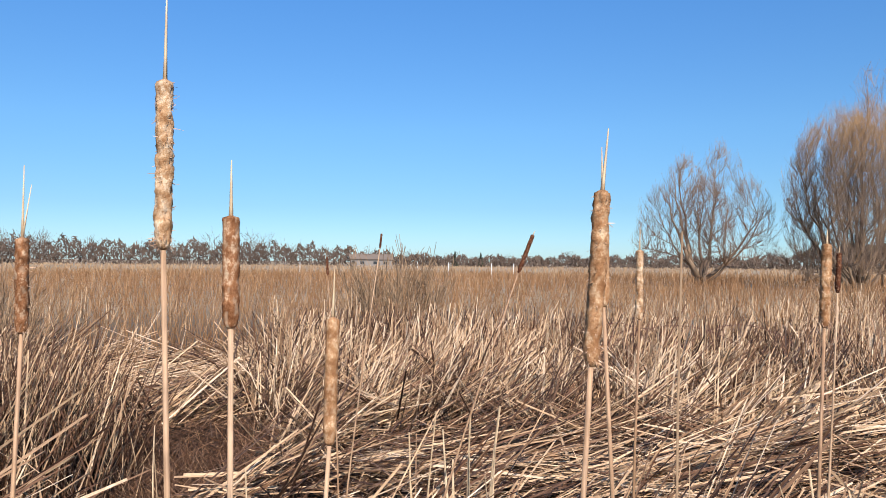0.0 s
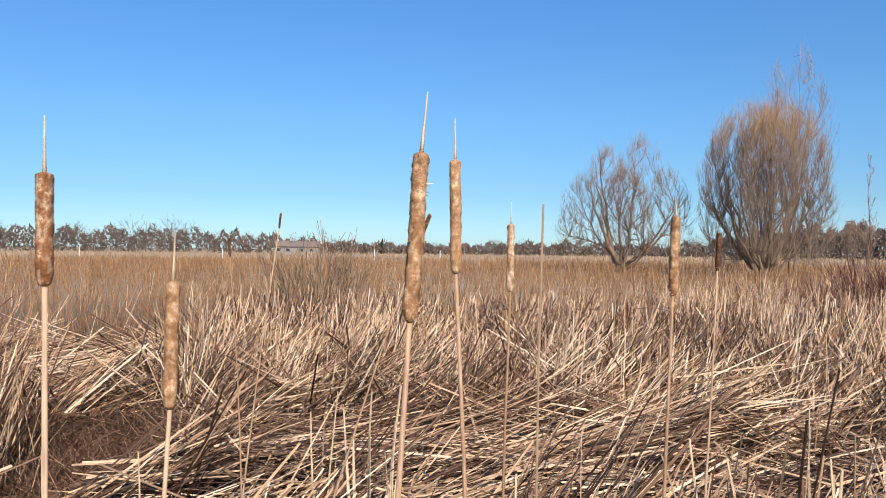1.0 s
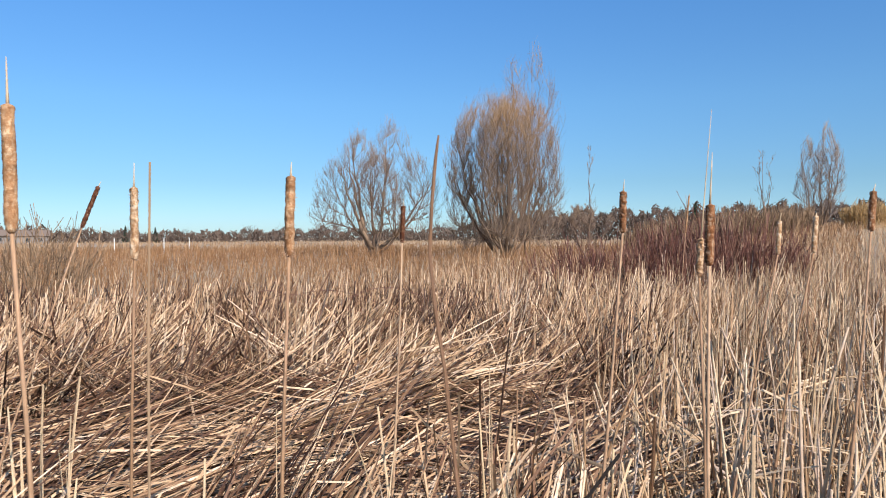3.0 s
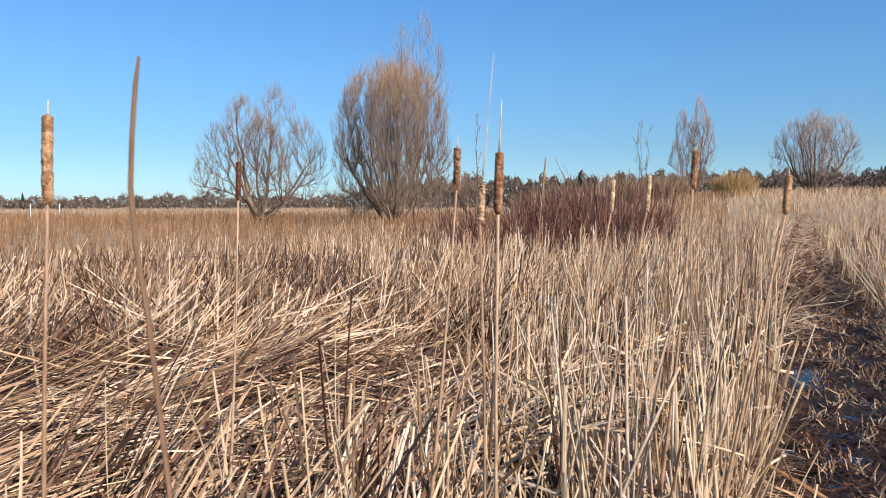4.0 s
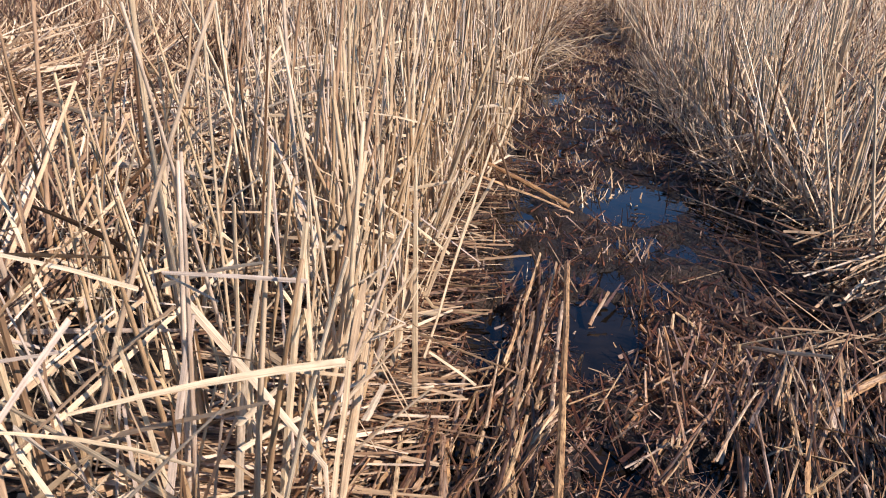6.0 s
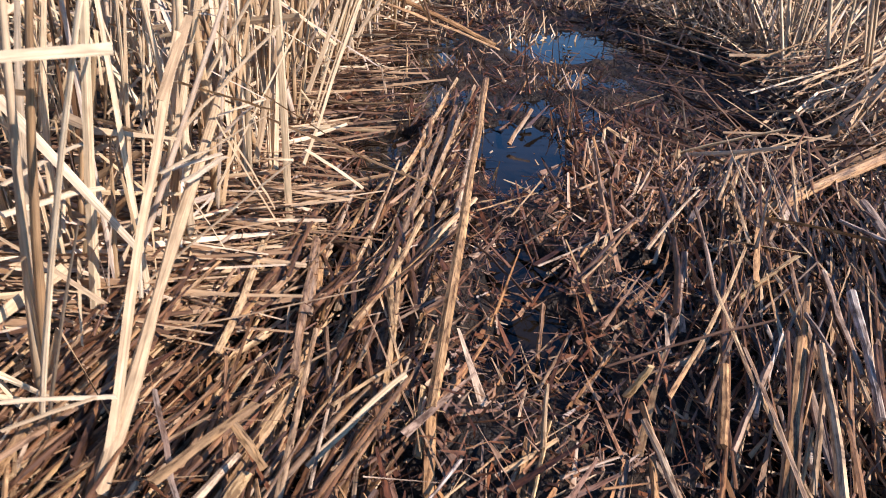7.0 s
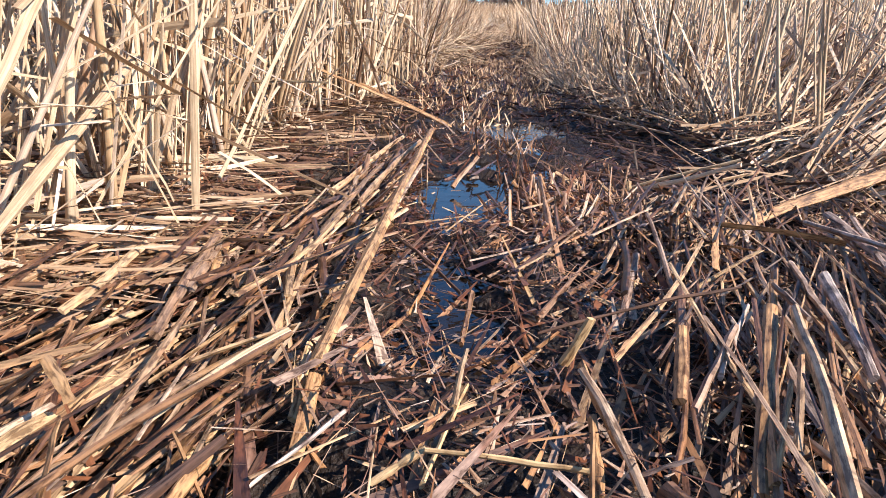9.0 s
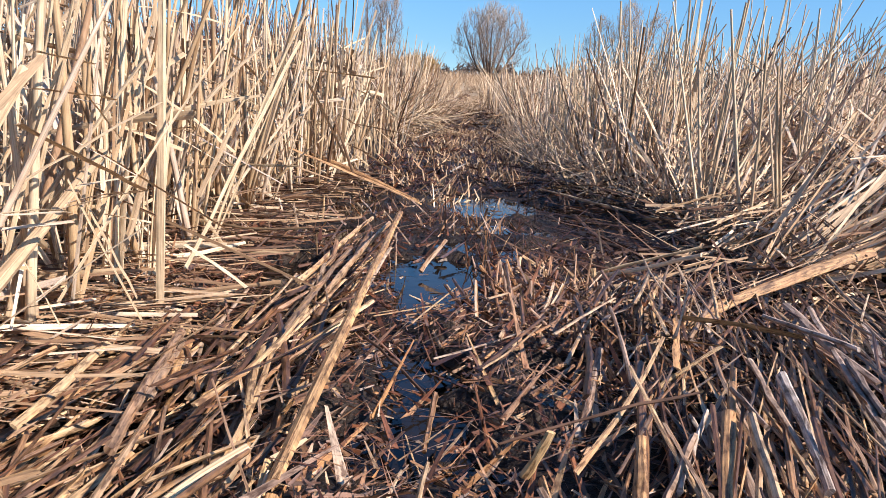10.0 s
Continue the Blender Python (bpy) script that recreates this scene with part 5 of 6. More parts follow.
stick((2.110, 0.961, 0.09), (1.824, 0.677, 0.08), 0.0137, M_STICK, "mottled tan stem at the top of the pile", 0.8, 0.75)
stick((2.009, 0.246, 0.12), (1.893, 0.124, 0.09), 0.0085, M_STICK, "dark brown broken stem leaning on the mud", 0.7, 0.3)
stick((1.959, 0.205, 0.1), (1.795, 0.117, 0.08), 0.0073, M_ORANGE, "ochre stem lying along the trail", 0.7)
stick((1.815, 0.227, 0.08), (1.813, 0.162, 0.07), 0.0076, M_YELLOW, "bright yellow broken stem on the mud", 0.5)
stick((1.933, 0.125, 0.08), (1.860, 0.027, 0.09), 0.0170, M_STICK, "thick dark grey rotten stem", 0.7, 0.05)
stick((1.857, 0.074, 0.13), (1.825, 0.073, 0.09), 0.0085, M_ORANGE, "orange-brown upright stub of a stem", 0.7)
stick((2.306, 0.160, 0.13), (1.972, 0.063, 0.08), 0.0140, M_ORANGE, "glossy orange-brown stem on the bank pile", 0.8)
stick((2.288, 0.129, 0.14), (1.885, -0.027, 0.11), 0.0140, M_STICK, "thick grey-brown weathered stem on the bank pile", 0.85, 0.5)
stick((2.185, 0.218, 0.12), (2.050, 0.162, 0.1), 0.0133, M_ORANGE, "short orange-brown stem on the bank pile", 0.8)
stick((2.226, 0.173, 0.12), (2.060, 0.152, 0.09), 0.0142, M_STICK_GREY, "grey weathered stem on the bank pile", 0.8, 0.7)
stick((2.129, 0.087, 0.12), (1.986, 0.056, 0.09), 0.0079, M_ORANGE, "thin orange-brown stem on the bank pile", 0.7)
stick((1.955, -0.010, 0.12), (1.883, -0.031, 0.11), 0.0071, M_ORANGE, "brown stem on the bank pile", 0.7)
stick((1.866, 0.188, 0.1), (1.832, 0.103, 0.09), 0.0085, M_STICK_GREY, "flat grey split leaf on the mud", 0.3, 0.35)
stick((1.921, 0.143, 0.09), (1.943, 0.109, 0.11), 0.0081, M_STICK_GREY, "short pale grey split leaf", 0.3, 0.9)
stick((1.773, 0.142, 0.08), (1.818, 0.125, 0.08), 0.0071, M_YELLOW, "bright yellow broken stem on the mud", 0.6)
stick((3.834, 2.545, 0.22), (3.902, 1.894, 0.05), 0.0226, M_ORANGE, "orange-brown reed stem fallen out of the wall of reeds", 0.7)
stick((1.803, 0.859, 0.32), (1.934, 0.957, 0.3), 0.0137, M_REED, "pale split leaf caught between standing stalks", 0.25, 0.9)
stick((1.977, 1.039, 0.3), (2.236, 1.256, 0.28), 0.0136, M_REED, "pale split leaf caught between standing stalks", 0.25, 0.95)
stick((2.637, 0.460, 0.13), (2.336, 0.282, 0.1), 0.0118, M_STICK_GREY, "grey-brown weathered stem on the bank pile", 0.8, 0.4)
stick((2.455, 0.330, 0.11), (2.097, 0.179, 0.1), 0.0126, M_STICK, "mottled grey-brown stem on the bank pile", 0.8, 0.62)
stick((2.417, 0.188, 0.13), (2.137, 0.108, 0.11), 0.0107, M_ORANGE, "orange-brown stem on the bank pile", 0.8)
stick((2.497, 0.146, 0.13), (2.217, 0.031, 0.11), 0.0137, M_STICK_GREY, "grey weathered stem on the bank pile", 0.85, 0.65)
stick((2.360, 0.171, 0.14), (2.293, 0.112, 0.13), 0.0112, M_STICK_GREY, "pale grey broken stem on the bank pile", 0.8, 0.95)
stick((2.881, 0.225, 0.14), (2.550, 0.032, 0.13), 0.0173, M_STICK_GREY, "grey weathered stem on the bank pile", 0.85, 0.7)
stick((2.928, 0.193, 0.13), (2.382, -0.003, 0.12), 0.0165, M_STICK_GREY, "grey weathered stem on the bank pile", 0.8, 0.55)
stick((2.313, 0.186, 0.12), (2.132, 0.153, 0.1), 0.0110, M_STICK_GREY, "pale grey stem on the bank pile", 0.8, 0.9)
stick((2.559, 0.199, 0.12), (2.301, 0.073, 0.11), 0.0139, M_STICK_GREY, "grey weathered stem on the bank pile", 0.85, 0.8)
stick((2.600, 0.079, 0.14), (2.428, 0.008, 0.13), 0.0138, M_STICK_GREY, "grey weathered stem on the bank pile", 0.85, 0.75)
stick((2.525, 0.426, 0.09), (2.265, 0.325, 0.07), 0.0128, M_STICK_GREY, "grey stem at the edge of the bank pile", 0.8, 0.5)
stick((2.725, 0.228, 0.15), (2.675, 0.075, 0.14), 0.0141, M_STICK_GREY, "grey weathered stem on the bank pile", 0.8, 0.85)
stick((2.936, 1.226, 0.08), (2.331, 0.823, 0.06), 0.0125, M_STICK, "tan stem at the tip of the pile", 0.7, 0.8)
stick((2.970, 1.338, 0.09), (2.375, 0.925, 0.07), 0.0159, M_STICK, "red-brown stem at the tip of the pile", 0.7, 0.42)
stick((2.780, 1.224, 0.1), (2.241, 0.867, 0.08), 0.0132, M_SHEATH, "tan split leaf at the tip of the pile", 0.4, 0.6)
stick((3.160, 1.419, 0.1), (2.448, 0.978, 0.09), 0.0128, M_STICK, "straw stem at the tip of the pile", 0.7, 0.9)
stick((3.198, 1.523, 0.1), (2.474, 1.078, 0.09), 0.0124, M_STICK, "tan stem at the tip of the pile", 0.7, 0.75)
stick((2.927, 1.111, 0.04), (3.073, 1.142, 0.1), 0.0135, M_STICK, "brown stem standing out of the pool", 0.7, 0.5)
stick((2.697, 0.994, 0.03), (2.715, 0.993, 0.06), 0.0090, M_YELLOW, "yellow-green leaf tip in the water", 0.4)
stick((2.918, 0.402, 0.2), (3.040, 0.698, 0.08), 0.0102, M_REED, "straw reed stem fallen from the bank", 0.6, 0.8)
stick((2.842, 0.807, 0.12), (2.588, 0.617, 0.05), 0.0140, M_STICK, "tan stub standing in the litter", 0.7, 0.85)
stick((2.751, 0.784, 0.1), (2.602, 0.651, 0.05), 0.0103, M_STICK, "tan stub standing in the litter", 0.7, 0.9)
stick((2.977, 0.657, 0.12), (2.970, 0.647, 0.09), 0.0131, M_YELLOW, "yellow stub of a cut stem", 0.7)
stick((2.223, 0.532, 0.07), (2.124, 0.473, 0.04), 0.0124, M_STICK, "mottled tan stem half sunk in the mud", 0.8, 0.8)
stick((2.428, 0.603, 0.05), (2.527, 0.610, 0.05), 0.0148, M_ORANGE, "orange-brown flake of stem", 0.35)

stick((1.528, 0.657, 0.08), (2.150, 1.243, 0.352), 0.0205, M_REED, "long tan reed stem leaning low against the standing stalks", 0.8, 0.5)
stick((1.551, 0.681, 0.08), (1.900, 0.990, 0.486), 0.0165, M_REED, "thick pale straw stalk leaning out of the reeds", 0.7, 0.58)
stick((1.620, 0.996, 0.330), (1.750, 1.032, 0.347), 0.0176, M_REED, "pale split leaf caught between standing stalks", 0.25, 0.85, "reed leaf")
stick((1.600, 0.960, 0.307), (1.749, 0.989, 0.292), 0.0112, M_REED, "pale split leaf caught between standing stalks", 0.25, 0.9, "reed leaf")
stick((1.868, 1.039, 0.269), (1.985, 1.044, 0.270), 0.0108, M_REED, "pale split leaf caught between standing stalks", 0.25, 0.95, "reed leaf")
stick((2.027, 1.109, 0.313), (2.124, 1.097, 0.326), 0.0085, M_REED, "straw leaf snapped over between standing stalks", 0.25, 0.9, "reed leaf")
stick((2.124, 1.097, 0.326), (2.056, 1.160, 0.379), 0.0087, M_REED, "straw leaf snapped over between standing stalks", 0.25, 0.95, "reed leaf")
stick((1.711, 1.161, 0.435), (1.793, 1.180, 0.414), 0.0088, M_REED, "straw leaf snapped over between standing stalks", 0.25, 0.7, "reed leaf")
stick((1.483, 0.736, 0.195), (1.591, 0.710, 0.154), 0.0100, M_REED, "pale leaf lying across the foot of the stalks", 0.25, 0.9, "reed leaf")
stick((1.468, 0.706, 0.182), (1.572, 0.712, 0.164), 0.0084, M_REED, "straw leaf lying across the foot of the stalks", 0.25, 0.6, "reed leaf")
stick((1.975, 1.038, 0.335), (2.109, 1.068, 0.085), 0.0084, M_REED, "thin straw leaf hanging at the foot of the reeds", 0.3, 0.55, "reed leaf")
stick((1.619, 0.888, 0.216), (1.653, 0.889, 0.197), 0.0058, M_REED, "straw leaf snapped over between standing stalks", 0.25, 0.6, "reed leaf")
stick((2.025, 1.362, 0.466), (2.221, 1.356, 0.431), 0.0098, M_REED, "pale split leaf caught between standing stalks", 0.25, 0.95, "reed leaf")
stick((1.815, 0.945, 0.307), (1.948, 1.015, 0.294), 0.0127, M_REED, "pale split leaf caught between standing stalks", 0.25, 0.75, "reed leaf")
stick((1.948, 1.015, 0.294), (2.122, 1.079, 0.303), 0.0119, M_REED, "pale split leaf caught between standing stalks", 0.25, 0.8, "reed leaf")
stick((1.896, 1.008, 0.414), (2.148, 1.109, 0.296), 0.0130, M_REED, "straw leaf snapped over between standing stalks", 0.25, 0.62, "reed leaf")
stick((1.903, 1.020, 0.336), (2.185, 1.120, 0.447), 0.0088, M_REED, "thin straw leaf slanting across standing stalks", 0.25, 0.7, "reed leaf")
stick((1.927, 1.014, 0.512), (2.041, 1.067, 0.501), 0.0095, M_REED, "thin straw leaf slanting across standing stalks", 0.25, 0.85, "reed leaf")
stick((1.920, 1.019, 0.462), (2.084, 1.090, 0.450), 0.0096, M_REED, "straw leaf snapped over between standing stalks", 0.25, 0.55, "reed leaf")
stick((2.008, 1.064, 0.475), (2.122, 1.134, 0.379), 0.0113, M_REED, "straw leaf snapped over between standing stalks", 0.25, 0.9, "reed leaf")
stick((2.027, 1.088, 0.294), (2.095, 1.059, 0.129), 0.0135, M_REED, "straw leaf hanging at the foot of the reeds", 0.3, 0.5, "reed leaf")
stick((1.897, 1.030, 0.239), (1.922, 0.970, 0.139), 0.0122, M_REED, "straw leaf hanging at the foot of the reeds", 0.3, 0.72, "reed leaf")
stick((2.243, 1.177, 0.439), (2.132, 1.159, 0.188), 0.0112, M_REED, "thin straw leaf slanting across standing stalks", 0.25, 0.45, "reed leaf")
stick((2.247, 1.144, 0.187), (2.295, 1.026, 0.120), 0.0099, M_REED, "broken straw leaf at the foot of the reeds", 0.3, 0.8, "reed leaf")
stick((2.298, 1.217, 0.121), (2.759, 1.395, 0.602), 0.0095, M_REED, "thin pale stalk leaning among standing reeds", 0.7, 0.62, "reed leaf")
stick((2.353, 1.222, 0.447), (2.529, 1.268, 0.566), 0.0113, M_REED, "thin straw leaf slanting across standing stalks", 0.25, 0.6, "reed leaf")
stick((2.495, 1.301, 0.422), (2.392, 1.301, 0.247), 0.0116, M_REED, "straw leaf snapped over between standing stalks", 0.25, 0.5, "reed leaf")
stick((2.844, 1.459, 0.506), (2.988, 1.450, 0.304), 0.0144, M_REED, "straw leaf snapped over between standing stalks", 0.25, 0.75, "reed leaf")
stick((2.691, 1.456, 0.309), (2.921, 1.525, 0.440), 0.0141, M_REED, "thin straw leaf slanting across standing stalks", 0.25, 0.65, "reed leaf")
stick((1.809, 0.904, 0.423), (1.935, 1.010, 0.507), 0.0132, M_REED, "straw leaf snapped over between standing stalks", 0.25, 0.4, "reed leaf")

stick((2.288, 0.733, 0.10), (2.235, 0.560, 0.06), 0.005, M_DARK, "thin dark twig lying over the long stem", 0.9)


def sheath(L, w, curl, twist, seed):
    """A split leaf sheath: a thin curved strip with torn ends."""
    g = np.random.default_rng(seed)
    K, A, thick = 8, 5, 0.0016
    s, a = np.linspace(-0.5, 0.5, K), np.linspace(-1, 1, A)
    wide = 0.5 * w * (1 + 0.10 * g.normal(size=K))
    ragged = np.zeros((K, A))
    ragged[0], ragged[-1] = g.uniform(-1.2, 1.2, A) * w, g.uniform(-1.2, 1.2, A) * w
    rows = []
    for side in (1, 0):
        for k in range(K):
            ang = a * curl
            yy = a * wide[k]
            zz = (np.cos(ang) - 1) * wide[k] * 2 * math.copysign(1, curl) + side * thick
            t = twist * s[k]
            rows.append(np.stack([s[k] * L + ragged[k], yy * math.cos(t) - zz * math.sin(t) + 0.02 * L * math.sin(s[k] * 5 + seed), yy * math.sin(t) + zz * math.cos(t) + 0.012 * L * math.cos(s[k] * 6 + seed)], -1))
    co = np.concatenate(rows)
    low = K * A
    faces = []
    for k in range(K - 1):
        for q in range(A - 1):
            i = k * A + q
            faces.append((i, i + A, i + A + 1, i + 1))
            faces.append((low + i, low + i + 1, low + i + A + 1, low + i + A))
        for q in (0, A - 1):
            i = k * A + q
            faces.append((i, low + i, low + i + A, i + A) if q == 0 else (i + A, low + i + A, low + i, i))
    for q in range(A - 1):
        faces.append((q, q + 1, low + q + 1, low + q))
        i = (K - 1) * A + q
        faces.append((i + 1, i, low + i, low + i + 1))
    me = bpy.data.meshes.new("sheath")
    me.from_pydata(co.tolist(), [], faces)
    at = me.attributes.new("tone", "FLOAT", "POINT")
    at.data.foreach_set("value", np.full(len(co), g.random(), np.float32))
    run = np.stack([co[:, 0], co[:, 1], np.full(len(co), g.random() * 50)], -1)
    me.attributes.new("run", "FLOAT_VECTOR", "POINT").data.foreach_set("vector", run.astype(np.float32).ravel())
    return me


def pile(n, u0, u1, v0, v1, az, spread, lift, seed, length, group, mat, side=0, broad=1.0):
    """Trampled stems lying side by side, each a thing of its own on a few shared meshes."""
    rng = np.random.default_rng(seed)
    shapes = []
    for q in range(8):
        L = np.linspace(*length, 8)[q]
        for k in range(2):
            shapes.append(sheath(L * rng.uniform(0.85, 1.15), broad * rng.uniform(0.007, 0.018), rng.choice((-1, 1)) * rng.uniform(0.2, 0.75), rng.normal(0, 0.5), seed * 50 + q * 2 + k))
            shapes[-1].materials.append(mat)
        s = np.linspace(-0.5, 0.5, 6)[:, None]
        P = np.concatenate([s * L, 0.012 * L * np.sin(s * 4 + q), 0.010 * L * np.cos(s * 5 + q)], 1)[None]
        shapes.append(tubes(P, 0.5 * broad * rng.uniform(0.010, 0.022) * (1 + 0.06 * rng.normal(size=6))[None], [rng.random()], 6, rng.uniform(0.25, 0.6), rng, True, False, 0.1))
        shapes[-1].materials.append(mat)
    made = 0
    while made < n:
        u, v = rng.uniform(u0, u1), rng.uniform(v0, v1)
        x, y = to_xy(u, v)
        if side > 0 and not (np.interp(u, [1.2, 2.3, 3.5], [-0.72, -0.78, -0.84]) < v < pile_side(u)):
            continue
        if on_stem(x, y) or (np.hypot(WAY[:, 0] - x, WAY[:, 1] - y) < (0.32 if side > 0 else 0.66)).any() or any(((x - p[0]) / p[2]) ** 2 + ((y - p[1]) / p[3]) ** 2 < 0.8 for p in POOLS):
            continue
        me = shapes[rng.integers(24)]
        ob = new("fallen_reed", me)
        ob.matrix_world = pose(x, y, float(ground_z(x, y)) + 0.012 + lift * rng.random() * (0.3 + 0.7 * made / n), rng.normal(0, 22), rng.normal(-2, 4), 90 - az + math.degrees(rng.normal(0, spread)))
        tagged(ob, "trampled brown and straw reed stem in the wet trail", "reed stem", group)
        made += 1


pile(142, 1.15, 3.3, -0.90, 0.05, 60, 0.2, 0.055, 61, (0.12, 0.42), "stems lying along the trail's edge", M_SHEATH, 1, 0.58)
pile(58, 1.35, 2.75, -1.85, -1.22, 68, 0.17, 0.09, 62, (0.18, 0.50), "stems piled at the trail's bank", M_STICK_GREY, broad=0.72)
pile(8, 1.25, 3.2, -1.35, -0.55, 62, 0.8, 0.02, 63, (0.03, 0.10), "short stems in the mud", M_SHEATH)


def pile_rest():
    """The trampled stems under the ones on top."""
    rng = np.random.default_rng(66)
    rows, wide = [], []
    for n, u0, u1, v0, v1, az, spread, lift, l0, l1 in ((1800, 1.1, 3.4, -0.90, 0.1, 60, 0.24, 0.048, 0.10, 0.42), (700, 1.3, 2.7, -1.9, -1.2, 68, 0.18, 0.085, 0.14, 0.48), (300, 1.2, 3.0, -1.4, -0.5, 62, 0.6, 0.02, 0.03, 0.12), (380, 1.15, 2.9, -1.8, 0.0, 66, 0.45, 0.05, 0.06, 0.25)):
        u, v = rng.uniform(u0, u1, n), rng.uniform(v0, v1, n)
        x, y = to_xy(u, v)
        way = heading(np.radians(az) + rng.normal(0, spread, n), rng.normal(0.03, 0.06, n))
        L = rng.uniform(l0, l1, n)
        ok = ~in_channel(x, y) & ~on_stem(x, y) & ((v0 != -0.90) | ((v < pile_side(u)) & (v > np.interp(u, [1.2, 2.3, 3.5], [-0.74, -0.80, -0.86]))))
        for px, py, ru, rv in POOLS:
            du, dv = to_uv(x - px, y - py)
            ok &= (du / ru) ** 2 + (dv / rv) ** 2 > 0.9
        P = curves(np.stack([x, y, ground_z(x, y) + 0.008 + lift * rng.random(n)], -1) - way * L[:, None] / 2, way, L, rng.normal(0, 0.04, (n, 3)), 4)[ok]
        P[:, :, 2] = np.maximum(P[:, :, 2], ground_z(P[:, :, 0], P[:, :, 1]) + 0.004)
        P = P[clear(P, 0.45)]
        rows.append(P)
        wide.append((0.003 + 0.011 * rng.random(len(P))) * (0.6 if l1 < 0.3 else 0.7 if az > 65 else 1.0))
    P = np.concatenate(rows)
    stuff("trampled_reeds", tubes(P, taper(np.concatenate(wide), 4, 0.75), rng.random(len(P)) ** 1.2, 4, 0.4, rng, True, lying=0.5), M_STICK, "trampled brown reed stems packed on the trail", "reeds")


pile_rest()


def shoot_shapes():
    """A few reed shoots: lists of stiff flat leaves from one foot, some of them snapped."""
    rng = np.random.default_rng(71)
    out = []
    for q in range(14):
        k = int(rng.integers(4, 7))
        az = rng.uniform(0, 6.28, k)
        tall = np.arange(k) < rng.integers(1, 3)
        P = curves(rng.normal(0, 0.010, (k, 3)) * (1, 1, 0), heading(az, np.radians(np.where(tall, rng.uniform(82, 90, k), rng.uniform(50, 86, k)))), np.where(tall, rng.uniform(0.6, 1.1, k), rng.uniform(0.25, 0.8, k)), heading(az, np.full(k, -0.2)) * rng.uniform(0, 0.08, k)[:, None], 6)
        P[~tall] = kinked(P[~tall], rng, 0.7)
        W, tone = np.where(tall[:, None], taper(rng.uniform(0.012, 0.022, k), 6, 0.45, 1.0), taper(rng.uniform(0.006, 0.014, k), 6, 0.5, 1.2)), rng.uniform(0.0, 0.3, k)
        leaves = [("culm", tubes(P[i:i + 1], W[i:i + 1], tone[i:i + 1], 6, 0.75, rng, True, True)) if tall[i] else ("leaf", tubes(P[i:i + 1], W[i:i + 1], tone[i:i + 1], 4, 0.2, rng, True)) for i in range(k)]
        for _, me in leaves:
            me.materials.append(M_SHOOT)
        out.append(leaves)
    return out


M_SHOOT = strand_material("straw_shoot", [(0.0, (0.29, 0.1794, 0.0891)), (0.2, (0.49, 0.354, 0.193)), (0.45, (0.625, 0.4947, 0.2871)), (0.65, (0.55, 0.4462, 0.3267)), (0.85, (0.79, 0.6644, 0.4257)), (1.0, (0.67, 0.5674, 0.4257))], 0.5, (0.44, 0.27, 0.11), 0.35, 30, by_object=True)


def shoots():
    rng = np.random.default_rng(72)
    shapes = shoot_shapes()
    made = 0
    while made < 190:
        u = 0.9 + 4.3 * rng.random() ** 1.2
        v = trail_mid(u) + trail_half(u) + np.interp(u, [1, 3, 6], [0.95, 1.25, 1.9]) * rng.random() ** 1.5
        if (u < 2.9 and rng.random() < 0.62) or (u < 1.75 and v < 0.35) or math.hypot(u - 2.62, v - 0.2) < 0.2:
            continue
        x, y = to_xy(u, v)
        if np.hypot(WAY[:, 0] - x, WAY[:, 1] - y).min() < 0.45:
            continue
        ob = new("reed_shoot")
        for kind, me in shapes[rng.integers(14)]:
            new(kind, me).parent = ob
        ob.matrix_world = pose(x, y, float(ground_z(x, y)) - 0.015, rng.normal(0, 8), rng.normal(0, 8), rng.uniform(0, 360)) @ Matrix.Scale(rng.uniform(0.8, 1.08), 4)
        tagged(ob, "standing straw-yellow reed shoot with snapped leaves", "reed shoot", "reed shoots beside the trail")
        made += 1


shoots()


# ---- trees and shrubs ----
def branch_level(P, W, rng, each, ratio, spread, up, lo=0.25, K=4, inside=None, wratio=0.5):
    """Children that leave every parent along its length."""
    N, Kp, _ = P.shape
    idx = np.repeat(np.arange(N), each)
    s = rng.uniform(lo, 1.0, len(idx)) * (Kp - 1)
    i = np.minimum(s.astype(int), Kp - 2)
    f = (s - i)[:, None]
    a, b = P[idx, i], P[idx, i + 1]
    start = a * (1 - f) + b * f
    T = unit(b - a)
    length = np.linalg.norm(np.diff(P, axis=1), axis=2).sum(1)[idx] * ratio * rng.uniform(0.6, 1.15, len(idx)) * (1.15 - 0.5 * s / (Kp - 1))
    way = unit(T + spread * rng.normal(size=T.shape) + np.array([0, 0, up]))
    bend = rng.normal(0, 0.10, T.shape) + np.array([0, 0, 0.16 * np.sign(up)])
    C = curves(start, way, length, bend, K)
    if inside is not None:
        c, rad = inside
        for _ in range(2):
            out = np.linalg.norm((C[:, -1] - c) / rad, axis=1) > 1
            length = np.where(out, length * 0.55, length)
            C = curves(start, way, length, bend, K)
    w = (W[idx, i] * wratio)[:, None] * np.linspace(1, 0.35, K)[None]
    return C, w


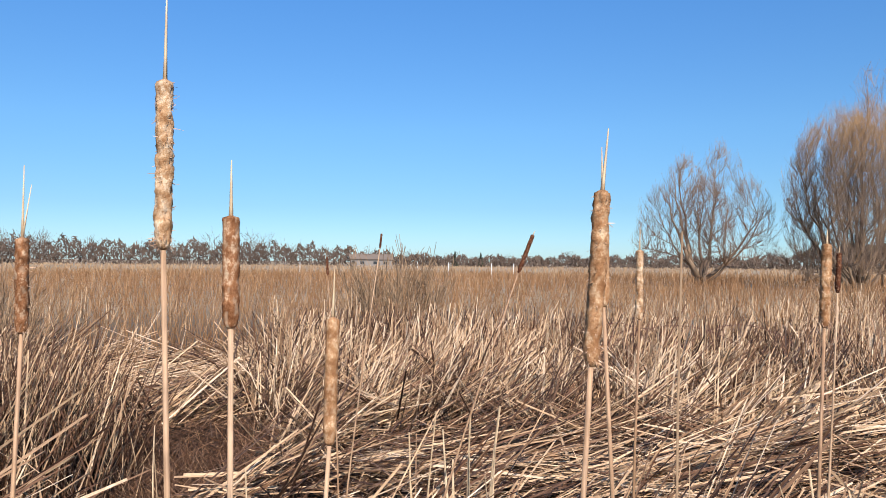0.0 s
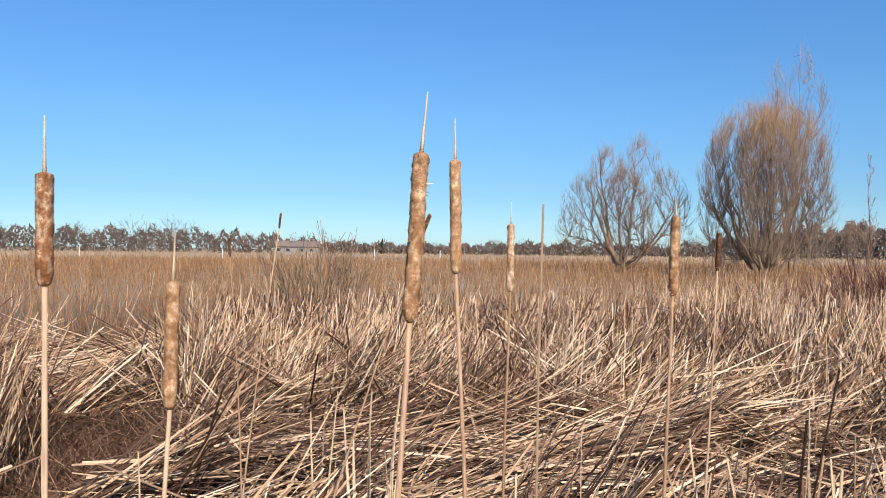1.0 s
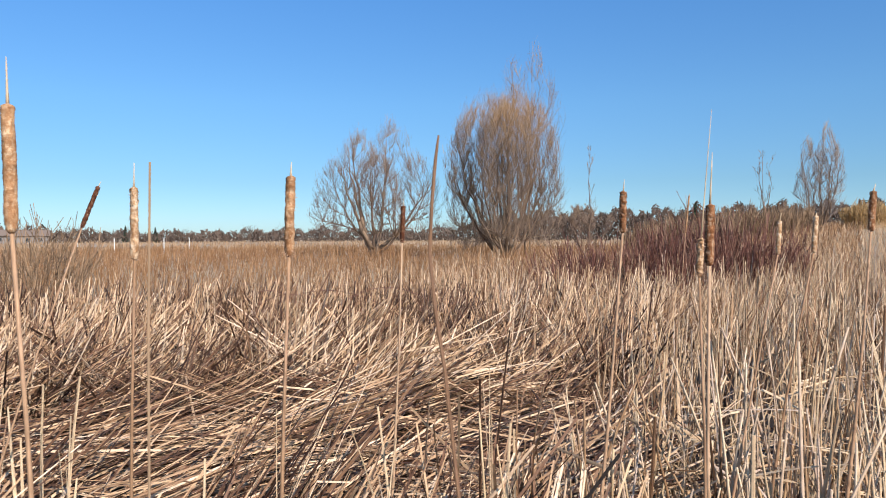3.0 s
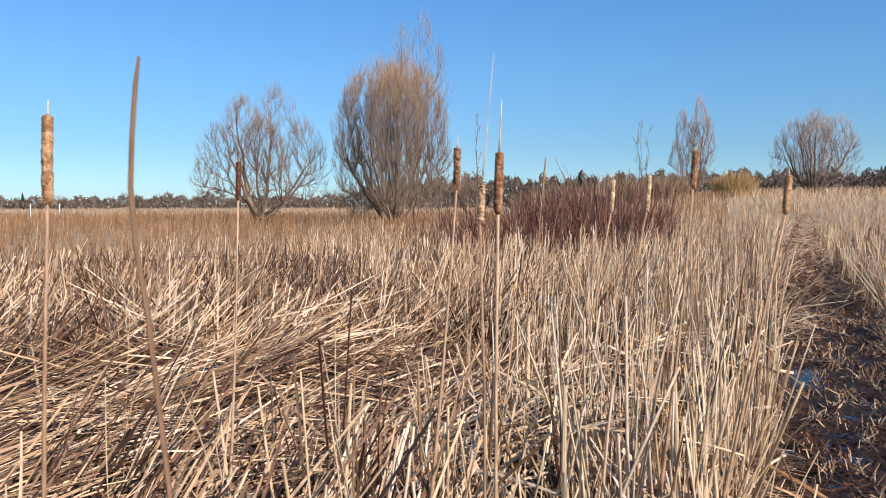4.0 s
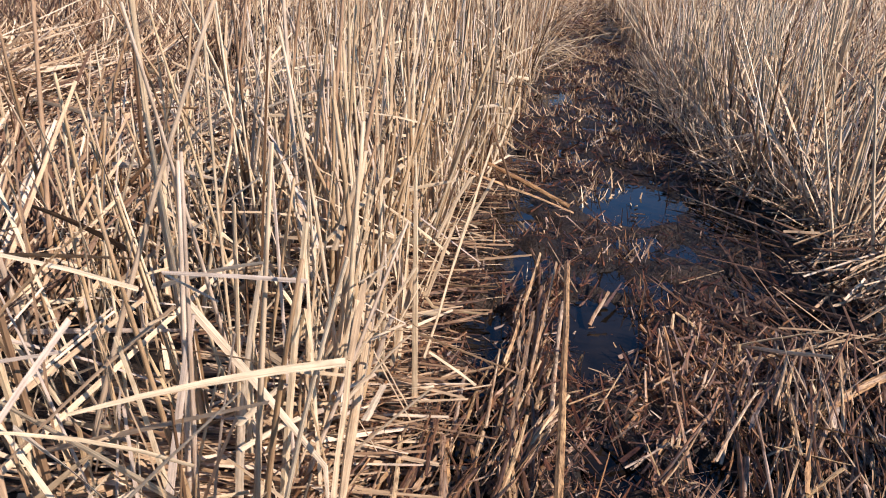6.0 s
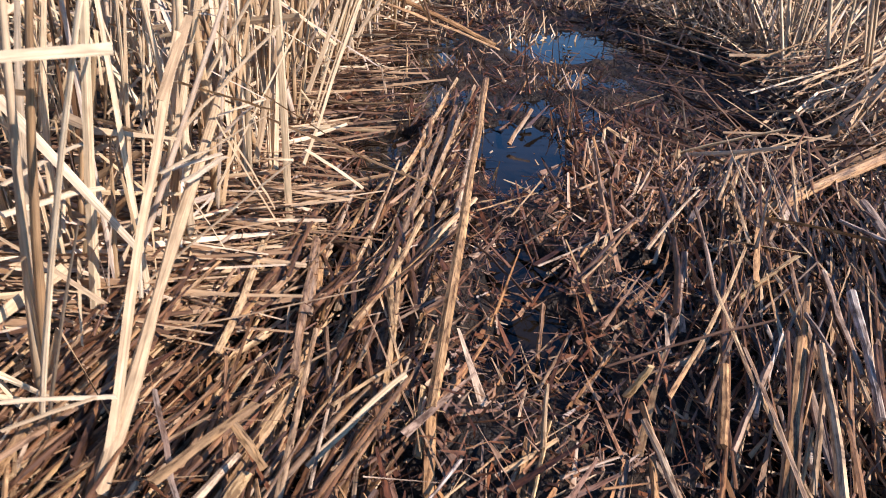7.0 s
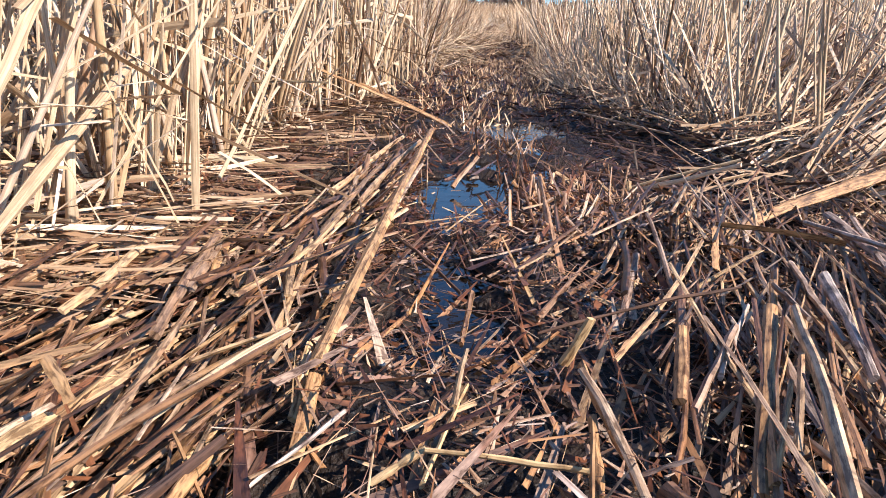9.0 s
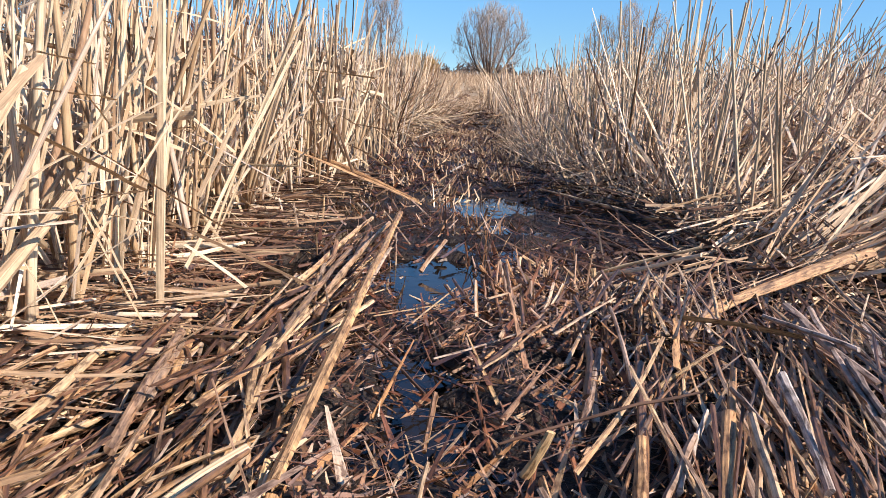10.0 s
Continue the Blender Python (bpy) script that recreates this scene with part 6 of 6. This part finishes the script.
def tree(x, y, height, width, stems, seed, label, levels=((10, 0.36, 0.34, 0.35), (7, 0.48, 0.38, 0.3), (6, 0.55, 0.42, 0.2)), trunk_w=0.11, twig_mat=None, low=0.3, min_w=0.008, arch=0.50, lowest=12, rise=0.5, box_like=0.75):
    """A bare tree: stems that arch up from one foot to all parts of the crown's outline, limbs on them, and fine twigs."""
    rng = np.random.default_rng(seed)
    ob = new("tree")
    ob.location = (x, y, float(ground_z(x, y)) - 0.1)
    az = np.arange(stems) * 2.39996 + rng.normal(0, 0.25, stems)
    el = np.radians(lowest + (90 - lowest) * ((np.arange(stems) + 0.5) / stems))
    out, high = np.cos(el) ** box_like, np.sign(np.sin(el)) * np.abs(np.sin(el)) ** box_like
    grow = rng.uniform(0.80, 0.96, stems)
    end = np.stack([np.sin(az) * out * width / 2, np.cos(az) * out * width / 2, height * (0.36 + 0.60 * high)], -1) * np.stack([grow, grow, grow], -1)
    foot = np.stack([np.sin(az), np.cos(az), 0 * az], -1) * 0.035 * width
    ctrl = foot + (end - foot) * np.stack([0 * az + arch, 0 * az + arch, 0 * az + rise], -1)
    t = np.linspace(0, 1, 8)[None, :, None]
    P = foot[:, None] * (1 - t) ** 2 + 2 * ctrl[:, None] * t * (1 - t) + end[:, None] * t**2
    P[:, 1:-1] += rng.normal(0, 0.010 * height, (stems, 6, 3))
    W = trunk_w * rng.uniform(0.45, 1.0, stems)[:, None] * np.linspace(1, 0.12, 8)[None] ** 1.1
    box = (np.array([0, 0, height * 0.47]), np.array([width / 2, width / 2, height * 0.53]) * 1.02)
    for q in range(stems):
        part("trunk", tubes(P[q:q + 1], W[q:q + 1], [rng.random()], 7, 1.0, rng, True, True), M_WILLOW, ob)
    twigs = []
    for q, (each, ratio, spread, up) in enumerate(levels):
        P, W = branch_level(P, W, rng, each, ratio, spread, up, low if q == 0 else 0.15, 4 if q < 2 else 3, box, 0.55)
        W = np.maximum(W, min_w)
        if q == 0:
            for k in range(len(P)):
                part("limb", tubes(P[k:k + 1], W[k:k + 1], [rng.random()], 4, 1.0, rng), M_WILLOW, ob)
        else:
            K = P.shape[1]
            twigs.append((P[:, [0, K // 2, K - 1]], W[:, [0, K // 2, K - 1]]))
    P, W = np.concatenate([a[0] for a in twigs]), np.concatenate([a[1] for a in twigs])
    tone = np.clip(rng.normal(0.30, 0.2, len(P)) + 0.5 * smooth01(P[:, -1, 2] / height, 0.5, 0.95), 0, 1)
    tagged(part("crown", tubes(P, W, tone, 3, 1.0, rng), twig_mat or M_WILLOW_TWIG, ob), kind="stuff")
    return tagged(ob, label, "tree")


def grown(C, Cw, Q, rng, K, steep=0.6, least=0.0):
    """Branches from the best-placed points C of the wood grown so far to the new tips Q."""
    pick = np.zeros(len(Q), int)
    for a in range(0, len(Q), 400):
        d = Q[a:a + 400, None] - C[None]
        far = np.linalg.norm(d, axis=2)
        pick[a:a + 400] = (far + 1.9 * np.maximum(0, steep * far - d[:, :, 2]) + 3.0 * np.maximum(0, least - far)).argmin(1)
    start = C[pick]
    d = Q - start
    mid = start + d * np.array([0.58, 0.58, 0.40]) + rng.normal(0, 0.05, d.shape) * np.linalg.norm(d, axis=1)[:, None]
    t = np.linspace(0, 1, K)[None, :, None]
    P = start[:, None] * (1 - t) ** 2 + 2 * mid[:, None] * t * (1 - t) + Q[:, None] * t**2
    W = np.minimum(Cw[pick] * 0.75, 0.016 * np.linalg.norm(d, axis=1) + 0.006)[:, None] * np.linspace(1, 0.35, K)[None]
    return P, W


def lobed_tree(x, y, height, stems, seed, label, lobes, counts, trunk_w=0.11, twig_mat=None, min_w=0.006, fork=0.0, blunt=0.5):
    """A bare tree whose limbs, branches and twigs fill several lobes. Lobe: across the view, along it, foot, top and radius in metres."""
    rng = np.random.default_rng(seed)
    ob = new("tree")
    ob.location = (x, y, float(ground_z(x, y)) - 0.1)
    L = np.array(lobes, float)
    r = math.hypot(x, y)
    across, along = np.array([y / r, -x / r]), np.array([x / r, y / r])
    share = L[:, 4] ** 2 * (L[:, 3] - L[:, 2])
    share = share / share.sum()

    def width_at(h):
        """Radius share of a lobe from its foot to its rounded top."""
        return np.minimum(0.55 + 0.9 * h, 1.0) * np.maximum(1 - h ** (2 / blunt), 0.0) ** 0.5

    def tips(n, inner):
        k = rng.choice(len(L), n, p=share)
        h = rng.random(n) ** 0.6
        a = rng.uniform(0, 2 * np.pi, n)
        rad = L[k, 4] * width_at(h) * (inner + (1 - inner) * rng.random(n) ** 0.6) * (1 + 0.22 * lumps(a * 0.9 + k, h * 3, 1.0, seed))
        z = L[k, 2] + (L[k, 3] - L[k, 2]) * h * (1 + 0.04 * rng.normal(size=n))
        p = (L[k, 0] + rad * np.sin(a))[:, None] * across + (L[k, 1] + rad * np.cos(a))[:, None] * along
        return np.concatenate([p, z[:, None]], 1)

    k = np.arange(stems) % len(L)
    end = (L[k, 0] + rng.normal(0, 0.3, stems) * L[k, 4])[:, None] * across + (L[k, 1] + rng.normal(0, 0.3, stems) * L[k, 4])[:, None] * along
    end = np.concatenate([end, (L[k, 2] + (L[k, 3] - L[k, 2]) * rng.uniform(0.6, 0.93, stems))[:, None]], 1)
    foot = end * np.array([0.06, 0.06, 0]) + rng.normal(0, 0.08, (stems, 3)) * (1, 1, 0)
    foot[:, 2] = fork * height * rng.uniform(0.5, 1.0, stems) * (np.arange(stems) > 1)
    mid = foot + (end - foot) * np.array([0.72, 0.72, 0.42])
    t = np.linspace(0, 1, 9)[None, :, None]
    P = foot[:, None] * (1 - t) ** 2 + 2 * mid[:, None] * t * (1 - t) + end[:, None] * t**2
    P[:, 1:-1] += rng.normal(0, 0.007 * height, (stems, 7, 3))
    W = trunk_w * rng.uniform(0.5, 1.0, stems)[:, None] * np.linspace(1, 0.14, 9)[None] ** 1.1
    for q in range(stems):
        part("trunk", tubes(P[q:q + 1], W[q:q + 1], [rng.random()], 7, 1.0, rng, True, True), M_WILLOW, ob)
    C, Cw = P[:, 2:].reshape(-1, 3), W[:, 2:].reshape(-1)
    twigs = []
    for q, n in enumerate(counts):
        K = (8, 9, 3)[q]
        P, W = grown(C, Cw, tips(n, (0.35, 0.30, 0.40)[q]), rng, K, (0.8, 0.86, 0.88)[q], (0.0, 0.10, 0.07)[q] * height)
        W = np.maximum(W, min_w * (1.6, 1.1, 0.75)[q])
        if q == 0:
            for k in range(len(P)):
                part("limb", tubes(P[k:k + 1], W[k:k + 1], [rng.random()], 4, 1.0, rng), M_WILLOW, ob)
        else:
            twigs.append((P[:, [0, K // 2, K - 1]], W[:, [0, K // 2, K - 1]] * np.array([1.0, 0.85, 0.5])))
        more = P[:, 1:-1].reshape(-1, 3), W[:, 1:-1].reshape(-1)
        C, Cw = (np.concatenate([C, more[0]]), np.concatenate([Cw, more[1]])) if q == 0 else more
    for name, (P, W) in zip(("branchwork", "crown"), twigs):
        if name == "crown":
            W = W * 1.05
        tone = np.clip(rng.normal(0.30, 0.2, len(P)) + 0.5 * smooth01(P[:, -1, 2] / height, 0.55, 0.95), 0, 1)
        tagged(part(name, tubes(P, W, tone, 3, 1.0, rng), twig_mat or M_WILLOW_TWIG, ob), kind="stuff")
    return tagged(ob, label, "tree")


lobed_tree(14.2, 42.8, 8.1, 9, 203, "bare open-crowned willow with several leaning trunks",
           ((-1.0, 0.2, 1.8, 7.6, 1.8), (0.9, 0, 2.2, 8.2, 1.7), (-2.3, 0, 1.2, 5.9, 1.7), (2.4, 0.3, 1.1, 6.3, 1.8), (3.2, 0, 1.1, 4.7, 1.2), (-3.0, 0.2, 1.0, 4.3, 1.2), (0.1, 1.7, 1.6, 6.6, 1.9), (0.2, -1.7, 1.5, 6.2, 1.9)),
           (52, 700, 5200), 0.15, min_w=0.0055, fork=0.08, blunt=0.8)
lobed_tree(20.4, 38.3, 9.5, 24, 207, "tall dense bare willow with golden upper twigs",
           ((-2.0, 0, 0.6, 8.6, 1.3), (-2.5, 0.1, 0.6, 7.6, 1.05), (-0.9, 0.2, 0.8, 9.4, 1.6), (0.6, 0, 0.8, 9.6, 1.7), (1.8, 0, 0.8, 8.9, 1.3), (2.3, 0.2, 0.6, 7.7, 1.1), (0, 1.7, 0.8, 9.0, 1.8), (0.1, -1.7, 0.8, 8.8, 1.8), (2.7, 0, 0.4, 5.4, 0.9), (-2.7, 0.2, 0.4, 5.6, 0.85)),
           (140, 2200, 15000), 0.11, M_WILLOW_GOLD, min_w=0.0055, blunt=0.28)
lobed_tree(23.0, 40.3, 12.8, 5, 209, "thin taller bare tree behind the dense willow", ((-0.9, 0, 7.5, 12.2, 1.0), (0.5, 0, 6.5, 12.9, 1.1), (1.5, 0.3, 5.0, 10.8, 0.9), (0.3, 1, 5.5, 10.5, 1.0)), (24, 150, 480), 0.08, min_w=0.006, fork=0.25)
lobed_tree(59.8, 38.4, 7.0, 15, 211, "rounded bare willow on the rising meadow",
           ((-1.6, 0, 0.9, 6.3, 1.8), (0, 0, 0.9, 7.0, 2.0), (1.6, 0, 0.9, 6.6, 1.8), (-2.6, 0, 1.2, 5.0, 1.1), (2.6, 0, 1.1, 5.2, 1.2), (0.1, 1.6, 0.9, 6.4, 1.9), (0, -1.6, 0.9, 6.2, 1.9)), (70, 900, 5200), 0.14, M_GREY_TWIG, min_w=0.008)
lobed_tree(45.9, 39.2, 7.8, 8, 213, "slim upright bare tree behind the red thicket", ((-0.7, 0, 1.2, 6.9, 0.9), (0.5, 0, 1.5, 7.8, 0.95), (1.1, 0.2, 1.5, 6.4, 0.8), (-1.1, 0, 1.0, 4.8, 0.8), (0.1, 0.8, 1.2, 6.2, 1.0)), (50, 420, 2300), 0.09, M_GREY_TWIG, min_w=0.007, blunt=0.8)
lobed_tree(77.0, 33.0, 9.0, 12, 217, "wide bare willow far up the meadow", ((-2.8, 0, 1.2, 7.6, 1.9), (0, 0, 1.4, 9.0, 2.1), (2.8, 0, 1.2, 8.0, 1.9), (0, 2, 1.2, 8.0, 2.0), (4.0, 0, 1.5, 6.0, 1.1), (-4.0, 0, 1.5, 5.6, 1.1)), (70, 700, 4000), 0.14, M_GREY_TWIG, min_w=0.009)
tree(23.4, 34.3, 7.3, 1.3, 1, 219, "single thin bare sapling in the marsh", ((16, 0.13, 0.45, 0.6), (3, 0.5, 0.45, 0.4), (2, 0.5, 0.5, 0.3)), 0.045, None, 0.25, 0.006, 0.3, 85)
tree(44.0, 42.3, 7.4, 2.4, 3, 221, "thin forked bare sapling in the marsh", ((7, 0.14, 0.45, 0.6), (3, 0.5, 0.45, 0.4), (2, 0.5, 0.5, 0.3)), 0.05, None, 0.35, 0.008, 0.5, 50)
tree(25.0, 37.0, 3.3, 3.6, 7, 223, "low bare willow beside the dense one", ((7, 0.40, 0.36, 0.3), (6, 0.5, 0.4, 0.3), (6, 0.6, 0.45, 0.3)), 0.045, None, 0.2, 0.006)


def shrub(name, x, y, height, width, depth, n, mat, label, seed, min_w=0.004, tilt=14, fork=3):
    """A thicket: many thin stems from the ground, forking once."""
    rng = np.random.default_rng(seed)
    a, r = rng.uniform(0, 6.28, n), np.sqrt(rng.random(n))
    px, py = r * np.sin(a) * width / 2, r * np.cos(a) * depth / 2
    z = ground_z(x + px, y + py) - float(ground_z(x, y))
    out = np.arctan2(px, py) + rng.normal(0, 0.8, n)
    rise = np.sqrt(np.maximum(0.15, 1 - (0.75 * r) ** 2))
    P = curves(np.stack([px, py, z - 0.03], -1), heading(out, np.radians(np.clip(rng.normal(90 - tilt, 9, n), 40, 90))), height * rng.uniform(0.65, 1.0, n) * rise, rng.normal(0, 0.06, (n, 3)), 4)
    W = np.maximum(0.5 * rng.uniform(0.008, 0.016, n)[:, None] * np.linspace(1, 0.4, 4)[None], min_w)
    C, V = branch_level(P, W, rng, fork, 0.38, 0.35, 0.5, 0.4, 3)
    ob = new(name)
    ob.location = (x, y, float(ground_z(x, y)))
    tagged(part("thicket", tubes(P, W, rng.random(n), 3, 1.0, rng), mat, ob), kind="stuff")
    tagged(part("brush", tubes(C, np.maximum(V, min_w), rng.random(len(C)), 3, 1.0, rng), mat, ob), kind="stuff")
    return tagged(ob, label, "shrub")


shrub("dogwood", 11.3, 11.9, 1.62, 3.7, 3.0, 600, M_RED, "dense thicket of dark red leafless dogwood", 301, 0.005)
shrub("dogwood", 9.0, 11.6, 1.30, 4.2, 3.0, 400, M_RED, "lower edge of red leafless dogwood among reeds", 302, 0.005)
shrub("bush", -1.1, 14.0, 1.7, 1.35, 1.1, 110, M_TWIG, "grey-brown twiggy bush standing in the sedge", 303, 0.005, 24, 5)
shrub("bush", -5.9, 8.8, 1.6, 1.6, 1.5, 130, M_TWIG, "brown twiggy bush among reeds", 304, 0.004, 22, 5)
shrub("bush", 9.6, 0.95, 1.35, 2.0, 1.6, 150, M_TWIG, "reddish-brown twiggy bush on the bank", 305, 0.004, 22, 5)
shrub("bush", 48.9, 37.8, 1.9, 3.0, 2.6, 420, M_GOLD, "yellowish leafless willow bush", 306, 0.012)
shrub("bush", 33.5, 38.5, 2.2, 9.0, 4.0, 800, M_TWIG, "brown leafless shrubs at the marsh edge", 307, 0.014)
shrub("bush", 41.0, 40.0, 2.3, 12.0, 4.0, 1000, M_TWIG, "brown leafless shrubs at the marsh edge", 308, 0.015)


def cane(points, label):
    """An arching bramble cane."""
    a, b, c = [np.array(p, float) for p in points]
    s = np.linspace(0, 1, 12)[:, None]
    P = a * (1 - s) ** 2 + 2 * b * s * (1 - s) + c * s**2
    ob = part("bramble_cane", tubes(P[None] - P[0], np.full((1, 12), 0.004), [0.4], 5, 1.0, None, True, True), M_RED)
    ob.location = P[0]
    tagged(ob, label, "bramble", "arching bramble canes")


for cx, cy, sx in ((2.0, 8.2, 1.0), (2.5, 8.6, 1.5), (3.3, 8.8, 1.3), (1.9, 8.9, 0.8)):
    cane(((cx - sx * 0.6, cy, 0.6), (cx, cy + 0.1, 1.30), (cx + sx * 0.7, cy + 0.2, 0.5)), "thin red-brown bramble cane arching over the reeds")


KNOTS = (-44, -30, -22, -14, -9, -4, 2, 8, 14, 22, 27, 34, 42, 48, 60, 75, 92)
TALL = (10.5, 9.8, 8.6, 9.2, 7.8, 5.2, 4.2, 4.6, 5.6, 4.8, 8.6, 9.4, 9.0, 8.6, 7.6, 9, 10)


def far_woods():
    """Leafless woods along the horizon: trunks and rounded crowns of fine twigs over brush."""
    rng = np.random.default_rng(401)
    n, each = 500, 68
    az = 136 * rng.random(n) ** 1.2 - 44
    R = rng.uniform(203, 262, n)
    tall = np.interp(az, KNOTS, TALL) * (1 + 0.14 * np.sin(az * 1.7) + 0.10 * np.sin(az * 5.1)) * rng.uniform(0.62, 1.08, n)
    x, y = R * np.sin(np.radians(az)), R * np.cos(np.radians(az))
    base = np.stack([x, y, ground_z(x, y) - 0.3], -1)
    P = curves(base, heading(rng.uniform(0, 6.28, n), np.radians(rng.normal(87, 2, n))), tall * 0.8, np.zeros((n, 3)), 2)
    W = 0.009 * tall[:, None] * np.linspace(1, 0.4, 2)[None]
    idx = np.repeat(np.arange(n), each)
    m = len(idx)
    wide = tall * rng.uniform(0.26, 0.42, n)
    ball = unit(rng.normal(size=(m, 3))) * rng.random(m)[:, None] ** 0.45
    mid = base[idx] + np.stack([ball[:, 0] * wide[idx], ball[:, 1] * wide[idx], tall[idx] * (0.52 + 0.44 * ball[:, 2])], -1)
    way = unit(ball * 1.1 + rng.normal(0, 0.35, (m, 3)) + np.array([0, 0, 0.45])) * (tall[idx] * rng.uniform(0.05, 0.12, m))[:, None]
    C = np.stack([mid - way, mid + way], 1)
    V = np.full((m, 2), 1.0) * rng.uniform(0.022, 0.055, m)[:, None] * np.array([1.0, 0.4])
    tone = rng.random(n)
    stuff("far_woods", tubes(np.concatenate([P, C]), np.concatenate([W, V]), np.concatenate([tone, np.clip(tone[idx] + rng.normal(0, 0.12, m), 0, 1)]), 3, 1.0, rng), M_WOODS, "grey-brown leafless woods along the horizon", "woods")
    n = 32000
    az, R = np.where(rng.random(n) < 0.40, rng.uniform(26, 76, n), rng.uniform(-44, 92, n)), rng.uniform(198, 235, n)
    x, y = R * np.sin(np.radians(az)), R * np.cos(np.radians(az))
    high = np.interp(az, KNOTS, TALL) * (0.62 + 0.10 * np.sin(az * 2.3) + 0.08 * np.sin(az * 6.7) + 0.22 * smooth01(az, 24, 31))
    mid = np.stack([x, y, ground_z(x, y) + high * rng.random(n) ** 0.8], -1)
    way = unit(rng.normal(0, 0.6, (n, 3)) + np.array([0, 0, 0.8])) * rng.uniform(0.3, 0.8, n)[:, None]
    P = np.stack([mid - way, mid + way], 1)
    stuff("far_undergrowth", tubes(P, taper(rng.uniform(0.2, 0.5, n), 2, 0.5), rng.random(n) * 0.8, 3, 1.0, rng), M_WOODS, "brown undergrowth at the foot of the far woods", "woods")


def spruce(x, y, h, seed):
    rng = np.random.default_rng(seed)
    ob = new("spruce")
    z0 = float(ground_z(x, y)) - 0.2
    ob.location = (x, y, z0)
    with_tone(part("trunk", tube_bm([(0, 0, 0), (0, 0, h * 0.5), (0, 0, h)], [h * 0.015, h * 0.01, 0.02], 6), M_WOODS, ob), 0.3)
    n = 420
    s = rng.random(n) ** 0.8
    a = rng.uniform(0, 6.28, n)
    P = curves(np.stack([0 * a, 0 * a, h * (0.08 + 0.9 * s)], -1), heading(a, rng.normal(-0.1, 0.12, n)), h * 0.24 * (1.05 - s) + 0.05, np.tile([0, 0, -0.15], (n, 1)), 3)
    part("crown", tubes(P, taper(np.full(n, h * 0.035), 3, 0.2), rng.random(n), 3, 0.6, rng), M_SPRUCE, ob)
    tagged(ob, "dark green spruce rising over bare woods", "spruce")


far_woods()
for sx, sy, sh, ss in ((99, 112, 7.2, 1), (101.5, 111, 5.6, 2), (2, 206, 4.6, 3), (9, 207, 4.2, 7)):
    spruce(sx, sy, sh, ss)


def house(x, y, rz, w, d, h, roof_h, label):
    """A far house with gabled roof, door and windows."""
    ob = new("house")
    ob.matrix_world = pose(x, y, float(ground_z(x, y)) - 0.1, 0, 0, rz)
    m_wall = material("pale_siding", 0.8)[0]
    m_wall.node_tree.nodes["Principled BSDF"].inputs["Base Color"].default_value = (0.22, 0.19, 0.17, 1)
    m_roof = material("brown_shingle", 0.9)[0]
    m_roof.node_tree.nodes["Principled BSDF"].inputs["Base Color"].default_value = (0.20, 0.15, 0.12, 1)
    m_pane = material("dark_window", 0.1)[0]
    m_pane.node_tree.nodes["Principled BSDF"].inputs["Base Color"].default_value = (0.03, 0.035, 0.04, 1)
    bm = bmesh.new()
    bmesh.ops.create_cube(bm, size=1, matrix=Matrix.Translation((0, 0, h / 2)) @ Matrix.Diagonal((w, d, h, 1)))
    part("wall", bm, m_wall, ob)
    bm = bmesh.new()
    e = 0.4
    v = [bm.verts.new(p) for p in ((-w / 2 - e, -d / 2 - e, h), (w / 2 + e, -d / 2 - e, h), (w / 2 + e, d / 2 + e, h), (-w / 2 - e, d / 2 + e, h), (-w / 2 - e, 0, h + roof_h), (w / 2 + e, 0, h + roof_h))]
    for f in ((0, 1, 5, 4), (2, 3, 4, 5), (1, 2, 5), (3, 0, 4), (3, 2, 1, 0)):
        bm.faces.new([v[i] for i in f])
    part("roof", bm, m_roof, ob)
    for wx in (-0.3, 0.05, 0.32):
        bm = bmesh.new()
        bmesh.ops.create_cube(bm, size=1, matrix=Matrix.Translation((wx * w, -d / 2 - 0.02, h * 0.55)) @ Matrix.Diagonal((0.9, 0.08, 0.7, 1)))
        part("window", bm, m_pane, ob)
    tagged(ob, label, "house")


house(-19.5, 199, 8, 9.5, 7, 1.9, 1.5, "far low house with brown roof before the woods")
house(-23.5, 197, 12, 3.2, 4, 2.0, 1.2, "small pale outbuilding beside the far house")


def marker_post(x, y, h):
    ob = part("marker_post", tube_bm([(0, 0, -0.1), (0, 0, h * 0.5), (0, 0, h)], [0.028, 0.028, 0.025], 6), M_POST)
    ob.location = (x, y, float(ground_z(x, y)))
    tagged(ob, "thin white marker post in the far sedge", "post", "marker posts across the marsh")


M_POST = material("white_plastic", 0.5)[0]
M_POST.node_tree.nodes["Principled BSDF"].inputs["Base Color"].default_value = (0.8, 0.8, 0.78, 1)
for mx, my in ((0.0, 66), (-3.0, 74), (6.0, 70), (-14, 72), (-26, 70), (3.4, 60)):
    marker_post(mx, my, 1.25)
